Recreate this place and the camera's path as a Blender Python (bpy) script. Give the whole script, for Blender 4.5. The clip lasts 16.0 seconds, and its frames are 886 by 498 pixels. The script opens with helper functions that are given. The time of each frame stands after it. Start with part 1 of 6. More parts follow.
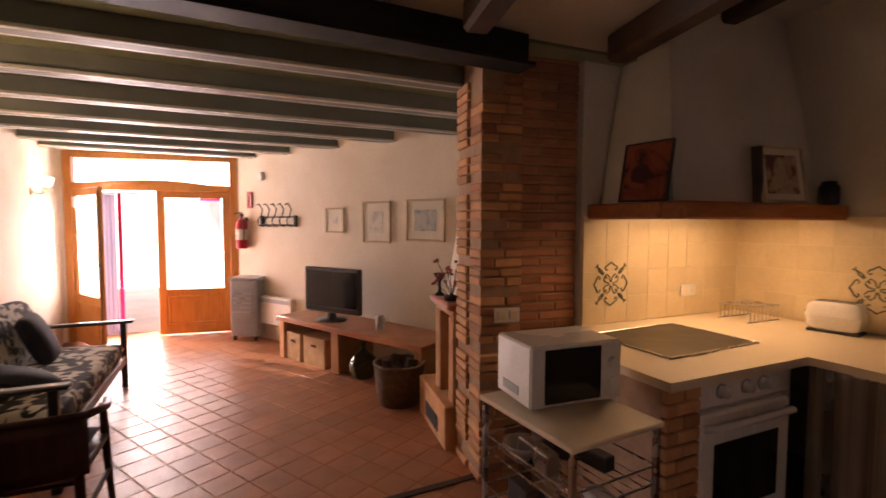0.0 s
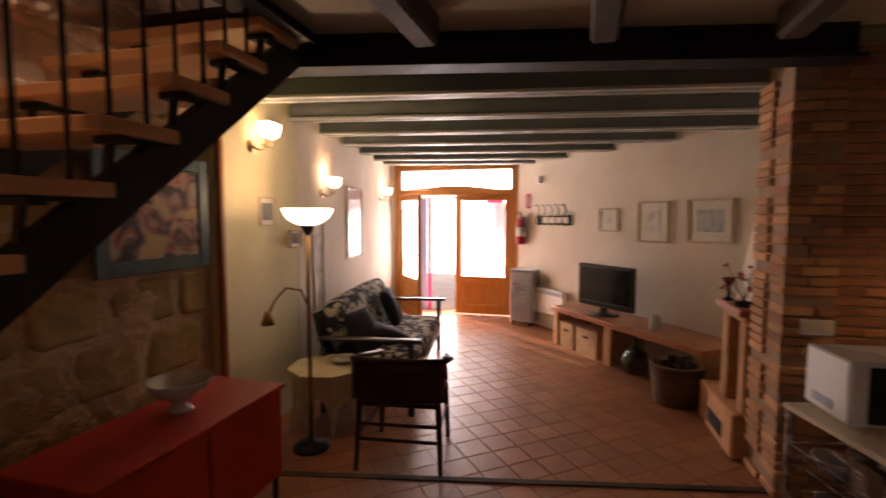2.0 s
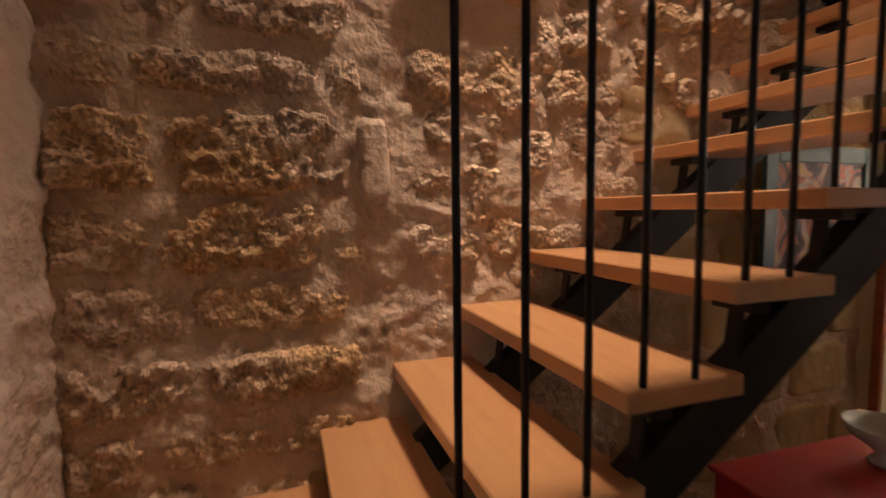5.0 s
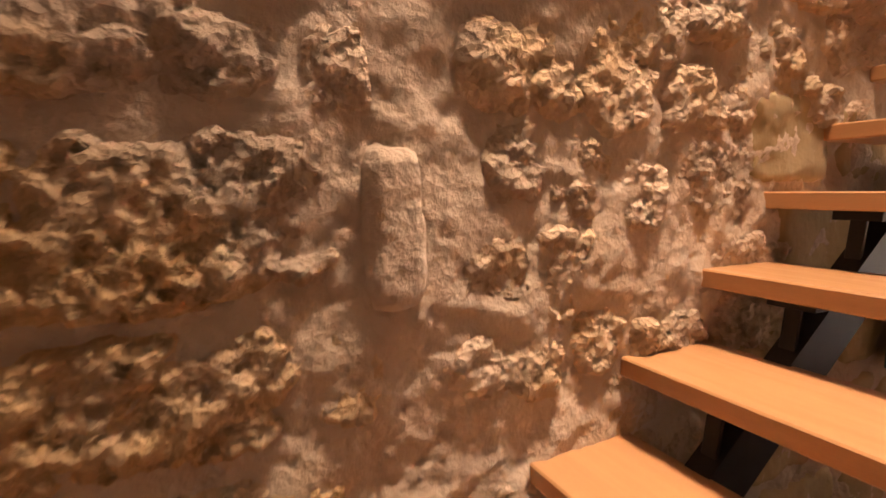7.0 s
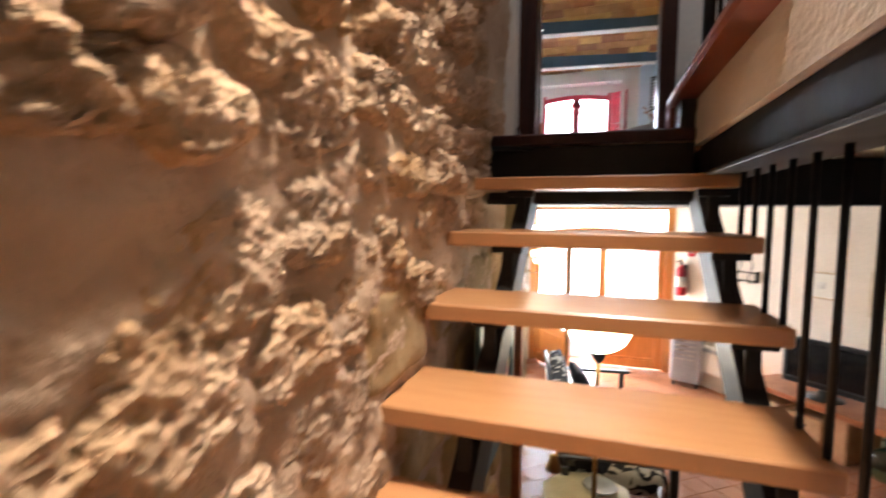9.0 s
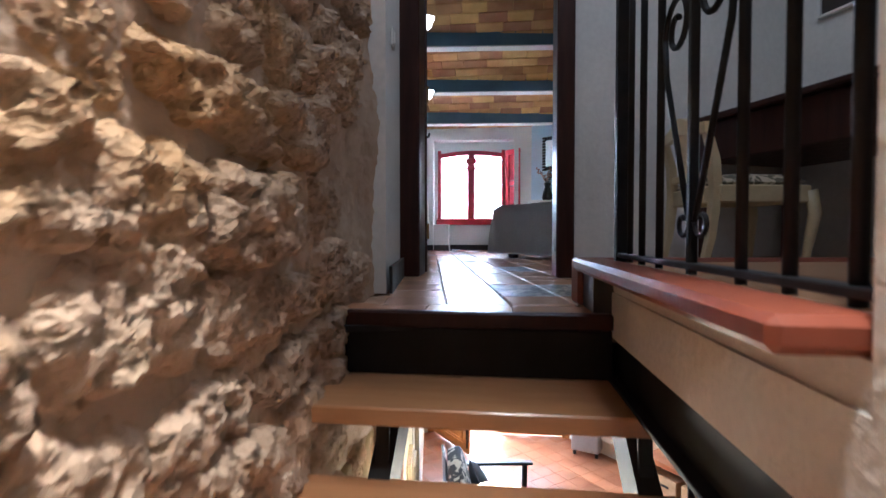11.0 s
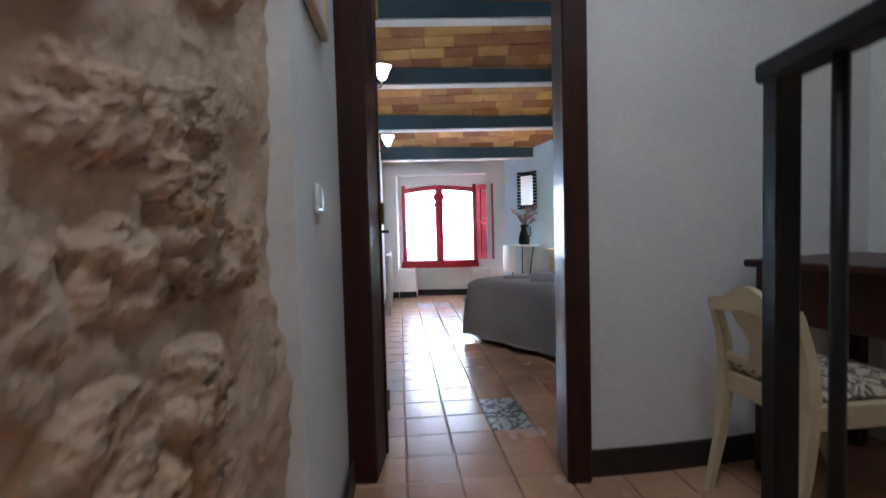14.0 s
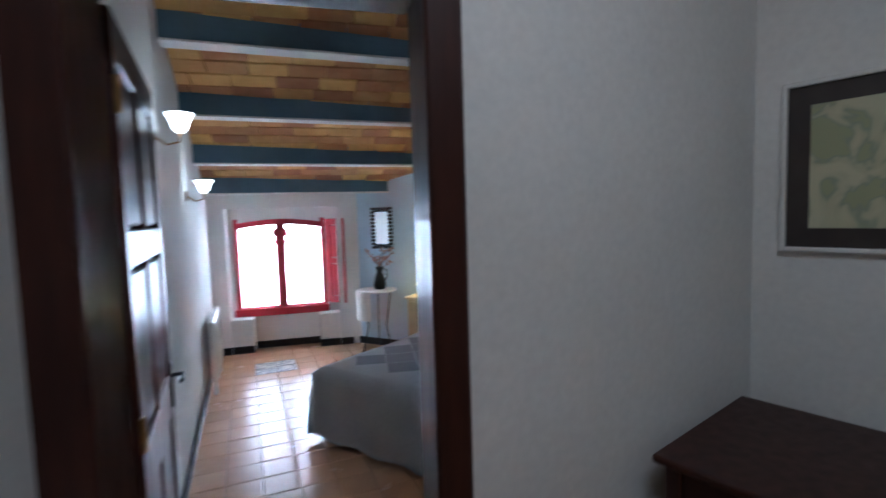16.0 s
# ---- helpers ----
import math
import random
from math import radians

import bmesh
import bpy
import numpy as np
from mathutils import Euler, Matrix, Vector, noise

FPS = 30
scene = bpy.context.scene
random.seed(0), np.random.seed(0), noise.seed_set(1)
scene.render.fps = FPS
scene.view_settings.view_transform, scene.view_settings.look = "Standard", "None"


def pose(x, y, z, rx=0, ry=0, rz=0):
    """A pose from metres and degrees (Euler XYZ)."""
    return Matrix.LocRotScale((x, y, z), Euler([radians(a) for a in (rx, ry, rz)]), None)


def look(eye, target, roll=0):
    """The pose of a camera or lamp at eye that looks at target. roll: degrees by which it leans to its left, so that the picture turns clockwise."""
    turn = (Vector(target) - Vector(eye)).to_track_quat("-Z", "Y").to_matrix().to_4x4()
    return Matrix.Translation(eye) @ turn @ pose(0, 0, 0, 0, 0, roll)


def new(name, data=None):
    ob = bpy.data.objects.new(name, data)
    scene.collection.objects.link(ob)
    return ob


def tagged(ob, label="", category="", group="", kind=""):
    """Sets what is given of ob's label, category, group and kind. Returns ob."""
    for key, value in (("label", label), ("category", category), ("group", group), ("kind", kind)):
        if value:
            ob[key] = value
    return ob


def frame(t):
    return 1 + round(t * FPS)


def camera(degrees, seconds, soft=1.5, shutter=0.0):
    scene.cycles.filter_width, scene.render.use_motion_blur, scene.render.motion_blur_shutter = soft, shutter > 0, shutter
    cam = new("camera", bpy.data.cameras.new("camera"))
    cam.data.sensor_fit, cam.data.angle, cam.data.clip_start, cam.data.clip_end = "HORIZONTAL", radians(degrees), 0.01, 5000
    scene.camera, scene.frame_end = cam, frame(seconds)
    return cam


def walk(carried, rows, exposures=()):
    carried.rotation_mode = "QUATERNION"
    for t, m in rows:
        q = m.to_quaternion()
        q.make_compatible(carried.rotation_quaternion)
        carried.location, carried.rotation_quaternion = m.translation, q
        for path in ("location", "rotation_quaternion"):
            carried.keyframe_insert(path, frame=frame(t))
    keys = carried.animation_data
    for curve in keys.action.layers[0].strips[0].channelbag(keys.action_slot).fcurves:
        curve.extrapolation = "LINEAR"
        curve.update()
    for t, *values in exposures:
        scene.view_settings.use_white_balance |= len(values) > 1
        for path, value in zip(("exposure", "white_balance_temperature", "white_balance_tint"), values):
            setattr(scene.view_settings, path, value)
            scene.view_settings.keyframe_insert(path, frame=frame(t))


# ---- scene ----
cam = camera(86.4, 16.0, shutter=0.5)
PATH = [
    (0, (-1.567, 0.581, 1.538), (-1.003, 2.497, 1.426), 0.2),
    (0.5, (-1.575, 0.482, 1.539), (-1.207, 2.443, 1.401), 0.2),
    (1, (-1.695, 0.284, 1.585), (-1.515, 2.27, 1.422), 0.2),
    (1.5, (-1.74, 0.194, 1.578), (-1.826, 2.187, 1.427), -0.0),
    (2, (-1.801, 0.163, 1.596), (-2.278, 2.1, 1.459), 0.1),
    (2.5, (-1.768, 0.109, 1.58), (-2.654, 1.897, 1.453), 0.1),
    (3, (-1.804, 0.15, 1.539), (-3.068, 1.695, 1.412), -0.9),
    (3.5, (-1.873, 0.129, 1.617), (-3.403, 1.399, 1.405), 0.2),
    (4, (-1.976, 0.081, 1.605), (-3.715, 1.046, 1.398), 0.0),
    (4.5, (-2.117, 0.012, 1.608), (-3.962, 0.765, 1.436), -0.1),
    (5, (-2.355, -0.118, 1.654), (-4.242, 0.524, 1.489), -0.7),
    (7.5, (-3.308, -0.091, 1.951), (-4.964, 0.994, 1.665), 0.9),
    (8, (-3.397, 0.015, 2.041), (-4.745, 1.479, 1.836), 0.0),
    (8.5, (-3.402, 0.136, 2.167), (-4.471, 1.818, 2.007), -1.4),
    (9, (-3.457, 0.273, 2.322), (-4.083, 2.165, 2.16), 0.3),
    (9.5, (-3.461, 0.441, 2.43), (-3.82, 2.407, 2.357), 0.1),
    (10, (-3.444, 0.578, 2.596), (-3.718, 2.559, 2.537), 0.3),
    (12.5, (-3.464, 1.242, 3.228), (-3.651, 3.233, 3.184), -1.0),
    (13, (-3.451, 1.308, 3.381), (-3.641, 3.296, 3.279), -2.4),
    (13.5, (-3.523, 1.496, 3.401), (-3.659, 3.491, 3.367), -2.5),
    (14, (-3.514, 1.653, 3.617), (-3.608, 3.648, 3.526), -1.5),
    (14.5, (-3.488, 1.805, 3.729), (-3.533, 3.804, 3.675), -2.0),
    (15, (-3.472, 1.922, 3.906), (-3.455, 3.920, 3.813), -1.5),
    (15.5, (-3.473, 2.092, 4.035), (-3.312, 4.083, 3.931), -1.1),
    (16, (-3.404, 2.319, 4.218), (-2.901, 4.249, 4.074), -1.7),
]
EXPOSURES = [(0, 0.07, 8000, 38), (1.2, -0.10, 7900, 36), (2.5, -0.68, 7600, 29), (3.2, -0.9, 7400, 27), (4, -0.55, 7100, 22), (5.2, 0.42, 6700, 22), (7.3, 0.9, 7000, 22), (8.5, 1.0, 6300, 13), (9.5, 0.85, 5400, 9), (10.2, 0.65, 4850, 8), (12.3, 1.5, 4900, 4), (13.5, 1.28, 5000, 4), (14.5, 0.98, 5000, 4), (16, 0.74, 4900, 4)]
walk(cam, [(t, look(eye, aim, roll)) for t, eye, aim, roll in PATH], EXPOSURES)

sun_way = Vector((0.60, -0.55, -0.42))
world = bpy.data.worlds.new("world")
scene.world = world
world.use_nodes = True
wn = world.node_tree.nodes
sky = wn.new("ShaderNodeTexSky")
sky.sky_type, sky.sun_disc = "NISHITA", False
sky.sun_elevation, sky.sun_rotation = math.asin(0.42 / sun_way.length), math.atan2(-0.60, 0.55)
world.node_tree.links.new(sky.outputs[0], wn["Background"].inputs[0])
wn["Background"].inputs[1].default_value = 0.14


def lamp(name, kind, place, energy, colour, size=0.1, aim=None, spread=None, size_y=None):
    data = bpy.data.lights.new(name, kind)
    data.energy, data.color = energy, colour
    if kind == "AREA":
        data.size = size
        if size_y:
            data.shape, data.size_y = "RECTANGLE", size_y
        if spread:
            data.spread = radians(spread)
    elif kind == "POINT":
        data.shadow_soft_size = size
    elif kind == "SUN":
        data.angle = radians(size)
    ob = new(name, data)
    ob.matrix_world = look(place, aim) if aim else pose(*place)
    return ob


TOP = 5.75
KTOP = 2.90
WARM, SOFT, DAY = (1.0, 0.62, 0.30), (1.0, 0.78, 0.52), (0.86, 0.93, 1.0)
lamp("sun", "SUN", (0, 0, 12), 5.0, (1.0, 0.95, 0.86), 0.6, tuple(Vector((0, 0, 12)) + sun_way))
lamp("door_daylight", "AREA", (-3.45, 8.0, 1.2), 235, (0.97, 0.98, 1.0), 1.9, (-1.7, 4.6, 0.9), size_y=2.2)
lamp("window_daylight", "AREA", (-3.88, 8.8, 3.68), 175, DAY, 1.0, (-3.7, 4.0, 3.2), size_y=1.1)
lamp("stair_lamp_bulb", "AREA", (-3.30, 0.86, 5.20), 14, (1.0, 0.82, 0.62), 0.34, (-3.58, 0.74, 1.8), spread=52)
# added fill from above for the landing walls and the upper stones
lamp("added_skylight_fill", "AREA", (-3.10, 2.10, TOP - 0.02), 7.5, (1.0, 0.96, 0.91), 1.0, (-3.10, 2.14, 0.0), size_y=0.8)
for lx, ly, lz in ((-3.80, 3.12, 2.16), (-3.97, 4.45, 1.98), (-4.30, 6.78, 2.00)):
    lamp("wall_lamp_bulb", "POINT", (lx, ly, lz), 5, SOFT, 0.04)
lamp("floor_lamp_bulb", "POINT", (-3.44, 3.02, 1.67), 11, SOFT, 0.06)
lamp("hood_lamp_tube", "AREA", (0.80, 2.80, 1.585), 6.5, (1.0, 0.72, 0.38), 0.9, (0.80, 2.76, 0.0), size_y=0.08)
lamp("bedside_bulb", "POINT", (-2.28, 7.42, 3.50), 5, SOFT, 0.05)


# ---- materials ----
def mat(name, c1, c2=None, rough=0.6, metal=0.0, scale=6.0, fine=70.0, bump=0.15, vary=0.0, depth=0.004, emit=0.0, stretch=None, coat=0.0):
    """A painted, wooden, stone or metal surface: two colours mixed by noise, fine grain, bump, and a random shade for each piece."""
    m = bpy.data.materials.new(name)
    m.use_nodes = True
    nt = m.node_tree
    nd, ln = nt.nodes, nt.links
    b = nd["Principled BSDF"]
    c2 = c2 or tuple(v * 0.82 for v in c1)
    geo = nd.new("ShaderNodeNewGeometry")
    src = geo.outputs["Position"]
    if stretch:
        mp = nd.new("ShaderNodeMapping")
        mp.inputs["Scale"].default_value = stretch
        ln.new(src, mp.inputs["Vector"])
        src = mp.outputs[0]
    n1 = nd.new("ShaderNodeTexNoise")
    n1.inputs["Scale"].default_value, n1.inputs["Detail"].default_value = scale, 5
    n2 = nd.new("ShaderNodeTexNoise")
    n2.inputs["Scale"].default_value, n2.inputs["Detail"].default_value = fine, 4
    ln.new(src, n1.inputs["Vector"])
    ln.new(src, n2.inputs["Vector"])
    ramp = nd.new("ShaderNodeValToRGB")
    ramp.color_ramp.elements[0].position, ramp.color_ramp.elements[1].position = 0.32, 0.70
    ramp.color_ramp.elements[0].color, ramp.color_ramp.elements[1].color = (*c1, 1), (*c2, 1)
    ln.new(n1.outputs["Fac"], ramp.inputs["Fac"])
    hsv = nd.new("ShaderNodeHueSaturation")
    ln.new(ramp.outputs["Color"], hsv.inputs["Color"])
    mr = nd.new("ShaderNodeMapRange")
    mr.inputs["To Min"].default_value, mr.inputs["To Max"].default_value = 0.90, 1.10
    ln.new(n2.outputs["Fac"], mr.inputs["Value"])
    val = mr.outputs[0]
    if vary:
        oi = nd.new("ShaderNodeObjectInfo")
        mr2 = nd.new("ShaderNodeMapRange")
        mr2.inputs["To Min"].default_value, mr2.inputs["To Max"].default_value = 1 - vary, 1 + vary
        ln.new(oi.outputs["Random"], mr2.inputs["Value"])
        mul = nd.new("ShaderNodeMath")
        mul.operation = "MULTIPLY"
        ln.new(val, mul.inputs[0])
        ln.new(mr2.outputs[0], mul.inputs[1])
        val = mul.outputs[0]
    ln.new(val, hsv.inputs["Value"])
    ln.new(hsv.outputs["Color"], b.inputs["Base Color"])
    rr = nd.new("ShaderNodeMapRange")
    rr.inputs["To Min"].default_value, rr.inputs["To Max"].default_value = max(rough - 0.10, 0.03), min(rough + 0.10, 1.0)
    ln.new(n1.outputs["Fac"], rr.inputs["Value"])
    ln.new(rr.outputs[0], b.inputs["Roughness"])
    b.inputs["Metallic"].default_value = metal
    if coat:
        b.inputs["Coat Weight"].default_value, b.inputs["Coat Roughness"].default_value = coat, 0.12
    if bump:
        bp = nd.new("ShaderNodeBump")
        bp.inputs["Strength"].default_value, bp.inputs["Distance"].default_value = bump, depth
        ln.new(n2.outputs["Fac"], bp.inputs["Height"])
        ln.new(bp.outputs[0], b.inputs["Normal"])
    if emit:
        b.inputs["Emission Color"].default_value, b.inputs["Emission Strength"].default_value = (*c1, 1), emit
    return m


def glass(name, colour=(1, 1, 1), rough=0.0):
    m = bpy.data.materials.new(name)
    m.use_nodes = True
    b = m.node_tree.nodes["Principled BSDF"]
    b.inputs["Base Color"].default_value = (*colour, 1)
    b.inputs["Roughness"].default_value, b.inputs["Transmission Weight"].default_value, b.inputs["IOR"].default_value = rough, 1.0, 1.45
    return m


def cloth_light(name, colour):
    """Thin cloth that lets light through."""
    m = bpy.data.materials.new(name)
    m.use_nodes = True
    nt = m.node_tree
    nd, ln = nt.nodes, nt.links
    out = nd["Material Output"]
    d, t, mx = nd.new("ShaderNodeBsdfDiffuse"), nd.new("ShaderNodeBsdfTranslucent"), nd.new("ShaderNodeMixShader")
    d.inputs[0].default_value = t.inputs[0].default_value = (*colour, 1)
    mx.inputs[0].default_value = 0.55
    ln.new(d.outputs[0], mx.inputs[1])
    ln.new(t.outputs[0], mx.inputs[2])
    ln.new(mx.outputs[0], out.inputs["Surface"])
    return m


def patterned(name, c1, c2, scale, rough=0.85, low=0.46, high=0.54, detail=1.5, stretch=None):
    """Two sharp colours in blotches: printed cloth, mosaic, patterned tile."""
    m = bpy.data.materials.new(name)
    m.use_nodes = True
    nt = m.node_tree
    nd, ln = nt.nodes, nt.links
    b = nd["Principled BSDF"]
    geo = nd.new("ShaderNodeNewGeometry")
    src = geo.outputs["Position"]
    if stretch:
        mp = nd.new("ShaderNodeMapping")
        mp.inputs["Scale"].default_value = stretch
        ln.new(src, mp.inputs["Vector"])
        src = mp.outputs[0]
    n1 = nd.new("ShaderNodeTexNoise")
    n1.inputs["Scale"].default_value, n1.inputs["Detail"].default_value, n1.inputs["Distortion"].default_value = scale, detail, 1.2
    ln.new(src, n1.inputs["Vector"])
    ramp = nd.new("ShaderNodeValToRGB")
    ramp.color_ramp.elements[0].position, ramp.color_ramp.elements[1].position = low, high
    ramp.color_ramp.elements[0].color, ramp.color_ramp.elements[1].color = (*c1, 1), (*c2, 1)
    ln.new(n1.outputs["Fac"], ramp.inputs["Fac"])
    ln.new(ramp.outputs["Color"], b.inputs["Base Color"])
    b.inputs["Roughness"].default_value = rough
    bp = nd.new("ShaderNodeBump")
    bp.inputs["Strength"].default_value, bp.inputs["Distance"].default_value = 0.2, 0.003
    n2 = nd.new("ShaderNodeTexNoise")
    n2.inputs["Scale"].default_value = 150
    ln.new(n2.outputs["Fac"], bp.inputs["Height"])
    ln.new(bp.outputs[0], b.inputs["Normal"])
    return m


def rubble(name, c1, c2, c3, bump=0.9, depth=0.02, vary=0.0, pores=0.25):
    """Rough limestone or lime mortar: three tones, pits and crumbs."""
    m = mat(name, c1, c2, 0.9, 0, 5.0, 40.0, 0, vary)
    nt = m.node_tree
    nd, ln = nt.nodes, nt.links
    b = nd["Principled BSDF"]
    geo = nd.new("ShaderNodeNewGeometry")
    n3 = nd.new("ShaderNodeTexNoise")
    n3.inputs["Scale"].default_value, n3.inputs["Detail"].default_value = 2.2, 3
    ln.new(geo.outputs["Position"], n3.inputs["Vector"])
    mix = nd.new("ShaderNodeMix")
    mix.data_type = "RGBA"
    rmp = nd.new("ShaderNodeMapRange")
    rmp.inputs["From Min"].default_value, rmp.inputs["From Max"].default_value = 0.48, 0.66
    ln.new(n3.outputs["Fac"], rmp.inputs["Value"])
    ln.new(rmp.outputs[0], mix.inputs["Factor"])
    old = b.inputs["Base Color"].links[0].from_socket
    ln.new(old, mix.inputs["A"])
    mix.inputs["B"].default_value = (*c3, 1)
    ln.new(mix.outputs["Result"], b.inputs["Base Color"])
    na = nd.new("ShaderNodeTexNoise")
    na.inputs["Scale"].default_value, na.inputs["Detail"].default_value, na.inputs["Roughness"].default_value = 26, 6, 0.62
    ln.new(geo.outputs["Position"], na.inputs["Vector"])
    vo = nd.new("ShaderNodeTexVoronoi")
    vo.inputs["Scale"].default_value = 55
    ln.new(geo.outputs["Position"], vo.inputs["Vector"])
    add = nd.new("ShaderNodeMath")
    add.operation = "MULTIPLY_ADD"
    ln.new(vo.outputs["Distance"], add.inputs[0])
    add.inputs[1].default_value = pores
    ln.new(na.outputs["Fac"], add.inputs[2])
    bp = nd.new("ShaderNodeBump")
    bp.inputs["Strength"].default_value, bp.inputs["Distance"].default_value = bump, depth
    ln.new(add.outputs[0], bp.inputs["Height"])
    ln.new(bp.outputs[0], b.inputs["Normal"])
    return m


M_PLASTER = mat("cream_plaster", (0.74, 0.66, 0.55), (0.66, 0.56, 0.44), 0.9, 0, 1.6, 45, 0.35, depth=0.006)
M_YELLOW = mat("yellow_plaster", (0.72, 0.64, 0.40), (0.62, 0.54, 0.32), 0.9, 0, 1.8, 45, 0.35, depth=0.006)
M_WHITE = mat("white_plaster", (0.78, 0.77, 0.75), (0.72, 0.71, 0.68), 0.9, 0, 1.3, 40, 0.3, depth=0.005)
M_ROUGHCAST = mat("rough_white_plaster", (0.74, 0.71, 0.66), (0.66, 0.62, 0.56), 0.95, 0, 3, 60, 0.4, depth=0.010)
M_BLUEWALL = mat("pale_blue_plaster", (0.62, 0.74, 0.84), (0.54, 0.67, 0.78), 0.9, 0, 1.3, 40, 0.3, depth=0.005)
M_HOOD = mat("grey_hood_plaster", (0.62, 0.60, 0.54), (0.52, 0.50, 0.44), 0.9, 0, 2, 40, 0.35, depth=0.006)
M_STONE = rubble("rough_limestone", (0.60, 0.435, 0.30), (0.49, 0.335, 0.22), (0.58, 0.36, 0.17), 1.0, 0.024, 0.18, 0.5)
M_MORTAR = rubble("lime_mortar", (0.58, 0.44, 0.32), (0.48, 0.345, 0.24), (0.55, 0.40, 0.27), 0.85, 0.015)
M_ASHLAR = rubble("dressed_sandstone", (0.46, 0.33, 0.17), (0.36, 0.25, 0.12), (0.42, 0.29, 0.14), 0.4, 0.01, 0.15)
M_BRICK = mat("old_red_brick", (0.46, 0.20, 0.10), (0.34, 0.15, 0.08), 0.9, 0, 9, 60, 0.6, 0.28, 0.006)
M_BRICKPALE = mat("pale_orange_brick", (0.58, 0.31, 0.15), (0.50, 0.24, 0.11), 0.9, 0, 9, 60, 0.5, 0.25, 0.005)
M_JOINT = mat("brick_joint", (0.42, 0.27, 0.17), (0.33, 0.20, 0.125), 0.95, 0, 12, 60, 0.6, depth=0.006)
M_TERRA = mat("waxed_terracotta_tile", (0.38, 0.155, 0.072), (0.30, 0.115, 0.055), 0.36, 0, 5, 60, 0.12, 0.14, 0.003)
M_TILEJOINT = mat("cream_tile_joint", (0.72, 0.60, 0.41), (0.69, 0.57, 0.38), 0.8, 0, 12, 60, 0.2)
M_GROUT = mat("floor_grout", (0.35, 0.15, 0.072), (0.31, 0.13, 0.062), 0.9, 0, 12, 60, 0.4)
M_TILEUP = mat("glazed_terracotta_tile", (0.56, 0.33, 0.19), (0.47, 0.26, 0.15), 0.24, 0, 4, 50, 0.08, 0.10, 0.002)
M_GROUTUP = mat("pale_grout", (0.44, 0.28, 0.18), (0.37, 0.23, 0.14), 0.9, 0, 12, 60, 0.3)
M_DARKWOOD = mat("dark_stained_wood", (0.050, 0.015, 0.009), (0.024, 0.008, 0.006), 0.42, 0, 4, 60, 0.12, 0, 0.002, stretch=(6, 6, 0.8), coat=0.10)
M_CURB = mat("reddish_brown_curb", (0.24, 0.058, 0.026), (0.17, 0.040, 0.018), 0.42, 0, 4, 50, 0.12, 0, 0.002)
M_OLDBEAM = mat("old_dark_beam", (0.075, 0.042, 0.025), (0.04, 0.022, 0.014), 0.75, 0, 5, 50, 0.5, 0, 0.006)
M_TREAD = mat("varnished_beech", (0.50, 0.255, 0.11), (0.46, 0.225, 0.095), 0.34, 0, 3.5, 45, 0.04, 0.04, 0.002, stretch=(1.2, 9, 9), coat=0.2)
M_ORANGEWOOD = mat("honey_pine", (0.62, 0.25, 0.055), (0.50, 0.18, 0.035), 0.38, 0, 4, 50, 0.08, 0, 0.002, stretch=(8, 8, 1), coat=0.2)
M_BENCH = mat("reddish_bench_wood", (0.40, 0.14, 0.05), (0.31, 0.10, 0.035), 0.35, 0, 3, 50, 0.08, 0, 0.002, stretch=(2, 2, 12), coat=0.2)
M_MANTEL = mat("mantel_beam_wood", (0.36, 0.12, 0.04), (0.26, 0.08, 0.028), 0.5, 0, 4, 50, 0.2, 0, 0.004, stretch=(1, 8, 8))
M_STEEL = mat("black_painted_steel", (0.016, 0.015, 0.015), (0.010, 0.009, 0.009), 0.6, 0.0, 8, 80, 0.1, 0, 0.001)
M_IRON = mat("wrought_iron", (0.014, 0.014, 0.015), (0.009, 0.009, 0.010), 0.5, 0.0, 14, 90, 0.2, 0, 0.001)
for dull in (M_STEEL, M_IRON, M_DARKWOOD):
    dull.node_tree.nodes["Principled BSDF"].inputs["Specular IOR Level"].default_value = 0.25
M_BEAMGREY = mat("grey_green_painted_beam", (0.19, 0.21, 0.20), (0.15, 0.17, 0.16), 0.55, 0, 3, 50, 0.12, 0, 0.003)
M_BEAMEDGE = mat("pale_beam_edge", (0.66, 0.66, 0.62), (0.56, 0.56, 0.52), 0.5, 0, 4, 50, 0.08)
M_CEILGREEN = mat("green_grey_ceiling", (0.26, 0.29, 0.19), (0.21, 0.24, 0.15), 0.8, 0, 2, 40, 0.2)
M_BEAMBLUE = mat("blue_painted_beam", (0.105, 0.175, 0.235), (0.08, 0.14, 0.195), 0.5, 0, 4, 50, 0.15, 0, 0.003)
M_VAULT = mat("vault_brick", (0.58, 0.30, 0.125), (0.46, 0.21, 0.085), 0.85, 0, 5, 50, 0.4, 0.30, 0.004)
M_RED = mat("red_paint", (0.46, 0.012, 0.028), (0.36, 0.009, 0.02), 0.36, 0, 4, 60, 0.08, 0, 0.002)
M_REDTABLE = mat("red_lacquer", (0.50, 0.028, 0.012), (0.42, 0.02, 0.009), 0.45, 0, 3, 60, 0.1, 0, 0.002)
M_ENAMEL = mat("white_enamel", (0.78, 0.76, 0.72), (0.74, 0.72, 0.68), 0.25, 0, 3, 60, 0.02)
M_COUNTER = mat("cream_worktop", (0.74, 0.62, 0.46), (0.735, 0.614, 0.454), 0.40, 0, 7, 160, 0.012)
M_TILECREAM = mat("cream_wall_tile", (0.70, 0.58, 0.38), (0.66, 0.53, 0.34), 0.22, 0, 5, 40, 0.05, 0.05, 0.002)
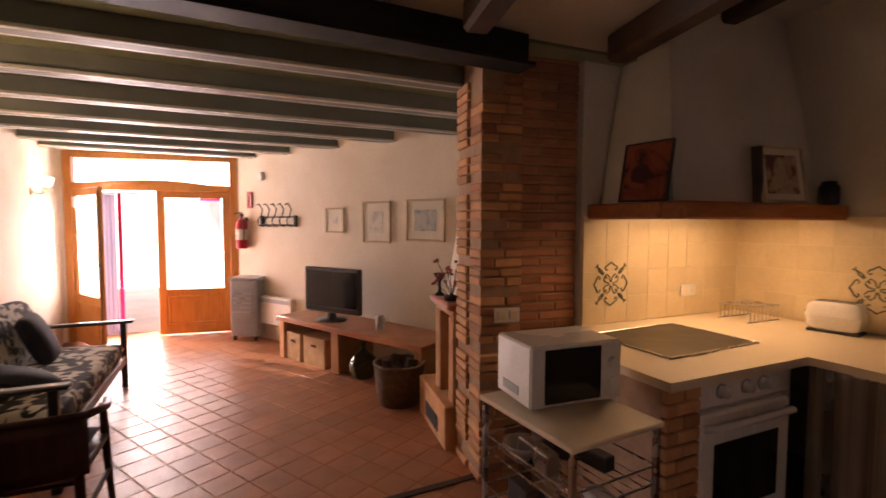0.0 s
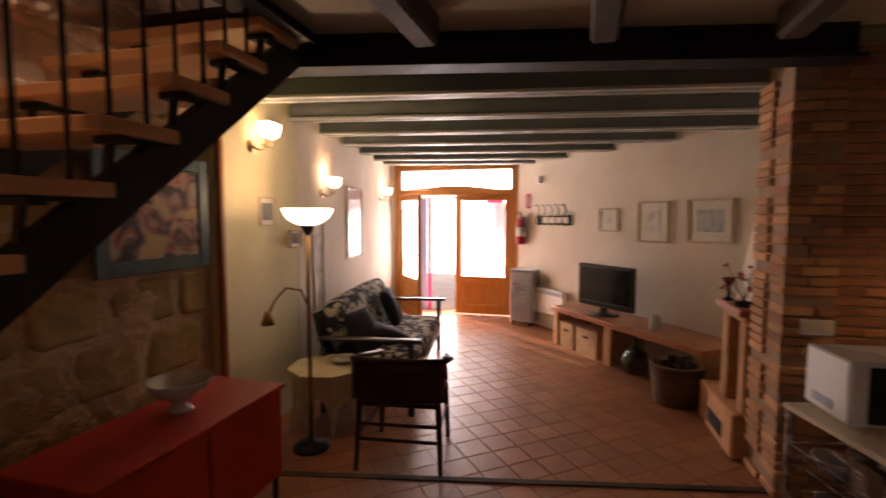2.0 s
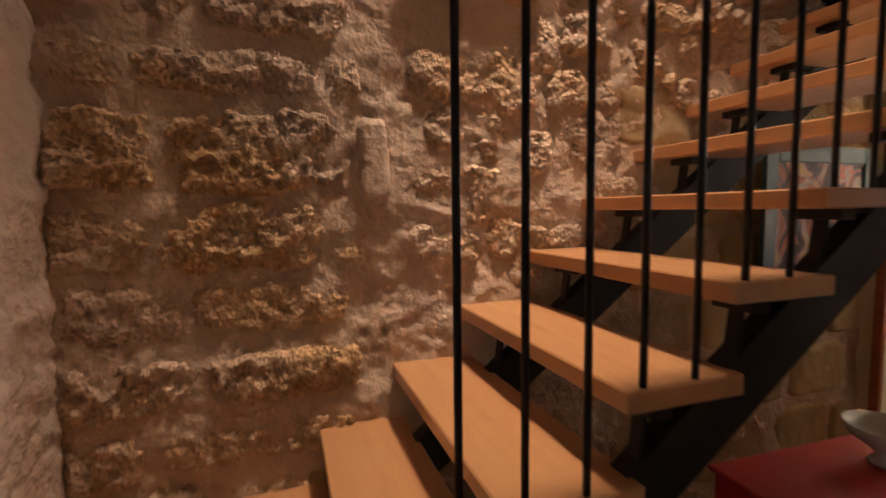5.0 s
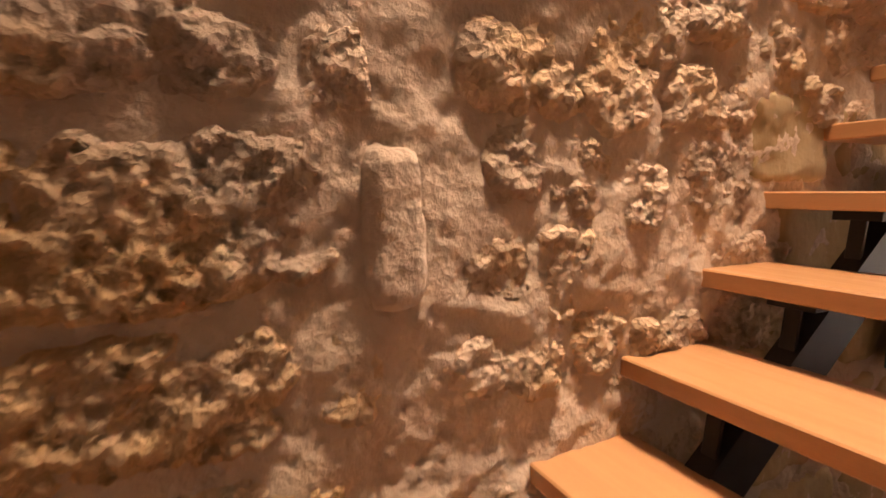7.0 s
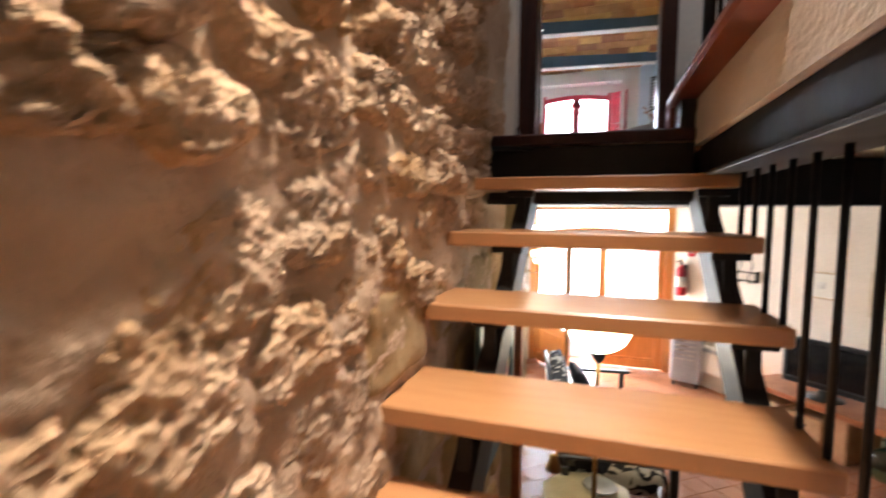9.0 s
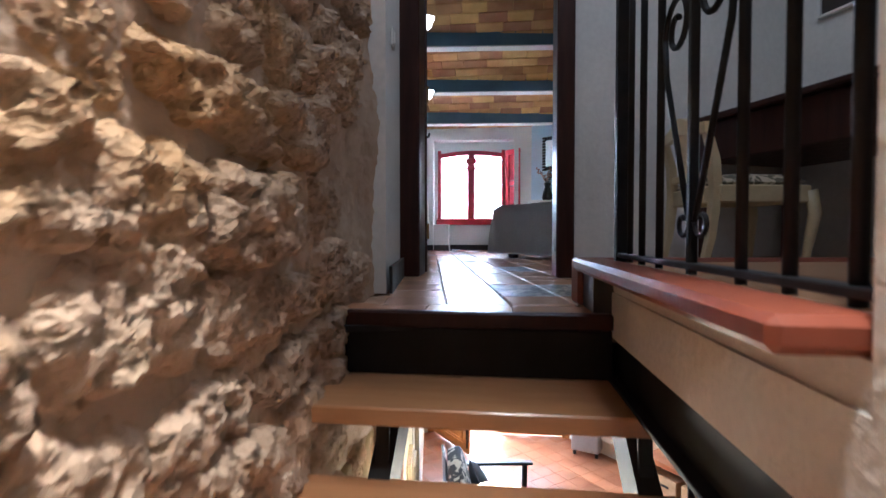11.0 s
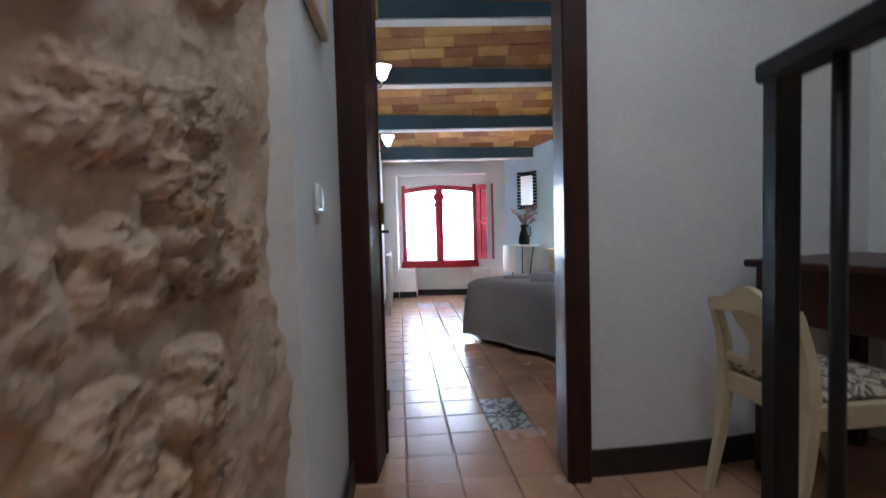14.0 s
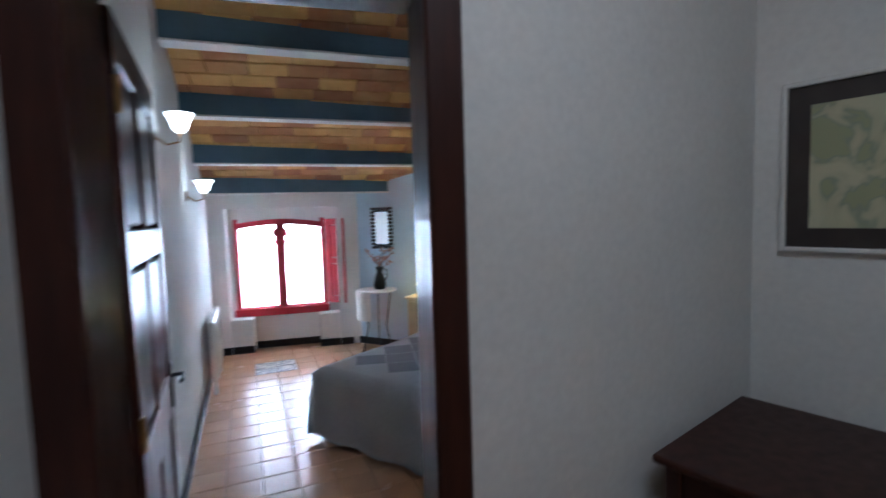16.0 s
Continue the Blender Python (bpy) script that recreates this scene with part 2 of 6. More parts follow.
M_DECO = mat("dark_tile_motif", (0.12, 0.13, 0.10), (0.09, 0.10, 0.08), 0.4, 0, 20, 80, 0.05)
M_HOBGLASS = mat("scratched_hob_glass", (0.020, 0.016, 0.013), (0.014, 0.011, 0.009), 0.38, 0, 6, 120, 0.02)
M_BLACKGLASS = mat("black_glass", (0.012, 0.012, 0.013), (0.009, 0.009, 0.01), 0.10, 0, 4, 60, 0.0)
M_BLACKPLASTIC = mat("black_plastic", (0.02, 0.02, 0.021), (0.015, 0.015, 0.016), 0.35, 0, 8, 80, 0.05)
M_CHROME = mat("brushed_steel", (0.55, 0.54, 0.52), (0.46, 0.45, 0.44), 0.28, 1.0, 12, 90, 0.03)
M_BRASS = mat("aged_brass", (0.34, 0.20, 0.07), (0.24, 0.13, 0.04), 0.35, 0.9, 12, 90, 0.05)
M_CREAMCHAIR = mat("cream_painted_wood", (0.66, 0.57, 0.36), (0.56, 0.47, 0.28), 0.5, 0, 8, 60, 0.15, 0, 0.002)
M_BEDDING = mat("grey_quilted_cotton", (0.40, 0.39, 0.38), (0.35, 0.34, 0.34), 0.95, 0, 3, 45, 0.5, 0, 0.006)
M_BEDPATCH = mat("darker_quilt_patch", (0.20, 0.20, 0.21), (0.17, 0.17, 0.18), 0.95, 0, 3, 45, 0.5, 0, 0.006)
M_SKIRT = mat("black_skirting", (0.03, 0.024, 0.022), (0.02, 0.016, 0.015), 0.45, 0, 6, 60, 0.1)
M_WICKER = mat("woven_wicker", (0.17, 0.09, 0.045), (0.10, 0.05, 0.025), 0.8, 0, 20, 90, 0.9, 0, 0.008)
M_STRAW = mat("natural_fibre", (0.46, 0.27, 0.13), (0.36, 0.20, 0.09), 0.85, 0, 14, 90, 0.8, 0, 0.006)
M_DARKCUSHION = mat("dark_blue_cotton", (0.018, 0.020, 0.030), (0.012, 0.013, 0.02), 0.95, 0, 6, 70, 0.4)
M_FLORAL = patterned("black_floral_print", (0.014, 0.013, 0.014), (0.46, 0.41, 0.34), 9, 0.95, 0.50, 0.55, 1.0)
M_MOSAIC = patterned("pale_mosaic", (0.20, 0.17, 0.13), (0.62, 0.55, 0.44), 24, 0.45, 0.40, 0.52)
M_HYDRAULIC = patterned("grey_patterned_tile", (0.085, 0.085, 0.08), (0.48, 0.44, 0.38), 22, 0.35, 0.47, 0.53, 0.6)
M_CUSHIONPRINT = patterned("floral_seat_cloth", (0.14, 0.12, 0.08), (0.58, 0.50, 0.36), 30, 0.9, 0.44, 0.56)
M_CURTAIN = cloth_light("white_net_curtain", (0.86, 0.84, 0.84))
M_REDCURTAIN = cloth_light("red_curtain", (0.55, 0.03, 0.10))
M_LILAC = cloth_light("lilac_cloth", (0.42, 0.38, 0.52))
# emissive white for the backdrop, which stands in for bright outdoor light
M_GLOW = mat("glowing_white_backdrop", (1.0, 0.99, 0.97), (0.96, 0.95, 0.94), 0.9, 0, 0.3, 3, 0, emit=3.2)
M_STRIPE = patterned("grey_striped_curtain", (0.27, 0.23, 0.18), (0.38, 0.33, 0.26), 10, 0.95, 0.42, 0.58, 1.0, (4, 4, 0.05))
M_LITGLASS = mat("lit_opal_glass", (1.0, 0.86, 0.62), (1.0, 0.84, 0.60), 0.3, 0, 3, 30, 0, emit=6.0)
M_LITWHITE = mat("lit_white_glass", (1.0, 0.96, 0.90), (1.0, 0.95, 0.88), 0.3, 0, 3, 30, 0, emit=5.0)
M_LITSHADE = mat("lit_cloth_shade", (1.0, 0.82, 0.45), (1.0, 0.80, 0.42), 0.8, 0, 3, 30, 0, emit=2.2)
M_GLASS = glass("window_glass")
M_GREENGLASS = glass("green_bottle_glass", (0.35, 0.5, 0.4), 0.05)
M_MIRROR = mat("mirror_glass", (0.9, 0.9, 0.9), (0.88, 0.88, 0.88), 0.03, 1.0, 2, 20, 0)
M_GLAZED = mat("glazed_pale_print", (0.40, 0.41, 0.42), (0.30, 0.31, 0.33), 0.12, 0, 3, 30, 0.0, coat=0.6)
M_PAPER = mat("cream_mount_paper", (0.72, 0.68, 0.58), (0.66, 0.61, 0.50), 0.9, 0, 4, 40, 0.05)
M_FRAMEPALE = mat("pale_wood_frame", (0.58, 0.46, 0.30), (0.48, 0.36, 0.22), 0.45, 0, 8, 60, 0.1)
M_FRAMEDARK = mat("dark_picture_frame", (0.045, 0.035, 0.03), (0.03, 0.022, 0.02), 0.4, 0, 8, 60, 0.1)
M_FRAMEBLUE = mat("blue_picture_frame", (0.055, 0.12, 0.14), (0.04, 0.09, 0.11), 0.5, 0, 8, 60, 0.15)
M_ROSEBRICK = mat("rose_clay_slab", (0.52, 0.20, 0.14), (0.42, 0.15, 0.10), 0.6, 0, 6, 60, 0.2, 0, 0.003)
# soot in the firebox, painted shade in slots and gaps, plain black elsewhere
M_SOOTSHADE = mat("soot_and_gap_shade", (0.018, 0.014, 0.012), (0.01, 0.008, 0.007), 0.95, 0, 6, 50, 0.4)
M_HEATER = mat("grey_heater_enamel", (0.36, 0.38, 0.42), (0.30, 0.32, 0.36), 0.4, 0, 5, 60, 0.05)
M_STREET = mat("pale_street_paving", (0.50, 0.48, 0.45), (0.42, 0.40, 0.37), 0.9, 0, 2, 30, 0.3)
M_FACADE = mat("white_street_facade", (0.80, 0.79, 0.77), (0.74, 0.73, 0.71), 0.9, 0, 1, 30, 0.2)
M_CERAMIC = mat("pale_glazed_ceramic", (0.52, 0.50, 0.46), (0.40, 0.38, 0.35), 0.25, 0, 10, 60, 0.03)
M_LEAFDRY = mat("dried_flower", (0.40, 0.26, 0.22), (0.30, 0.17, 0.14), 0.9, 0, 20, 80, 0.2)
M_REDBERRY = mat("red_berry", (0.40, 0.05, 0.04), (0.30, 0.03, 0.03), 0.5, 0, 20, 80, 0.1)
M_NAVY = mat("faded_poster_ink", (0.15, 0.15, 0.16), (0.30, 0.28, 0.26), 0.9, 0, 14, 60, 0.02)


def picture(name, *cols):
    """A painting or print: loose shapes in a few colours."""
    m = patterned(name, cols[0], cols[1], 7, 0.75, 0.40, 0.60, 2.5)
    nt = m.node_tree
    nd, ln = nt.nodes, nt.links
    ramp = [n for n in nd if n.bl_idname == "ShaderNodeValToRGB"][0]
    for k, c in enumerate(cols[2:]):
        e = ramp.color_ramp.elements.new(0.44 + 0.045 * k)
        e.color = (*c, 1)
    return m


M_STILL = picture("still_life_paint", (0.06, 0.05, 0.05), (0.50, 0.36, 0.20), (0.12, 0.13, 0.17), (0.45, 0.13, 0.06), (0.30, 0.30, 0.32))
M_SEASCAPE = picture("seascape_print", (0.10, 0.14, 0.18), (0.50, 0.50, 0.46), (0.22, 0.28, 0.33), (0.36, 0.38, 0.38))
M_SKETCH = picture("pale_sketch", (0.48, 0.45, 0.40), (0.66, 0.63, 0.56), (0.58, 0.55, 0.48))
M_REDPRINT = picture("dark_red_print", (0.05, 0.01, 0.01), (0.30, 0.07, 0.04), (0.18, 0.03, 0.02))
M_MAGAZINE = picture("old_magazine_print", (0.14, 0.05, 0.04), (0.50, 0.42, 0.30), (0.30, 0.12, 0.08), (0.42, 0.30, 0.20))
M_VILLAGE = picture("village_print", (0.36, 0.37, 0.22), (0.55, 0.53, 0.36), (0.30, 0.33, 0.24), (0.46, 0.45, 0.30))


# ---- mesh helpers ----
class G:
    """Collects vertices and faces of one part."""

    def __init__(self):
        self.v, self.f = [], []

    def add(self, vs, fs):
        k = len(self.v)
        self.v += [tuple(p) for p in vs]
        self.f += [tuple(i + k for i in q) for q in fs]
        return self

    def box(self, cx, cy, cz, sx, sy, sz, rz=0.0, b=0.0, rx=0.0, ry=0.0):
        """A box by its middle and size, with chamfered edges b."""
        h = (sx / 2, sy / 2, sz / 2)
        b = min(b, min(h) * 0.6)
        m = pose(cx, cy, cz, rx, ry, rz)
        if b <= 0:
            vs = [m @ Vector((x * h[0], y * h[1], z * h[2])) for x in (-1, 1) for y in (-1, 1) for z in (-1, 1)]
            return self.add(vs, [(0, 1, 3, 2), (4, 6, 7, 5), (0, 4, 5, 1), (2, 3, 7, 6), (0, 2, 6, 4), (1, 5, 7, 3)])
        vs, ix = [], {}
        for x in (-1, 1):
            for y in (-1, 1):
                for z in (-1, 1):
                    for a in range(3):
                        p = [x * (h[0] - b), y * (h[1] - b), z * (h[2] - b)]
                        p[a] = (x, y, z)[a] * h[a]
                        ix[x, y, z, a] = len(vs)
                        vs.append(m @ Vector(p))
        fs = []
        for s in (-1, 1):
            q = [ix[s, -1, -1, 0], ix[s, 1, -1, 0], ix[s, 1, 1, 0], ix[s, -1, 1, 0]]
            fs.append(q if s > 0 else q[::-1])
            q = [ix[-1, s, -1, 1], ix[-1, s, 1, 1], ix[1, s, 1, 1], ix[1, s, -1, 1]]
            fs.append(q if s > 0 else q[::-1])
            q = [ix[-1, -1, s, 2], ix[1, -1, s, 2], ix[1, 1, s, 2], ix[-1, 1, s, 2]]
            fs.append(q if s > 0 else q[::-1])
        for s in (-1, 1):
            for t in (-1, 1):
                q = [ix[-1, s, t, 1], ix[1, s, t, 1], ix[1, s, t, 2], ix[-1, s, t, 2]]
                fs.append(q if s * t < 0 else q[::-1])
                q = [ix[s, -1, t, 0], ix[s, 1, t, 0], ix[s, 1, t, 2], ix[s, -1, t, 2]]
                fs.append(q if s * t > 0 else q[::-1])
                q = [ix[s, t, -1, 0], ix[s, t, 1, 0], ix[s, t, 1, 1], ix[s, t, -1, 1]]
                fs.append(q if s * t < 0 else q[::-1])
                for u in (-1, 1):
                    q = [ix[s, t, u, 0], ix[s, t, u, 1], ix[s, t, u, 2]]
                    fs.append(q if s * t * u > 0 else q[::-1])
        return self.add(vs, fs)

    def span(self, x0, x1, y0, y1, z0, z1, b=0.0):
        return self.box((x0 + x1) / 2, (y0 + y1) / 2, (z0 + z1) / 2, abs(x1 - x0), abs(y1 - y0), abs(z1 - z0), b=b)

    def prism(self, pts, z0, z1):
        """An upright block over the polygon pts, which runs anticlockwise."""
        n = len(pts)
        vs = [(x, y, z0) for x, y in pts] + [(x, y, z1) for x, y in pts]
        fs = [tuple(range(n))[::-1], tuple(range(n, 2 * n))]
        fs += [(i, (i + 1) % n, n + (i + 1) % n, n + i) for i in range(n)]
        return self.add(vs, fs)

    def tube(self, pts, r, n=8, closed=False):
        """A round bar along pts; r is one radius or one for each point."""
        pts = [Vector(p) for p in pts]
        rs = r if isinstance(r, (list, tuple)) else [r] * len(pts)
        rings, side = [], None
        for i, p in enumerate(pts):
            d = (pts[min(i + 1, len(pts) - 1)] - pts[max(i - 1, 0)]).normalized()
            ref = side if side is not None and abs(side.dot(d)) < 0.95 else (Vector((0, 0, 1)) if abs(d.z) < 0.9 else Vector((1, 0, 0)))
            side = (ref - d * ref.dot(d)).normalized()
            up = d.cross(side)
            rings.append([p + (side * math.cos(2 * math.pi * k / n) + up * math.sin(2 * math.pi * k / n)) * rs[i] for k in range(n)])
        vs = [q for ring in rings for q in ring]
        fs = [(i * n + k, i * n + (k + 1) % n, (i + 1) * n + (k + 1) % n, (i + 1) * n + k) for i in range(len(pts) - 1) for k in range(n)]
        fs += [tuple(range(n))[::-1], tuple(range((len(pts) - 1) * n, len(pts) * n))]
        return self.add(vs, fs)

    def lathe(self, prof, x=0.0, y=0.0, z=0.0, n=20, wobble=0.0):
        """A turned shape: prof is (radius, height) from the bottom up."""
        vs = []
        for r, h in prof:
            for k in range(n):
                a = 2 * math.pi * k / n
                q = r * (1 + wobble * math.cos(6 * a))
                vs.append((x + q * math.cos(a), y + q * math.sin(a), z + h))
        m = len(prof)
        fs = [(i * n + k, i * n + (k + 1) % n, (i + 1) * n + (k + 1) % n, (i + 1) * n + k) for i in range(m - 1) for k in range(n)]
        if prof[0][0] > 1e-4:
            fs.append(tuple(range(n))[::-1])
        if prof[-1][0] > 1e-4:
            fs.append(tuple(range((m - 1) * n, m * n)))
        return self.add(vs, fs)

    def sheet(self, fn, nu, nv, thick=None):
        """A curved sheet: fn(u, v) for u, v from 0 to 1."""
        vs = [fn(i / nu, j / nv) for i in range(nu + 1) for j in range(nv + 1)]
        w = nv + 1
        return self.add(vs, [(i * w + j, (i + 1) * w + j, (i + 1) * w + j + 1, i * w + j + 1) for i in range(nu) for j in range(nv)])

    def mesh(self, name, material, smooth=False):
        me = bpy.data.meshes.new(name)
        me.from_pydata(self.v, [], self.f)
        me.materials.append(material)
        if smooth:
            me.polygons.foreach_set("use_smooth", [True] * len(me.polygons))
        me.update()
        return me


def part(name, g, material, parent=None, label="", smooth=False, solid=0.0):
    ob = new(name, g.mesh(name, material, smooth))
    if parent:
        ob.parent = parent
    if solid:
        md = ob.modifiers.new("thickness", "SOLIDIFY")
        md.thickness, md.offset = solid, 0
    return tagged(ob, label) if label else ob


def thing(name, x, y, z, rz, label, category, group="", kind=""):
    ob = new(name)
    ob.empty_display_size = 0.1
    ob.matrix_world = pose(x, y, z, 0, 0, rz)
    return tagged(ob, label, category, group, kind)


def built(name, g, material, label, category, smooth=False):
    return tagged(part(name, g, material, smooth=smooth), label, category, kind="structure")


def pillow_shape(g, cx, cy, cz, sx, sy, sz, m=None, n=10, p=2.6):
    """A stuffed cushion: a rounded slab, thick in the middle."""
    m = m or Matrix.Identity(4)
    for s in (-1, 1):
        def at(u, v):
            a, b = u * 2 - 1, v * 2 - 1
            t = (max(0.0, 1 - abs(a) ** p) * max(0.0, 1 - abs(b) ** p)) ** 0.42
            k = 1 - 0.06 * (1 - t)
            return m @ Vector((cx + a * sx / 2 * k, cy + b * sy / 2 * k, cz + s * sz / 2 * t))
        w = n + 1
        vs = [at(i / n, j / n) for i in range(w) for j in range(w)]
        fs = [(i * w + j, (i + 1) * w + j, (i + 1) * w + j + 1, i * w + j + 1) for i in range(n) for j in range(n)]
        g.add(vs, fs if s > 0 else [q[::-1] for q in fs])
    return g


RISE, RUN, F = 0.188, 0.25, 2.632


def left_x(y):
    """The plastered side wall on both floors."""
    return -3.83 - 0.138 * (y - 2.68)


def right_x(y):
    """The slanting party wall downstairs."""
    return -2.42 - 0.86 * (y - 7.6)


# ---- structure: walls, floors, ceilings ----
def strip(p, q, thick, z0, z1, g=None):
    """A wall from p to q, its thickness on the left of that way."""
    g = g or G()
    d = (Vector(q) - Vector(p)).normalized()
    n = Vector((-d.y, d.x)) * thick
    return g.prism([tuple(p), tuple(q), (q[0] + n.x, q[1] + n.y), (p[0] + n.x, p[1] + n.y)], z0, z1)


# ground floor slab, street and a glowing board across it in place of daylight
ground_slab = built("floor", G().prism([(-6.0, -1.2), (2.2, -1.2), (2.2, 5.2), (-2.0, 8.0), (-6.0, 8.0)], -0.25, -0.0022), M_GROUT, "dark grout bed of the waxed terracotta tile floor", "floor")
built("ground", G().add([(-900, -900, -0.30), (900, -900, -0.30), (900, 900, -0.30), (-900, 900, -0.30)], [(0, 1, 2, 3)]), M_STREET, "pale sunlit paving of the village", "ground")
built("pavement", G().span(-12, 9, 8.0, 13.4, -0.26, -0.05), M_STREET, "pale sunlit paving in front of the door", "pavement")
built("backdrop", G().span(-14, 9, 13.4, 13.5, -0.26, 4.4), M_GLOW, "glowing white backdrop standing in for daylight across the street", "backdrop")

# out of view; made white so door light bounces onto the kitchen fronts
built("wall_back_kitchen", G().span(-2.94, 1.95, -1.05, -0.74, 0, TOP), M_WHITE, "unseen back wall of the kitchen, white to bounce light", "wall")
built("wall_back", G().span(-4.2, -2.942, -1.05, -0.74, 0, TOP), M_MORTAR, "rough mortared wall at the foot of the stairs", "wall")
built("wall_left_yellow", strip((left_x(3.80), 3.80), (left_x(2.68), 2.68), -0.30, 0, F - 0.02), M_YELLOW, "yellow lime-plastered wall beside the floor lamp", "wall")
built("wall_left", strip((left_x(8.1) + 0.003, 8.1), (left_x(3.80) + 0.003, 3.80), -0.30, 0, F - 0.02), M_PLASTER, "cream plastered wall behind the sofa", "wall")
built("wall_right", strip((right_x(3.9), 3.9), (right_x(7.72), 7.72), -0.35, 0, F - 0.02), M_PLASTER, "cream plastered wall with framed pictures and a television bench", "wall")
gw = G()
DX0, DX1, DZ, DY = -4.46, -2.44, 2.43, 7.60
gw.span(-5.2, DX0, DY, DY + 0.35, 0, F - 0.02).span(DX1, -1.6, DY, DY + 0.35, 0, F - 0.02).span(DX0, DX1, DY, DY + 0.35, DZ, F - 0.02)
built("wall_front", gw, M_PLASTER, "cream plastered front wall around the pine street door", "wall")
built("wall_kitchen", G().span(0.205, 1.95, 3.08, 3.45, 0, KTOP), M_HOOD, "grey plastered kitchen wall behind the hood", "wall")
built("wall_kitchen_side", G().span(1.66, 1.95, -0.74, 3.08, 0, KTOP), M_HOOD, "plastered side wall of the kitchen", "wall")
built("wall_fireplace", G().span(0.06, 0.9, 3.452, 4.2, 0, F - 0.02), M_PLASTER, "plastered wall behind the fireplace", "wall")

# ceiling downstairs: one mesh with its boards
gc = G()
gc.prism([(left_x(2.6) - 0.3, 2.55), (1.9, 3.2), (1.9, 4.6), (-2.0, 8.0), (-5.0, 8.0)], F - 0.118, F - 0.10)
built("ceiling_living", gc, M_CEILGREEN, "green-grey painted ceiling between the joists", "ceiling")
built("ceiling_kitchen", G().prism([(-3.04, -0.74), (0.12, -0.74), (0.12, 3.05), (-3.04, 2.5)], F - 0.10, F - 0.08).prism([(0.10, -0.74), (1.96, -0.74), (1.96, 3.6), (0.10, 3.6)], KTOP, KTOP + 0.03).span(0.10, 0.12, -0.74, 3.6, F - 0.079, KTOP - 0.001), M_HOOD, "dim plastered kitchen ceiling", "ceiling")


def line_y(x, y_left):
    """Joists run square to the slanting side wall."""
    return y_left + 0.138 * (x + 4.0)


for yl in (3.02, 3.72, 4.42, 5.12, 5.82, 6.52, 7.10):
    xl = left_x(yl) - 0.02
    xr = min(0.6, (-2.42 - 0.86 * (yl + 0.55 - 7.6)) / (1 + 0.86 * 0.138) + 0.12)
    bm = thing("ceiling_beam", 0, 0, 0, 0, "grey-green painted ceiling joist with pale lower edges", "beam", "joists of the living room ceiling")
    mx, ang = (xl + xr) / 2, math.degrees(math.atan(0.138))
    ln = (xr - xl) / math.cos(math.radians(ang))
    part("web", G().box(mx, line_y(mx, yl), F - 0.185, ln, 0.085, 0.135, ang, 0.004), M_BEAMGREY, bm)
    part("flange", G().box(mx, line_y(mx, yl), F - 0.241, ln, 0.13, 0.022, ang, 0.004), M_BEAMEDGE, bm, "pale painted lower edge")

# the black girder across the room and the one beside the stairs
gb = thing("steel_girder", 0, 0, 0, 0, "black painted steel girder across the room above the floor strip", "beam")
gx, gang = -2.17, 10.0
for dz, w, h in ((2.36, 0.16, 0.02), (2.47, 0.03, 0.20), (2.58, 0.16, 0.02)):
    part("flange" if h < 0.1 else "web", G().box(gx, 2.60 + 0.176 * (gx + 2.2), dz, 3.56, w, h, gang, 0.002), M_STEEL, gb)
part("web", G().box(gx, 2.64 + 0.176 * (gx + 2.2), 2.49, 3.52, 0.05, 0.22, gang, 0.002), M_STEEL, gb)
sb = thing("steel_girder", 0, 0, 0, 0, "black painted steel girder along the stair opening", "beam")
part("web", G().span(-3.11, -3.05, -0.74, 2.42, 2.45, 2.565, 0.003), M_STEEL, sb)
part("flange", G().span(-3.14, -2.98, -0.74, 2.42, 2.44, 2.452, 0.002), M_STEEL, sb)
for bx, yy in ((-2.55, 0), (-1.75, 0), (-0.95, 0), (-0.1, 0), (0.8, 0)):
    gk = G()
    y1 = 2.42 + 0.176 * (bx + 2.2)
    gk.box(bx + 0.05, (y1 - 0.74) / 2, 2.46 if bx < 0.1 else KTOP - 0.07, 0.13, y1 + 0.74, 0.15, -3, 0.02)
    tagged(part("ceiling_beam", gk, M_OLDBEAM), "old dark wooden ceiling beam over the kitchen", "beam", "kitchen ceiling beams")

# upper floor
LAND = [(-2.95, 2.262), (-2.95, -0.74), (0.098, -0.74), (0.098, 3.62), (1.9, 3.62), (1.9, 4.6), (-2.0, 8.75), (-5.2, 8.75), (-4.4, 2.262)]
built("floor_upstairs", G().prism(LAND, F - 0.08, F - 0.009), M_GROUTUP, "pale grout bed of the tiled upper floor", "floor")
built("wall_stair_side", G().span(-3.13, -2.93, -0.74, 1.33, 2.567, TOP), M_ROUGHCAST, "rough white plastered wall above the stair opening", "wall")
built("wall_landing_edge", G().span(-3.13, -2.93, 1.33, 2.262, 2.567, F + 0.062), M_ROUGHCAST, "white plastered edge of the landing below the railing", "wall")
built("wall_left_upstairs", strip((left_x(8.6) - 0.05, 8.6), (left_x(2.66) - 0.05, 2.66), -0.3, F, TOP), M_WHITE, "white plastered wall of landing and bedroom", "wall")
# wall with the bedroom door
gd = G()
def landing_y(x):
    """The landing wall bends gently back towards its corner."""
    return 3.47 + 0.125 * (x + 3.10) + 0.10 * (x + 3.10) ** 2


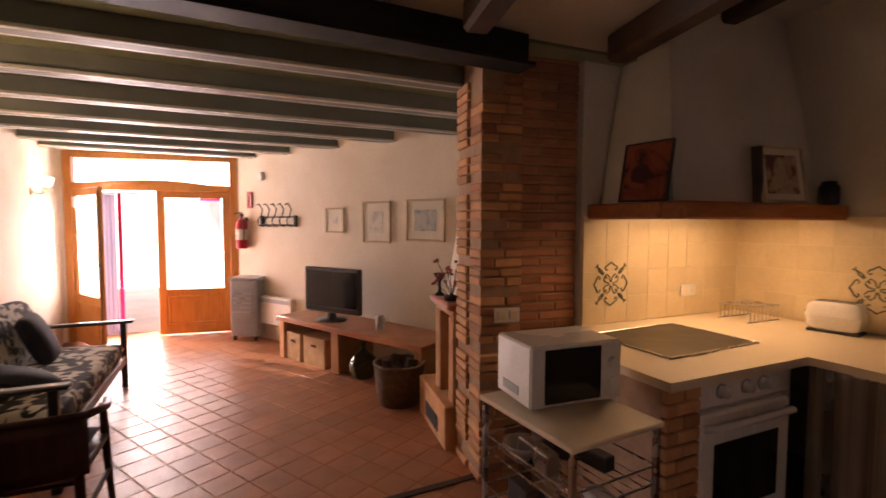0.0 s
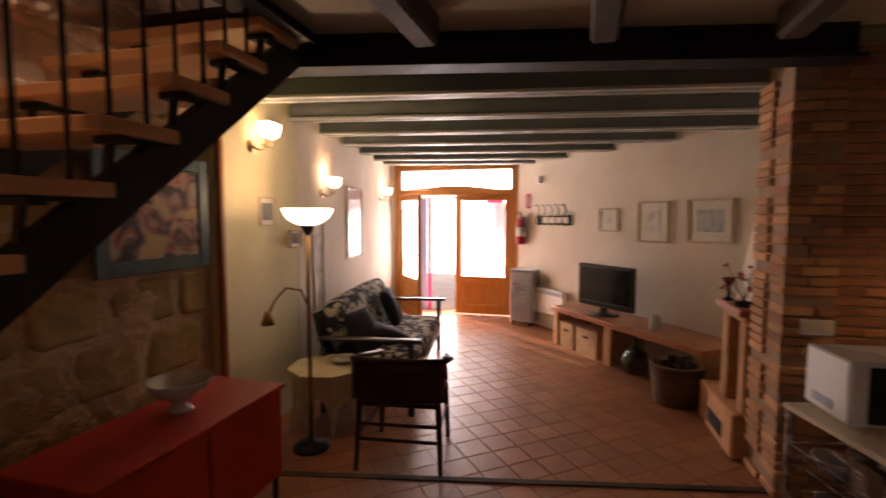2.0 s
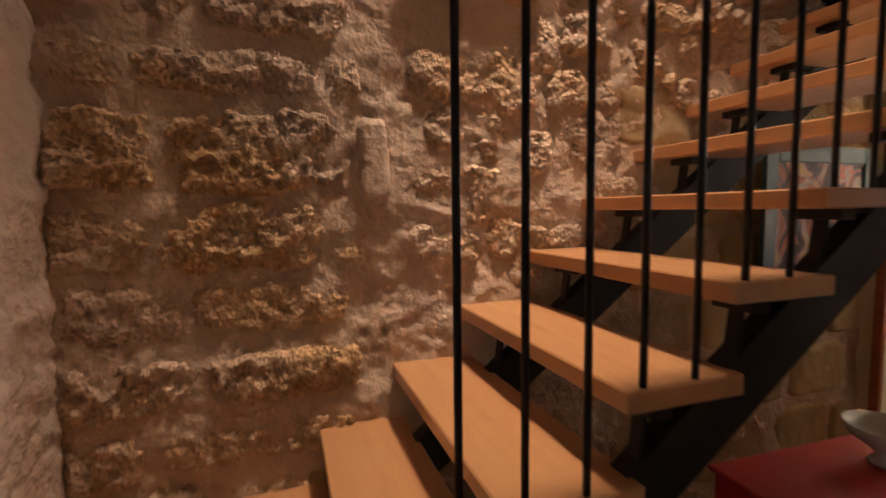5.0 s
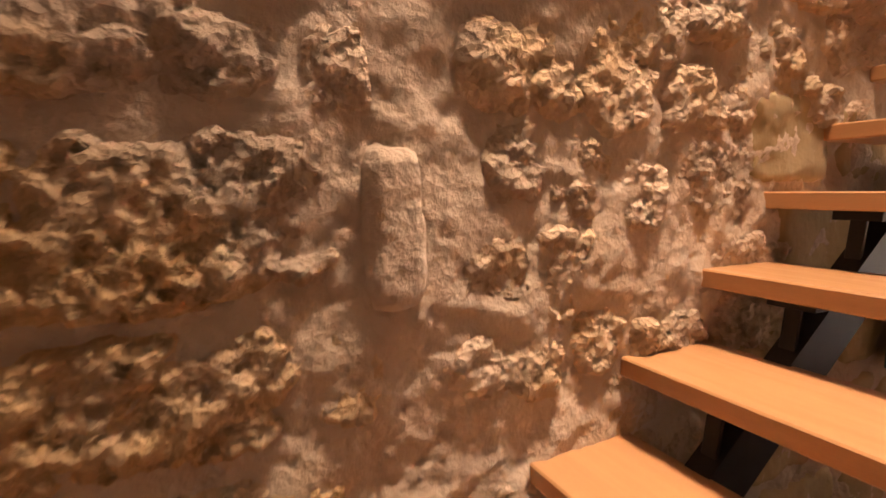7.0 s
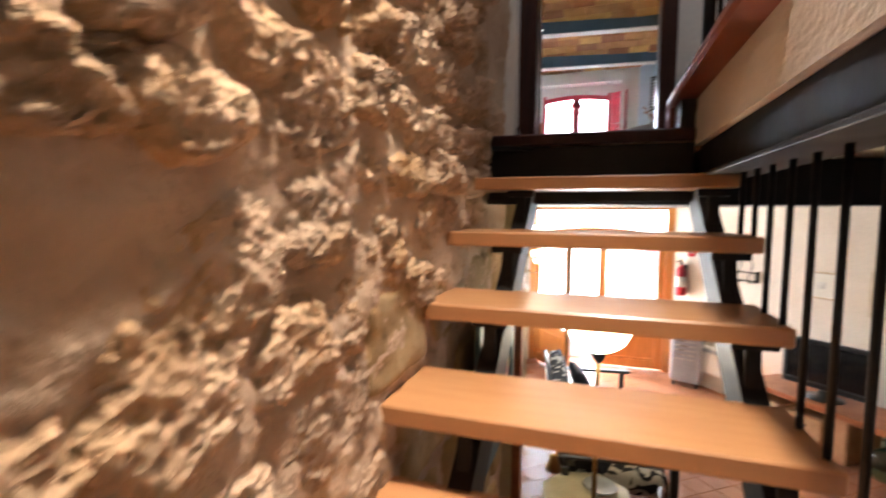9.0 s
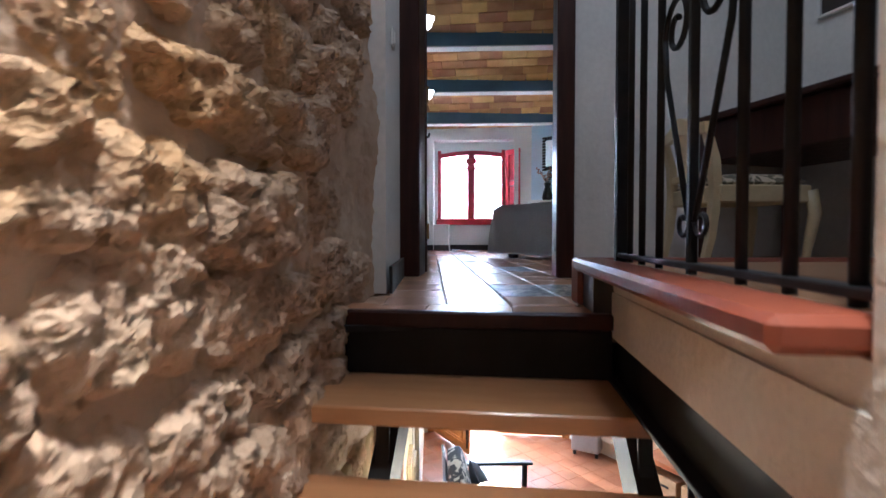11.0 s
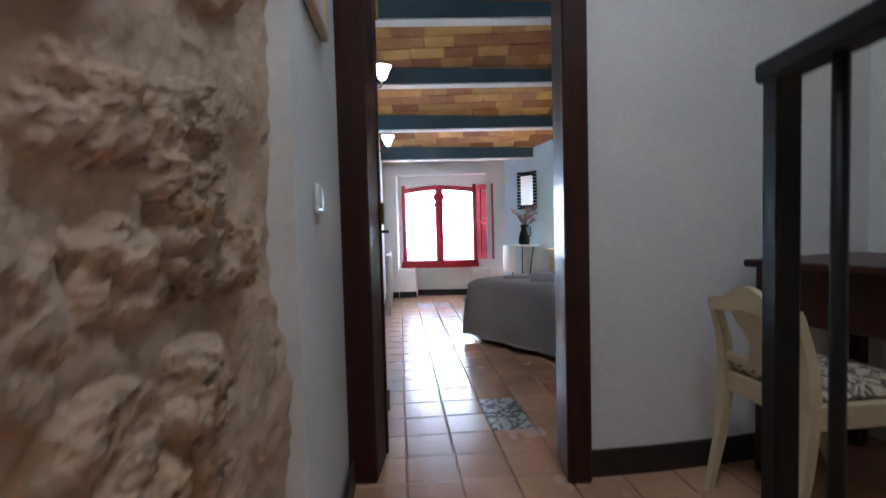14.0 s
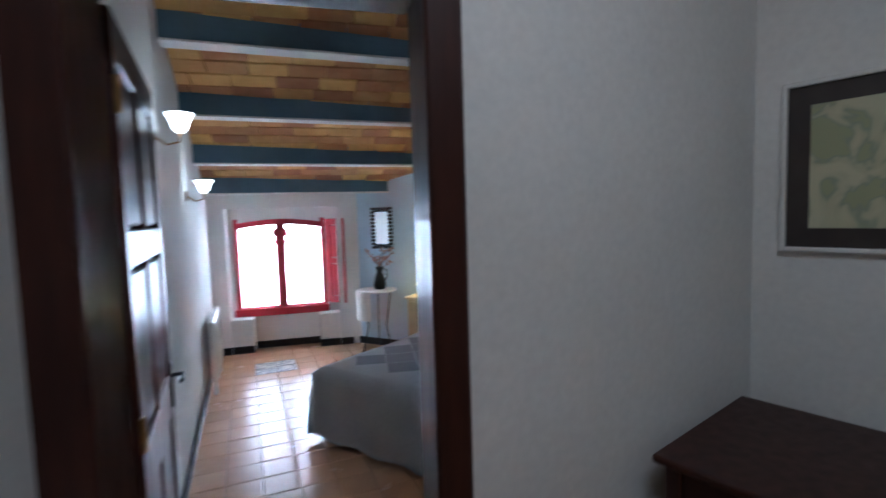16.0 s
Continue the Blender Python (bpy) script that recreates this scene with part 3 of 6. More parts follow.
bend = [-3.10 + 1.38 * k / 14 for k in range(15)]
for xa, xb in zip(bend, bend[1:]):
    strip((xa, landing_y(xa)), (xb, landing_y(xb)), 0.15, F, TOP, gd)
gd.span(-4.02, -3.10, 3.47, 3.61, F + 2.20, TOP)
built("wall_landing", gd, M_WHITE, "white plastered wall beside the bedroom door", "wall")
built("wall_landing_side", strip((-1.735, 3.85), (-0.05, -0.02), 0.14, F, TOP), M_WHITE, "white plastered landing wall with a framed print", "wall")
built("wall_landing_end", G().span(-0.08, 0.1, -0.74, 0.10, F, TOP), M_WHITE, "white plastered end wall of the landing", "wall")
# bedroom
WX0, WX1, WZ0, WZ1, WY = -4.42, -3.34, 3.055, 4.235, 8.50
gv = G()
gv.span(-5.1, -4.47, 8.30, 8.85, F, TOP).span(-3.20, -2.0, 8.30, 8.85, F, TOP)
gv.span(-4.47, -3.20, 8.30, 8.85, 4.36, TOP)
gv.span(-4.47, WX0, WY, 8.85, F, 4.36).span(WX1, -3.20, WY, 8.85, F, 4.36)
gv.span(WX0, WX1, WY, 8.85, F, WZ0).span(WX0, WX1, WY, 8.85, WZ1, 4.36)
built("wall_bedroom_window", gv, M_WHITE, "white plastered bedroom wall with a deep window niche", "wall")
built("window_seat_1", G().span(-4.468, -4.22, 8.31, 8.498, F, F + 0.41, 0.01), M_WHITE, "white plastered block beside the window niche", "window seat")
built("window_seat_2", G().span(-3.45, -3.202, 8.31, 8.498, F, F + 0.41, 0.01), M_WHITE, "white plastered block beside the window niche", "window seat")
built("wall_bedroom_blue", strip((-0.4, 6.07), (-3.03, 8.38), -0.2, F, TOP), M_BLUEWALL, "pale blue plastered bedroom wall", "wall")
built("wall_bedroom_side", G().span(-0.6, -0.4, 2.6, 6.3, F, TOP), M_WHITE, "white plastered far wall of the bedroom", "wall")
gs = G()
for x0, x1, y in ((-4.47 - 0.2, -4.47, 8.288), (-4.22, -3.45, 8.488), (-3.20, -3.04, 8.288)):
    gs.span(x0, x1, y, y + 0.012, F, F + 0.085)
gs.span(-4.462, -4.22, 8.298, 8.31, F, F + 0.085).span(-3.45, -3.206, 8.298, 8.31, F, F + 0.085)
for xa, xb in zip(bend, bend[1:]):
    strip((max(xa, -3.05), landing_y(max(xa, -3.05)) - 0.012), (xb, landing_y(xb) - 0.012), 0.0118, F, F + 0.105, gs)
strip((left_x(8.28) - 0.04, 8.28), (left_x(3.62) - 0.04, 3.62), 0.012, F, F + 0.085, gs)
strip((left_x(3.40) - 0.038, 3.40), (left_x(2.66) - 0.038, 2.66), 0.012, F, F + 0.105, gs)
strip((-0.55, 6.20), (-3.03, 8.37), 0.012, F, F + 0.085, gs)
built("baseboard", gs, M_SKIRT, "black painted skirting along the upstairs walls", "baseboard")


# sloping bedroom ceiling: brick courses between blue beams
def roof_z(y):
    return 4.57 + 0.33 * (7.73 - y)


def islands(m, spread):
    """Each loose piece of a mesh takes its own shade."""
    nt = m.node_tree
    nd, ln = nt.nodes, nt.links
    hs = [n for n in nd if n.bl_idname == "ShaderNodeHueSaturation"][0]
    geo = nd.new("ShaderNodeNewGeometry")
    mr = nd.new("ShaderNodeMapRange")
    mr.inputs["To Min"].default_value, mr.inputs["To Max"].default_value = 1 - spread, 1 + spread
    ln.new(geo.outputs["Random Per Island"], mr.inputs["Value"])
    ln.new(mr.outputs[0], hs.inputs["Value"])
    h2 = nd.new("ShaderNodeMapRange")
    h2.inputs["To Min"].default_value, h2.inputs["To Max"].default_value = 0.485, 0.525
    ln.new(geo.outputs["Random Per Island"], h2.inputs["Value"])
    ln.new(h2.outputs[0], hs.inputs["Hue"])
    return m


islands(M_VAULT, 0.35)
gr = G()
rr = random.Random(5)
tilt = -math.degrees(math.atan(0.33))
y = 3.62
while y < 8.3:
    x = -4.75 + rr.random() * 0.2
    while x < -0.6:
        w = 0.27 + rr.random() * 0.05
        gr.box(x + w / 2, y + 0.07, roof_z(y + 0.07) + 0.17 + rr.random() * 0.006, w - 0.008, 0.138, 0.03, 0, 0.003, rx=tilt)
        x += w
    y += 0.145
gr.add([(-5.0, 3.61, roof_z(3.61) + 0.20), (-0.4, 3.61, roof_z(3.61) + 0.20), (-0.4, 8.6, roof_z(8.6) + 0.20), (-5.0, 8.6, roof_z(8.6) + 0.20)], [(0, 3, 2, 1)])
gr.add([(-5.0, 3.61, roof_z(3.61) + 0.26), (-0.4, 3.61, roof_z(3.61) + 0.26), (-0.4, 8.6, roof_z(8.6) + 0.26), (-5.0, 8.6, roof_z(8.6) + 0.26)], [(0, 1, 2, 3)])
built("ceiling_bedroom", gr, M_VAULT, "sloping ceiling of mottled orange brick courses", "ceiling")
for yb in (3.95, 4.75, 5.56, 6.38, 7.20, 7.93):
    bb = thing("ceiling_beam", 0, 0, 0, 0, "blue painted bedroom ceiling beam with a white lower edge", "beam", "bedroom ceiling beams")
    z = roof_z(yb)
    part("web", G().box(-2.75, yb + 0.10, z + 0.10, 4.3, 0.10, 0.17, 4.5, 0.006), M_BEAMBLUE, bb)
    part("flange", G().box(-2.75, yb + 0.10, z + 0.008, 4.3, 0.135, 0.016, 4.5, 0.003), M_WHITE, bb, "white painted lower edge")
# opening for an added, unseen roof window that lets the fill in
HOLE = (-3.60, -2.60, 1.70, 2.50)
gh_ = G()
for z0, z1, x0, x1, y0, y1 in ((TOP, TOP + 0.15, -4.3, 0.7, -1.05, 3.62),):
    gh_.span(x0, HOLE[0], y0, y1, z0, z1).span(HOLE[1], x1, y0, y1, z0, z1).span(HOLE[0], HOLE[1], y0, HOLE[2], z0, z1).span(HOLE[0], HOLE[1], HOLE[3], y1, z0, z1)
built("ceiling_landing", gh_, M_WHITE, "white plastered ceiling over stairs and landing", "ceiling")
built("roof", G().span(-5.3, HOLE[0], -1.1, 8.9, TOP + 0.16, TOP + 0.3).span(HOLE[1], 2.0, -1.1, 8.9, TOP + 0.16, TOP + 0.3).span(HOLE[0], HOLE[1], -1.1, HOLE[2], TOP + 0.16, TOP + 0.3).span(HOLE[0], HOLE[1], HOLE[3], 8.9, TOP + 0.16, TOP + 0.3), M_BRICKPALE, "clay roof over the house", "roof")
skyl = tagged(thing("added_roof_window", 0, 0, TOP + 0.31, 0, "added roof window over the stairs, out of view", "window"), kind="structure")
part("frame_bar", G().span(HOLE[0] - 0.05, HOLE[1] + 0.05, HOLE[2] - 0.05, HOLE[2], 0, 0.05).span(HOLE[0] - 0.05, HOLE[1] + 0.05, HOLE[3], HOLE[3] + 0.05, 0, 0.05), M_WHITE, skyl)
part("pane", G().span(HOLE[0], HOLE[1], HOLE[2], HOLE[3], 0.02, 0.026), M_GLASS, skyl).visible_shadow = False
built("wall_outer_right", G().span(1.96, 2.1, -1.1, 5.0, -0.2, TOP + 0.16), M_FACADE, "outer wall of the house", "wall")


# ---- stone wall beside the stairs ----
def crag(q):
    """Crumbly relief: ridged noise at falling sizes."""
    t = 0.0
    for k, amp in ((1.0, 0.50), (2.1, 0.30), (4.4, 0.20), (8.8, 0.10)):
        t += amp * (1 - 2 * abs(noise.noise(q * k)))
    return t


def wall_relief(y, z):
    p = Vector((y * 2.6, z * 2.6, 3.1))
    wet = max(0.0, min(1.0, 0.5 + 1.6 * noise.noise(p * 0.8 + Vector((9, 2, 4)))))
    return 0.024 * noise.noise(p) + 0.013 * noise.noise(p * 2.7) + (0.008 + wet * 0.014) * crag(p * 3.4) + 0.007 * noise.noise(p * 15)


SX = -3.93
ny, nz = 260, 430
Y0, Y1, Z0, Z1 = -0.78, 2.67, 0.0, TOP
gm = G()
gm.sheet(lambda u, v: (SX + wall_relief(Y0 + u * (Y1 - Y0), Z0 + v * (Z1 - Z0)), Y0 + u * (Y1 - Y0), Z0 + v * (Z1 - Z0)), ny, nz)
gm.span(-4.3, SX - 0.05, Y0 - 0.2, Y1 + 0.01, Z0, Z1)
gm.sheet(lambda u, v: (-3.95 + u * 1.0, -0.735 + wall_relief(7 + u * 1.0, v * 5), v * 2.6), 80, 200)
wall_stone = built("wall_stone", gm, M_MORTAR, "rubble stone wall set in rough lime mortar beside the stairs", "wall", True)
stone_rng = random.Random(11)


def stone(cy, cz, w, h, out, seed, flat=0.0, rough=1.0, material=None, name="stone"):
    """One rough stone standing out of the mortar."""
    n1, n2 = max(8, int(w / 0.0105)), max(8, int(h / 0.0105))
    o = Vector((seed * 7.13, seed * 3.7, seed * 1.9))
    ex = 3.2 + 3.0 * flat
    tw = stone_rng.uniform(-0.16, 0.16) * (1 - flat)
    sk = stone_rng.uniform(-0.3, 0.3) * (1 - flat)

    def at(u, v):
        a, b = (u * 2 - 1) * 1.12, (v * 2 - 1) * 1.12
        q = Vector((a * w / 2, b * h / 2, 0)) * 14 + o
        rag = 0.95 - 0.57 * flat
        r = abs(a) ** ex + abs(b) ** ex + rag * (0.75 * noise.noise(q * 0.7) + 0.45 * noise.noise(q * 1.7) + 0.2 * noise.noise(q * 3.6))
        top = max(0.0, min(1.0, (1.05 - r) * 1.1))
        top = top * top * (3 - 2 * top)
        hgt = -0.026 + (out + 0.026) * top
        fine = 0.6 * noise.noise(q * 5.5) + 0.4 * noise.noise(q * 9.0)
        pit = max(0.0, noise.noise(q * 3.4 + Vector((4, 1, 7))) - 0.18)
        hgt += (rough * (0.018 * crag(q * 0.95) + 0.013 * fine) - 0.026 * pit * rough + 0.012 * noise.noise(q * 0.5)) * min(1.0, top * 2.5)
        yy, zz = a * w / 2, b * h / 2
        return (SX - 0.004 + hgt, cy + yy - tw * zz, cz + zz + tw * yy + sk * yy * b * 0.3)
    g = G()
    g.sheet(at, n1, n2)
    return part(name, g, material or M_STONE, wall_stone, smooth=True)


def lay_stones():
    k = 0
    z = 0.10
    block = (0.10, 0.25, 1.66, 1.97)
    while z < 5.3:
        big = stone_rng.uniform(0.15, 0.25)
        # coursed blocks near the foot of the stairs
        y = -0.74
        while y < 0.12:
            w = stone_rng.uniform(0.22, 0.50)
            if y + w > 0.16:
                w = max(0.12, 0.13 - y)
            h = big * stone_rng.uniform(0.72, 0.95)
            if y + w > block[0] - 0.01 and z + h > block[2] and z < block[3]:
                w = max(0.08, block[0] - 0.015 - y)
            if y < block[0] - 0.05:
                k += 1
                if stone_rng.random() < 0.97:
                    stone(y + w / 2, z + big / 2, w * 1.10, h * 1.18, stone_rng.uniform(0.010, 0.026), k, 0.30, stone_rng.choice((0.9, 1.3, 1.8)))
            y += w + 0.025
        z += big + 0.03
    # smaller rubble further up the flight
    z = 0.10
    while z < 5.3:
        big = stone_rng.uniform(0.12, 0.21)
        y = 0.27 + stone_rng.uniform(0, 0.1)
        while y < 2.58:
            w = stone_rng.uniform(0.12, 0.34)
            if not (z < 1.95 and y > 1.10 + max(0, 1.2 - z)) and stone_rng.random() < 0.92 and y + w < 2.64:
                k += 1
                h = big * stone_rng.uniform(0.75, 1.15)
                stone(y + w / 2, z + big / 2 + stone_rng.uniform(-0.03, 0.03), w * 1.22, h * 1.22, stone_rng.uniform(0.006, 0.026) * (1.9 if z > 2.25 else 1.0), k, 0.0, stone_rng.choice((0.7, 0.95, 1.3)) * (1.8 if z > 2.25 else 1.0))
            y += w + stone_rng.uniform(0.005, 0.035)
        z += big + 0.012
    stone(0.175, 1.815, 0.112, 0.30, 0.045, 401, 1.0, 0.28, M_MORTAR, "dressed_stone")
    # dressed blocks under the flight
    z = 0.05
    while z < 1.95:
        h = stone_rng.uniform(0.24, 0.33)
        y = 1.12 + stone_rng.uniform(0, 0.2)
        while y < 2.60:
            w = min(stone_rng.uniform(0.35, 0.62), 2.66 - y)
            if w > 0.12:
                k += 1
                stone(y + w / 2, z + h / 2, w * 0.985, h * 0.96, 0.020, k, 1.0, 0.30, M_ASHLAR, "dressed_stone")
            y += w + 0.008
        z += h + 0.008
    # the rough end of the back wall
    return k


lay_stones()


# ---- staircase ----
stairs = thing("staircase", -3.45, 0, 0, 0, "open-riser staircase of varnished beech treads on black steel stringers", "staircase")
OX = 3.45
for i in range(9):
    y, z = RUN * i, RISE * (5 + i)
    jit = 0.004 * math.sin(i * 2.3)
    part("tread", G().box(OX - 3.4825, y + 0.118 + jit, z - 0.0225, 0.885, 0.29, 0.045, 0, 0.004), M_TREAD, stairs)
    for sx in (-3.10, -3.74):
        g = G()
        g.box(OX + sx, y + 0.06, z - 0.058, 0.10, 0.05, 0.024, 0, 0.002)
        g.box(OX + sx, y + 0.155, z - 0.052, 0.05, 0.20, 0.012, 0, 0.002)
        g.box(OX + sx, y + 0.045, z - 0.125, 0.034, 0.012, 0.15, 0, 0.002, rx=-8)
        g.box(OX + sx, y + 0.235, z - 0.052, 0.034, 0.05, 0.012, 0, 0.002)
        part("bracket", g, M_STEEL, stairs)
    for yy in (0.016, 0.143):
        if i == 0 and yy < 0.1:
            continue
        part("baluster", G().tube([(OX - 3.055, y + yy, z - 0.002), (OX - 3.055, y + yy, 2.445)], 0.0075, 8), M_IRON, stairs, smooth=True)
for sx in (-3.10, -3.74):
    a, b = Vector((OX + sx, 0.16, RISE * 5 - 0.15)), Vector((OX + sx, 2.30, RISE * 5 - 0.15 + 2.14 * RISE / RUN))
    d = (b - a).normalized()
    up = Vector((0, -d.z, d.y)) * 0.066
    g = G()
    lo = Vector((OX + sx, 0.16, 0.0))
    for w in (0.055,):
        s = Vector((w / 2, 0, 0))
        pts = [a - up, b - up, b + up, a + up]
        g.add([p - s for p in pts] + [p + s for p in pts], [(3, 2, 1, 0), (4, 5, 6, 7), (0, 1, 5, 4), (1, 2, 6, 5), (2, 3, 7, 6), (3, 0, 4, 7)])
    g.box(OX + sx, 0.20, (a.z - 0.02) / 2, 0.055, 0.17, a.z - 0.02, 0, 0.003)
    part("stringer", g, M_STEEL, stairs)
# landing at the turn, and the steps up to it
part("platform", G().span(OX - 3.92, OX - 2.99, -0.735, 0.03, RISE * 4 - 0.045, RISE * 4, 0.004), M_TREAD, stairs)
part("platform_frame", G().span(OX - 3.90, OX - 3.03, -0.70, 0.0, RISE * 4 - 0.13, RISE * 4 - 0.047), M_STEEL, stairs)
for k in range(3):
    x = -2.99 + 0.26 * (2 - k)
    z = RISE * (k + 1)
    part("lower_tread", G().span(OX + x - 0.03, OX + x + 0.27, -0.73, 0.02, z - 0.045, z, 0.004), M_TREAD, stairs)
    part("lower_support", G().span(OX + x + 0.0, OX + x + 0.10, -0.66, -0.05, 0.0, z - 0.046), M_STEEL, stairs)
tagged(part("stair_nosing", G().box(-3.515, 2.252, F - 0.022, 0.77, 0.035, 0.048, 0, 0.006), M_DARKWOOD), "dark reddish wooden nosing at the top of the stairs", "nosing")
tagged(part("stair_fascia", G().box(-3.515, 2.262, F - 0.16, 0.77, 0.016, 0.22, 0, 0.002), M_STEEL), "black steel plate below the top nosing", "fascia")

# ---- railing on the landing ----
rail = thing("stair_railing", -3.10, 0, F, 0, "black wrought-iron railing with scrolls on a tiled curb", "railing")
curb = thing("railing_curb", -3.10, 0, F, 0, "reddish wooden curb below the landing railing", "curb")
part("curb_edge", G().span(-0.11, 0.0, 1.335, 2.45, 0.112, 0.150, 0.010), M_CURB, curb, "dark red rounded edge")
part("curb_strip", G().span(0.002, 0.024, 1.335, 2.45, 0.105, 0.144, 0.003), M_COUNTER, curb, "cream strip")
part("raised_floor", G().prism([(0.026, 1.335), (2.38, 1.335), (1.82, 2.70), (0.026, 2.455)], 0.0, 0.138), M_TILEUP, curb, "raised tiled floor behind the railing")
part("curb_edge", G().box(0.875, 2.597, 0.075, 1.97, 0.085, 0.150, 7.6, 0.010), M_CURB, curb, "dark red rounded edge")
part("curb_body", G().span(-0.08, 0.022, 2.266, 2.44, 0.0, 0.110), M_SKIRT, curb)
part("curb_body", G().span(-0.026, 0.022, 1.335, 2.262, 0.064, 0.110), M_ROUGHCAST, curb)
part("end_tile", G().span(-0.08, 0.02, 2.441, 2.452, 0.0, 0.110), M_HYDRAULIC, curb)
part("bottom_rail", G().span(-0.014, 0.014, 1.34, 2.29, 0.160, 0.172, 0.002), M_IRON, rail)
part("end_post", G().span(-0.016, 0.016, 2.275, 2.307, 0.146, 1.168, 0.003), M_IRON, rail)
part("top_rail", G().span(-0.022, 0.022, 1.335, 2.315, 1.165, 1.192, 0.004), M_IRON, rail)
for yy in (2.195, 2.09, 1.965, 1.615, 1.50, 1.39):
    part("baluster", G().tube([(0, yy, 0.150), (0, yy, 1.168)], 0.0085, 8), M_IRON, rail, smooth=True)
part("middle_bar", G().span(-0.008, 0.008, 1.784, 1.800, 0.150, 1.168, 0.002), M_IRON, rail)


def scroll(cy, cz, r, a0, turns, sgn, n=34):
    pts = []
    for k in range(n + 1):
        t = k / n
        a = a0 + sgn * turns * 2 * math.pi * t
        q = r * (1 - 0.72 * t)
        pts.append((0, cy + q * math.cos(a), cz + q * math.sin(a)))
    return pts


c = 1.792
for s in (1, -1):
    for cz, up in ((0.762, 1), (0.632, -1)):
        a0 = 0.0 if s > 0 else math.pi
        part("scroll", G().tube(scroll(c + s * 0.084, cz, 0.066, a0, 1.35, -s * up), 0.0058, 7), M_IRON, rail, smooth=True)
    part("scroll_stem", G().tube([(0, c + s * 0.014, 0.25), (0, c + s * 0.085, 0.42), (0, c + s * 0.138, 0.55), (0, c + s * 0.150, 0.632)], 0.0058, 7), M_IRON, rail, smooth=True)
    part("scroll_stem", G().tube([(0, c + s * 0.014, 1.10), (0, c + s * 0.085, 1.02), (0, c + s * 0.138, 0.86), (0, c + s * 0.150, 0.762)], 0.0058, 7), M_IRON, rail, smooth=True)
    part("scroll_foot", G().tube(scroll(c + s * 0.042, 0.245, 0.030, math.pi if s > 0 else 0, 0.9, s), 0.0048, 7), M_IRON, rail, smooth=True)
    part("scroll_foot", G().tube(scroll(c + s * 0.042, 1.11, 0.030, math.pi if s > 0 else 0, 0.9, -s), 0.0048, 7), M_IRON, rail, smooth=True)


# ---- street door ----
door = tagged(thing("door_1", DX0, DY, 0, 0, "honey pine street door with a glazed transom, one leaf open", "door"), kind="structure")
W = DX1 - DX0
for x0, x1, z0, z1 in ((0.0, 0.09, 0, DZ), (W - 0.10, W, 0, DZ), (0.09, W - 0.10, DZ - 0.085, DZ), (0.09, W - 0.10, 1.94, 2.03)):
    part("frame_bar", G().span(x0, x1, 0.02, 0.14, z0, z1, 0.006), M_ORANGEWOOD, door)
gt = G()
for k in range(12):
    a0, a1 = 0.25 + 1.45 * k / 12, 0.25 + 1.45 * (k + 1) / 12
    h0, h1 = 0.055 * math.sin(math.pi * k / 12), 0.055 * math.sin(math.pi * (k + 1) / 12)
    gt.add([(a0, 0.05, 2.03), (a1, 0.05, 2.03), (a1, 0.05, 2.032 + h1), (a0, 0.05, 2.032 + h0), (a0, 0.09, 2.03), (a1, 0.09, 2.03), (a1, 0.09, 2.032 + h1), (a0, 0.09, 2.032 + h0)],
           [(0, 1, 2, 3), (7, 6, 5, 4), (3, 2, 6, 7)])
part("transom_arch", gt, M_ORANGEWOOD, door)
tp = part("transom_pane", G().span(0.09, W - 0.10, 0.075, 0.081, 2.03, DZ - 0.085), M_GLASS, door)
tp.visible_shadow = False


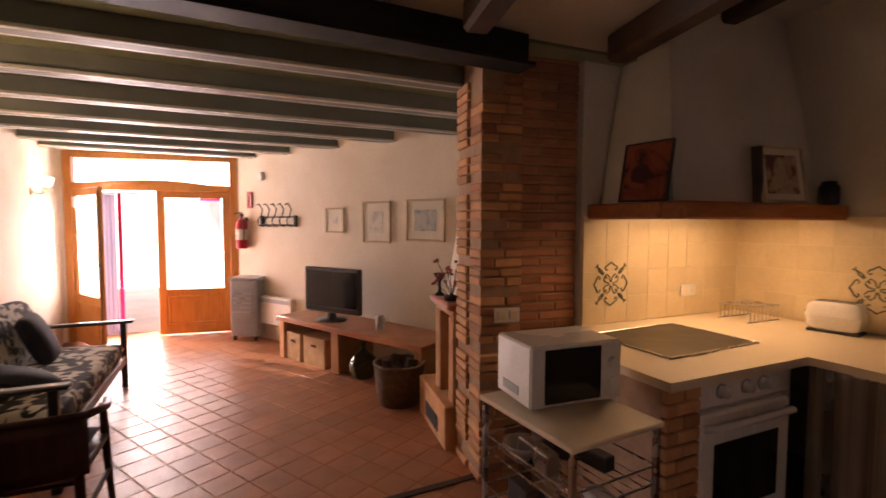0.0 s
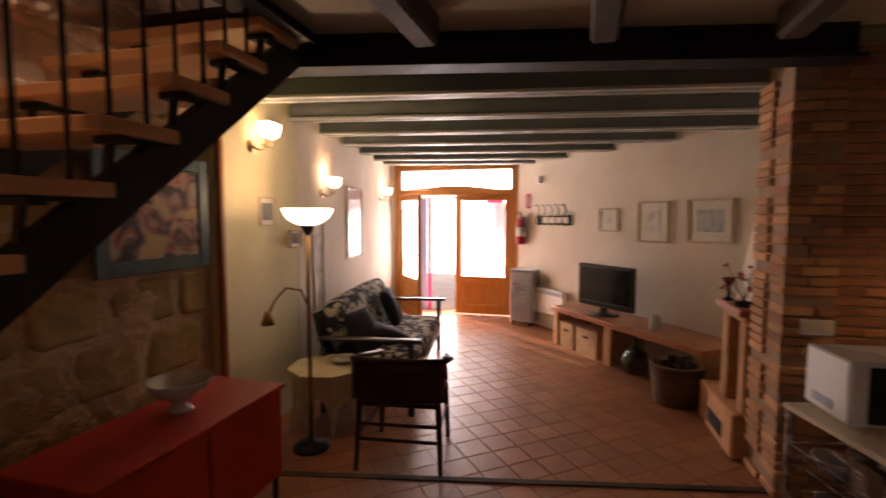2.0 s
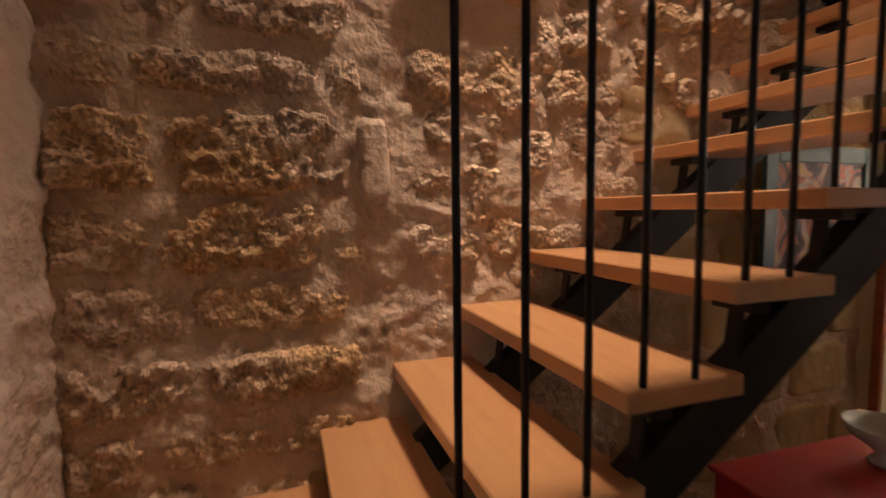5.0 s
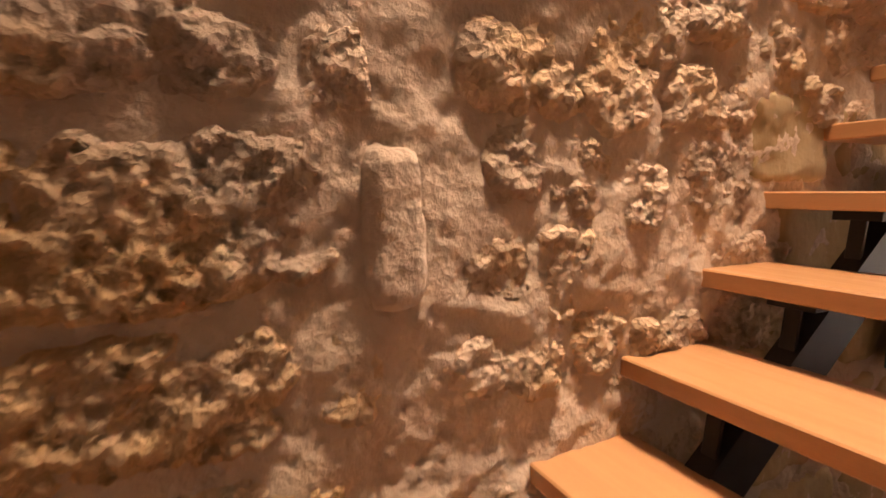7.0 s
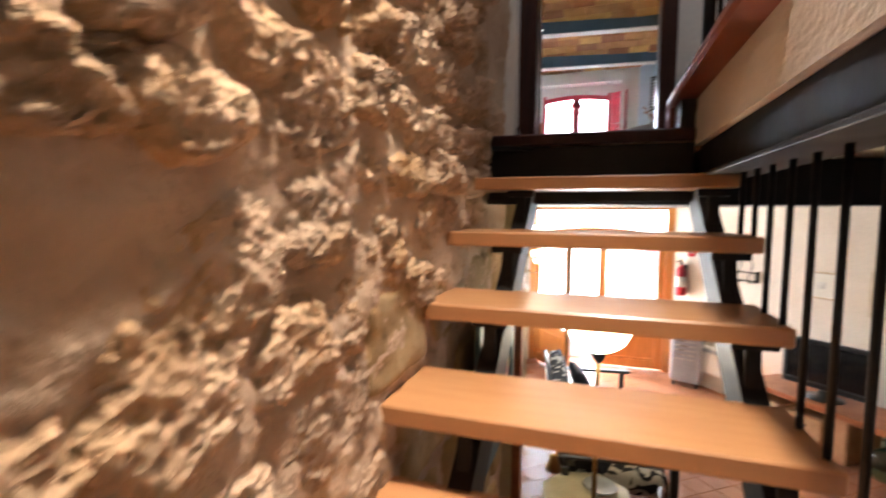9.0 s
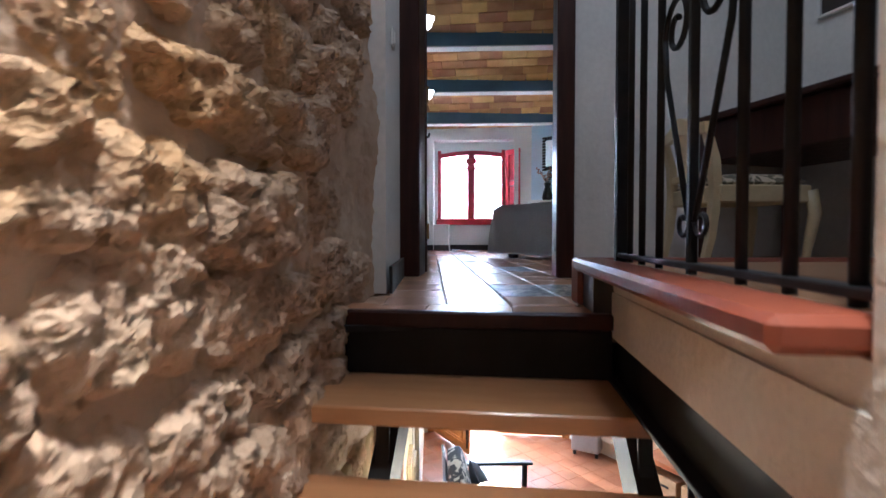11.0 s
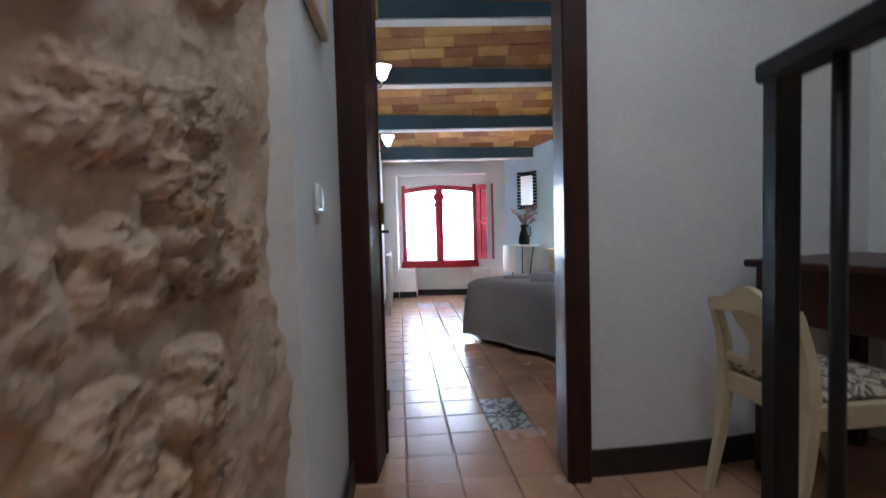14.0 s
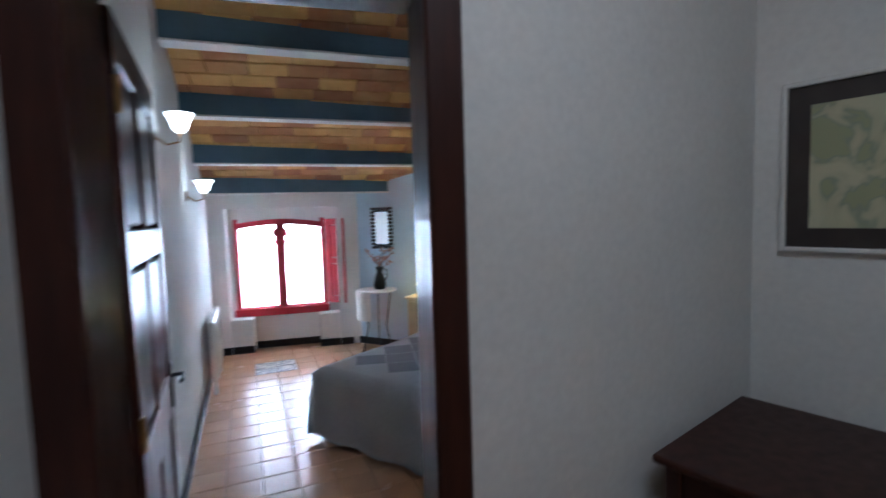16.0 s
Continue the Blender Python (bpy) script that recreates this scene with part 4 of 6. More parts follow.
def door_leaf(hx, hy, turn, flip):
    w = 0.90
    s = -1 if flip else 1
    leaf = part("leaf", G().box(s * 0.05, 0, 0.98, 0.10, 0.045, 1.92, 0, 0.005), M_ORANGEWOOD, door)
    leaf.location, leaf.rotation_euler = (hx, hy, 0), (0, 0, radians(turn))
    for g in (G().box(s * (w - 0.05), 0, 0.98, 0.10, 0.045, 1.92, 0, 0.005), G().box(s * w / 2, 0, 1.895, w - 0.2, 0.045, 0.09, 0, 0.005),
              G().box(s * w / 2, 0, 0.58, w - 0.2, 0.045, 0.10, 0, 0.005), G().box(s * w / 2, 0, 0.08, w - 0.2, 0.045, 0.12, 0, 0.005),
              G().box(s * w / 2, 0, 0.335, w - 0.19, 0.030, 0.42, 0, 0.010)):
        part("rail", g, M_ORANGEWOOD, leaf)
    for dx, dz2, lx, lz in ((0, 0.19, w - 0.26, 0.022), (0, -0.17, w - 0.26, 0.022), (-(w - 0.26) / 2, 0.01, 0.022, 0.36), ((w - 0.26) / 2, 0.01, 0.022, 0.36)):
        part("panel_moulding", G().box(s * w / 2 + dx, -0.018, 0.335 + dz2, lx, 0.022, lz, 0, 0.007), M_ORANGEWOOD, leaf)
    pn = part("pane", G().box(s * w / 2, 0, 1.24, w - 0.2, 0.006, 1.24), M_GLASS, leaf)
    pn.visible_shadow = False
    gcur = G()
    gcur.sheet(lambda u, v: (s * (0.10 + u * 0.70), -0.03 - 0.008 * math.sin(u * 44) - 0.004 * math.sin(u * 17 + 3 * v), 0.66 + 0.02 * math.sin(u * 25) * (1 - v) + v * 1.16), 60, 6)
    if flip:
        part("net_curtain", gcur, M_CURTAIN, leaf, "white net curtain")
    else:
        gval = G()
        gval.sheet(lambda u, v: (s * (0.08 + u * 0.74), -0.03 - 0.010 * math.sin(u * 40), 1.84 - v * (0.10 + 0.10 * abs(math.sin(u * math.pi * 1.5)))), 50, 3)
        part("net_valance", gval, M_CURTAIN, leaf, "gathered white net valance")
    return leaf


door_leaf(W - 0.10, 0.08, 0, True)
left_leaf = door_leaf(0.09, 0.05, -52, False)
part("handle", G().tube([(0.86, -0.02, 1.02), (0.86, -0.07, 1.02), (0.76, -0.07, 1.02)], 0.010), M_IRON, left_leaf)
part("bolt", G().span(0.875, 0.905, -0.028, -0.022, 0.1, 1.90), M_IRON, left_leaf)
rc = thing("curtain", -3.94, 7.81, 0, 0, "red and purple fly curtain hung outside the door", "curtain")
part("curtain_cloth", G().sheet(lambda u, v: (u * 0.05, 0.02 * math.sin(u * 20), 0.02 + v * 1.88), 14, 4), M_REDCURTAIN, rc, "red edge")
part("curtain_cloth", G().sheet(lambda u, v: (-0.22 + u * 0.2, 0.03 + 0.02 * math.sin(u * 24), 0.02 + v * 1.88), 14, 4), M_LILAC, rc, "lilac cloth")
part("rod", G().tube([(-0.4, 0.02, 1.91), (1.45, 0.02, 1.91)], 0.008), M_IRON, rc)
part("curtain_cloth", G().sheet(lambda u, v: (0.98 + u * 0.28, 0.02 * math.sin(u * 26), 1.30 + v * 0.60), 14, 4), M_REDCURTAIN, rc, "gathered red cloth")
part("cord", G().tube([(-0.4, 0.02, 1.91), (-0.4, 0.02, 0.0)], 0.006), M_IRON, rc)
part("cord", G().tube([(1.45, 0.02, 1.91), (1.45, 0.02, 0.0)], 0.006), M_IRON, rc)

RT = math.degrees(math.atan2(-1.0, 0.86))  # way along the slanting wall, from the door to the fireplace


def on_right(y, z, off=0.0):
    """A place on the slanting wall and off it into the room."""
    n = Vector((-1, -0.86)).normalized()
    return right_x(y) + n.x * off, y + n.y * off, z


def framed(name, place, rz, w, h, frame_m, art, label, mount=0.06, bar=0.022, category="picture", group="", lean=0.0, mount_m=None, mount_label="cream mount"):
    """A framed picture; its back lies on the wall, its face looks along local -y."""
    t = thing(name, *place, rz, label, category, group)
    t.rotation_euler[0] = radians(lean)
    for x, z, a, b in ((-w / 2 + bar / 2, 0, bar, h), (w / 2 - bar / 2, 0, bar, h), (0, h / 2 - bar / 2, w - 2 * bar, bar), (0, -h / 2 + bar / 2, w - 2 * bar, bar)):
        part("frame_bar", G().box(x, -0.012, z, a, 0.024, b, 0, 0.004), frame_m, t)
    part("mount", G().box(0, -0.005, 0, w - 2 * bar, 0.008, h - 2 * bar), mount_m or M_PAPER, t, mount_label)
    if art:
        part("print", G().box(0, -0.0105, 0, w - 2 * bar - 2 * mount, 0.003, h - 2 * bar - 2 * mount), art, t)
    return t


for yy, zz, w, h, fm, art, lb in ((6.20, 1.56, 0.30, 0.29, M_FRAMEPALE, M_SKETCH, "small pale-framed pale sketch on the plastered wall"),
                                  (5.72, 1.54, 0.40, 0.45, M_FRAMEPALE, M_SKETCH, "pale-framed upright print on the plastered wall"),
                                  (5.23, 1.56, 0.48, 0.43, M_FRAMEPALE, M_SEASCAPE, "pale-framed grey seascape on the plastered wall")):
    framed("picture", on_right(yy, zz, 0.002), RT, w, h, fm, art, lb, 0.085)
p = on_right(7.40, 0, 0.002)
framed("picture", (p[0], p[1], 1.83), RT, 0.10, 0.22, M_RED, M_PAPER, "small red and white fire notice above the extinguisher", 0.02, 0.03, "sign")
# fire extinguisher
x, y, z = on_right(7.46, 1.18, 0.09)
fe = thing("fire_extinguisher", x, y, z, RT, "red fire extinguisher hung on the plastered wall", "fire extinguisher")
part("cylinder", G().lathe([(0.0, 0), (0.06, 0), (0.072, 0.02), (0.072, 0.33), (0.05, 0.38), (0.022, 0.40), (0.022, 0.42), (0, 0.42)], n=20), M_RED, fe, smooth=True)
part("valve", G().box(0, 0, 0.445, 0.03, 0.05, 0.05, 0, 0.004).box(0, -0.05, 0.475, 0.02, 0.12, 0.012, 0, 0.003, rx=14), M_BLACKPLASTIC, fe)
part("hose", G().tube([(0.0, -0.02, 0.44), (0.07, -0.03, 0.42), (0.09, -0.03, 0.30), (0.085, -0.03, 0.12)], 0.010), M_BLACKPLASTIC, fe, smooth=True)
part("label_band", G().lathe([(0.0735, 0.12), (0.0735, 0.26)], n=20), M_PAPER, fe, "pale printed label", True)
part("wall_hook", G().span(-0.015, 0.015, 0.05, 0.088, 0.36, 0.42), M_BLACKPLASTIC, fe)
# coat rack
x, y, z = on_right(6.95, 1.50, 0.012)
cr = thing("coat_rack", x, y, z, RT, "black wire coat rack with curled hooks on the wall", "coat rack")
for dz in (0.0, 0.10):
    part("bar", G().tube([(-0.34, -0.02, dz), (0.34, -0.02, dz)], 0.008), M_IRON, cr, smooth=True)
part("wall_plate", G().span(-0.34, -0.31, -0.03, 0.01, -0.02, 0.12), M_IRON, cr)
part("wall_plate", G().span(0.31, 0.34, -0.03, 0.01, -0.02, 0.12), M_IRON, cr)
for k in range(5):
    hx = -0.28 + 0.14 * k
    part("hook", G().tube([(hx, -0.02, -0.02), (hx, -0.09, -0.01), (hx, -0.11, 0.06), (hx, -0.06, 0.12), (hx, -0.04, 0.20), (hx, -0.09, 0.27), (hx, -0.13, 0.25)], 0.007, 7), M_IRON, cr, smooth=True)
x, y, z = on_right(7.20, 2.13, 0.0)
ws = thing("motion_sensor", x, y, z, RT, "small white alarm sensor on the wall", "sensor")
part("sensor_case", G().box(0, -0.025, 0, 0.07, 0.05, 0.11, 0, 0.012), M_ENAMEL, ws)
x, y, z = on_right(4.88, 2.16, 0.0)
vp = thing("vent_cover", x, y, z, RT, "pale square vent cover high on the wall", "vent")
part("cover_plate", G().box(0, -0.006, 0, 0.22, 0.012, 0.20, 0, 0.004), M_PLASTER, vp)
# low wall heater behind the bench and the tall gas heater
x, y, z = on_right(6.95, 0.20, 0.0)
eh = thing("wall_heater", x, y, z, RT, "white low electric wall heater beside the bench", "heater")
part("heater_body", G().box(0, -0.06, 0.20, 0.62, 0.08, 0.36, 0, 0.012), M_ENAMEL, eh)
part("grille", G().box(0, -0.105, 0.33, 0.56, 0.01, 0.05, 0, 0.003), M_HEATER, eh)
part("bracket", G().span(-0.2, 0.2, -0.022, 0.0, 0.1, 0.3), M_HEATER, eh)
gh = thing("gas_heater", -2.27, 7.22, 0, -22, "grey enamel gas heater on castors by the door", "heater")
part("cabinet_body", G().box(0, 0, 0.43, 0.36, 0.32, 0.74, 0, 0.02), M_HEATER, gh)
part("top_plate", G().box(0, 0, 0.812, 0.39, 0.35, 0.022, 0, 0.006), M_HEATER, gh)
part("front_grille", G().box(0, -0.166, 0.50, 0.27, 0.012, 0.36, 0, 0.004), M_HEATER, gh)
for k in range(5):
    part("slat", G().box(0, -0.176, 0.38 + 0.06 * k, 0.25, 0.01, 0.012, 0, 0.002), M_CHROME, gh)
for cx in (-0.14, 0.14):
    for cy in (-0.12, 0.12):
        part("castor", G().lathe([(0, 0), (0.022, 0.004), (0.022, 0.05), (0, 0.06)], cx, cy, 0, 10), M_BLACKPLASTIC, gh)

# ---- television bench along the slanting wall ----
B0, B1 = Vector((-1.88, 6.20)), Vector((-0.62, 4.42))
bd = (B1 - B0).normalized()
bn = Vector((-bd.y, bd.x))
bang = math.degrees(math.atan2(bd.y, bd.x))
bl = (B1 - B0).length
bench = thing("tv_bench", B0.x, B0.y, 0, bang, "long reddish wooden bench on plastered piers along the wall", "bench")
part("bench_top", G().box(bl / 2, 0.27, 0.455, bl, 0.56, 0.055, 0, 0.006), M_BENCH, bench)
for k, xx in enumerate((0.05, 0.98, bl - 0.08)):
    part("pier", G().box(xx, 0.28, 0.2135, 0.09 + 0.03 * (k == 1), 0.50, 0.427, 0, 0.008), M_BRICKPALE, bench, "plastered brick pier")
part("back_panel", G().box(bl / 2, 0.52, 0.21, bl - 0.06, 0.02, 0.42), M_PLASTER, bench)


def bench_at(a, o, z):
    q = B0 + bd * a + bn * o
    return q.x, q.y, z


for a, w in ((0.25, 0.26), (0.62, 0.36)):
    bx = thing("storage_basket", *bench_at(a, 0.22, 0.0), bang, "natural fibre storage box under the bench", "basket", "boxes under the bench")
    g = G()
    g.box(0, -0.17, 0.15, w, 0.012, 0.30, 0, 0.004).box(0, 0.17, 0.15, w, 0.012, 0.30, 0, 0.004).box(-w / 2, 0, 0.15, 0.012, 0.34, 0.30, 0, 0.004).box(w / 2, 0, 0.15, 0.012, 0.34, 0.30, 0, 0.004).box(0, 0, 0.012, w, 0.34, 0.02)
    part("box_body", g, M_STRAW, bx)
    # black patch painted for the shade inside the handle slot
    part("handle_slot", G().box(0, -0.178, 0.22, 0.09, 0.006, 0.026, 0, 0.003), M_SOOTSHADE, bx)
    part("lid", G().box(0, 0, 0.306, w + 0.012, 0.352, 0.012, 0, 0.004), M_STRAW, bx)
bt = thing("glass_demijohn", *bench_at(1.28, 0.15, 0.0), 0, "round dark green glass demijohn on the floor", "bottle")
part("glass_body", G().lathe([(0.0, 0.0), (0.10, 0.004), (0.135, 0.06), (0.142, 0.13), (0.12, 0.20), (0.06, 0.255), (0.028, 0.28), (0.026, 0.33), (0.034, 0.335), (0.034, 0.35), (0.02, 0.352)], n=22), M_GREENGLASS, bt, smooth=True)
wb = thing("log_basket", -0.80, 4.50, 0, 20, "dark round wicker basket full of firewood", "basket")
part("basket_body", G().lathe([(0.0, 0.004), (0.17, 0.0), (0.19, 0.10), (0.205, 0.22), (0.215, 0.33), (0.222, 0.335), (0.222, 0.35), (0.20, 0.35), (0.185, 0.25), (0.165, 0.05), (0, 0.04)], n=26), M_WICKER, wb, smooth=True)
for k in range(7):
    a = k * 0.9
    part("log", G().tube([(0.10 * math.cos(a), 0.10 * math.sin(a), 0.06), (0.13 * math.cos(a + 0.5), 0.13 * math.sin(a + 0.5), 0.38 + 0.03 * math.sin(k * 3))], 0.032, 8), M_OLDBEAM, wb)
# television
tv = thing("television", *bench_at(0.68, 0.24, 0.4835), bang + 8, "black flat television on a swivel foot", "television")
tv.scale = (1.16, 1.0, 1.06)
part("foot", G().lathe([(0, 0), (0.15, 0.0), (0.15, 0.012), (0.05, 0.02), (0.04, 0.07), (0, 0.07)], n=22), M_BLACKPLASTIC, tv, smooth=True)
part("cabinet", G().box(0, 0.02, 0.30, 0.68, 0.06, 0.46, 0, 0.012), M_BLACKPLASTIC, tv)
part("screen", G().box(0, -0.0125, 0.315, 0.61, 0.006, 0.36), M_BLACKGLASS, tv, "dark glossy screen")
part("speaker_strip", G().box(0, -0.013, 0.10, 0.60, 0.006, 0.035, 0, 0.002), M_SOOTSHADE, tv)
gl = thing("glass_jar", *bench_at(1.45, 0.22, 0.4835), 0, "small clear glass candle jar", "jar")
part("jar_body", G().lathe([(0, 0), (0.045, 0), (0.05, 0.02), (0.05, 0.11), (0.042, 0.13), (0.045, 0.14)], n=18), M_CERAMIC, gl, smooth=True)

# ---- fireplace ----
fp = thing("fireplace", -0.62, 3.56, 0, 0, "brick corner fireplace with a rose clay mantel slab", "fireplace")
part("hearth", G().span(-0.06, 0.66, -0.02, 0.70, 0, 0.30, 0.01), M_BRICKPALE, fp)
# black panel laid on the hearth for the shade in the ash opening
part("ash_opening", G().span(-0.064, -0.05, 0.16, 0.48, 0.06, 0.17), M_SOOTSHADE, fp)
part("jamb", G().span(0.0, 0.14, -0.008, 0.10, 0.302, 0.90, 0.01), M_BRICKPALE, fp)
part("jamb", G().span(0.0, 0.14, 0.31, 0.43, 0.302, 0.90, 0.01), M_BRICKPALE, fp)
part("lintel", G().span(0.0, 0.14, -0.008, 0.43, 0.902, 0.945, 0.006), M_BRICKPALE, fp)
part("firebox", G().span(0.50, 0.56, 0.0, 0.43, 0.302, 0.94).span(0.14, 0.50, 0.37, 0.43, 0.302, 0.94).span(0.14, 0.50, -0.008, 0.04, 0.302, 0.94), M_SOOTSHADE, fp, "sooty firebox")
part("mantel_slab", G().span(-0.045, 0.62, -0.025, 0.45, 0.948, 1.00, 0.012), M_ROSEBRICK, fp, "rose-coloured clay mantel slab")
part("chimney_breast", G().add([(0.08, 0.02, 1.0), (0.6, 0.02, 1.0), (0.6, 0.42, 1.0), (0.08, 0.42, 1.0), (0.34, 0.1, F - 0.03), (0.6, 0.1, F - 0.03), (0.6, 0.36, F - 0.03), (0.34, 0.36, F - 0.03)],
     [(3, 2, 1, 0), (4, 5, 6, 7), (0, 1, 5, 4), (1, 2, 6, 5), (2, 3, 7, 6), (3, 0, 4, 7)]), M_PLASTER, fp, "tapering white plastered breast")
cs = thing("candlestick", -0.61, 3.92, 1.0005, 0, "small black iron candlestick on the mantel", "candlestick")
part("stem", G().lathe([(0, 0), (0.035, 0), (0.035, 0.01), (0.012, 0.03), (0.01, 0.10), (0.03, 0.13), (0.045, 0.16), (0.04, 0.165), (0, 0.15)], n=16), M_IRON, cs, smooth=True)
fl = thing("red_flower_sprig", -0.59, 3.68, 1.0005, 0, "sprig of small red flowers in a dark dish", "flowers")
part("dish", G().lathe([(0, 0), (0.05, 0), (0.06, 0.03), (0.05, 0.03), (0, 0.012)], n=16), M_IRON, fl, smooth=True)
rk = random.Random(3)
for k in range(7):
    tip = (rk.uniform(-0.1, 0.1), rk.uniform(-0.05, 0.22), rk.uniform(0.10, 0.28))
    part("stem", G().tube([(0, 0, 0.01), (tip[0] * 0.5, tip[1] * 0.4, tip[2] * 0.6), tip], 0.003, 5), M_OLDBEAM, fl)
    gf = G()
    for q in range(4):
        gf.lathe([(0, -0.012), (0.012, -0.004), (0.012, 0.006), (0, 0.012)], tip[0] + rk.uniform(-0.02, 0.02), tip[1] + rk.uniform(-0.02, 0.02), tip[2] + rk.uniform(-0.02, 0.02), 7)
    part("flower", gf, M_REDBERRY, fl)

# ---- kitchen, turned a little with the side wall ----
before_kitchen = set(scene.objects)
KZ = 0.90
cab = thing("oven_cabinet", 0.0, 2.14, 0, 0, "brick-sided kitchen base around the built-in oven", "cabinet")
part("side_pier", G().span(-0.15, 0.06, 0.02, 0.92, 0, KZ - 0.041), M_JOINT, cab)
part("side_pier", G().span(0.72, 0.84, 0.08, 0.92, 0, KZ - 0.041), M_HOOD, cab)
# plain black fillers behind and below the oven
part("back_block", G().span(0.06, 0.72, 0.62, 0.92, 0, KZ - 0.041), M_SOOTSHADE, cab)
part("plinth", G().span(0.06, 0.72, 0.12, 0.60, 0, 0.10), M_SOOTSHADE, cab)
oven = thing("oven", 0.39, 2.16, 0.102, 0, "white built-in oven with a dark glass door", "oven")
part("oven_body", G().span(-0.315, 0.315, 0.03, 0.58, 0, 0.75), M_ENAMEL, oven)
part("control_panel", G().span(-0.315, 0.315, 0.0, 0.03, 0.62, 0.755, 0.006), M_ENAMEL, oven)
od = part("door", G().span(-0.315, 0.315, -0.015, 0.028, 0.06, 0.60, 0.012), M_ENAMEL, oven)
part("door_glass", G().span(-0.225, 0.225, -0.020, -0.013, 0.14, 0.46), M_BLACKGLASS, od, "dark oven glass")
part("door_handle", G().tube([(-0.29, -0.012, 0.54), (-0.27, -0.055, 0.555), (0, -0.068, 0.56), (0.27, -0.055, 0.555), (0.29, -0.012, 0.54)], 0.017, 10), M_ENAMEL, od, "", True)
for kx in (-0.17, 0.0, 0.12):
    part("knob_ring", G().tube([(kx, 0.002, 0.69), (kx, -0.004, 0.69)], [0.035, 0.035], 16), M_HEATER, oven)
    part("knob", G().tube([(kx, 0.004, 0.69), (kx, -0.034, 0.69)], [0.029, 0.024], 14), M_ENAMEL, oven, smooth=True)
part("drawer", G().span(-0.315, 0.315, -0.008, 0.028, -0.04, 0.05, 0.008), M_SOOTSHADE, oven)
tagged(part("worktop", G().prism([(-0.17, 2.10), (0.755, 2.10), (0.765, 1.99), (0.765, -0.2), (1.655, -0.2), (1.655, 3.075), (0.05, 3.075), (-0.17, 3.0)], KZ - 0.04, KZ), M_COUNTER), "cream stone worktop running round the kitchen corner", "worktop")
hob = thing("ceramic_hob", 0.44, 2.61, KZ + 0.001, 2, "black ceramic hob set in the worktop", "hob")
part("hob_glass", G().box(0, 0, 0.004, 0.68, 0.52, 0.008, 0, 0.003), M_HOBGLASS, hob)
for s in (-1, 1):
    part("trim", G().box(0, s * 0.264, 0.005, 0.69, 0.008, 0.010, 0, 0.002), M_CHROME, hob)
    part("trim", G().box(s * 0.344, 0, 0.005, 0.008, 0.52, 0.010, 0, 0.002), M_CHROME, hob)
cu = thing("counter_curtain", 0.80, -0.15, 0, 0, "grey-brown striped curtain hiding the shelf below the worktop", "curtain")
part("curtain_cloth", G().sheet(lambda u, v: (0.012 * math.sin(u * 120), u * 2.27, 0.02 + v * 0.83), 150, 3), M_STRIPE, cu, smooth=True)
part("curtain_rod", G().tube([(0, 0, 0.85), (0, 2.27, 0.85)], 0.006), M_CHROME, cu)
for ry in (-0.01, 2.16):
    part("rod_holder", G().span(-0.01, 0.02, ry, ry + 0.03, 0.0, 0.859), M_CHROME, cu)
# brick pieces of the pier beside the oven
for k in range(14):
    for j, (xa, xb) in enumerate(((-0.148, -0.045), (-0.040, 0.058)) if k % 2 else ((-0.148, -0.085), (-0.080, 0.058))):
        part("brick", G().span(xa, xb, -0.006, 0.10, 0.004 + k * 0.061, 0.004 + k * 0.061 + 0.051, 0.005), M_BRICKPALE, cab)
# microwave on its trolley
ct = thing("kitchen_trolley", -0.549, 2.277, 0, 4, "metal kitchen trolley with a pale top and loaded wire shelves", "trolley")
part("top_board", G().box(0, 0, 0.79, 0.46, 0.56, 0.022, 0, 0.005), M_COUNTER, ct)
for sx in (-0.21, 0.21):
    for sy in (-0.26, 0.26):
        part("leg", G().box(sx, sy, 0.405, 0.022, 0.022, 0.748, 0, 0.003), M_CHROME, ct)
        part("castor", G().lathe([(0, 0), (0.02, 0.003), (0.02, 0.03), (0, 0.034)], sx, sy, 0, 8), M_BLACKPLASTIC, ct)
for z in (0.12, 0.34, 0.56):
    shelf = part("wire_shelf", G().tube([(-0.21, -0.26, z), (0.21, -0.26, z)], 0.005, 6), M_CHROME, ct)
    part("shelf_rail", G().tube([(-0.21, 0.26, z), (0.21, 0.26, z)], 0.005, 6), M_CHROME, shelf)
    for s in (-1, 1):
        part("shelf_rail", G().tube([(-0.21, s * 0.26, z + 0.07), (0.21, s * 0.26, z + 0.07)], 0.004, 6), M_CHROME, shelf)
        part("shelf_rail", G().tube([(s * 0.21, -0.26, z + 0.07), (s * 0.21, 0.26, z + 0.07)], 0.004, 6), M_CHROME, shelf)
    for k in range(9):
        part("wire", G().tube([(-0.2 + 0.05 * k, -0.26, z), (-0.2 + 0.05 * k, 0.26, z)], 0.003, 5), M_CHROME, shelf)
rk = random.Random(8)
shelf_paint = [M_BLACKPLASTIC, M_CERAMIC, M_MAGAZINE, M_CHROME, M_MOSAIC, M_OLDBEAM, M_REDPRINT]
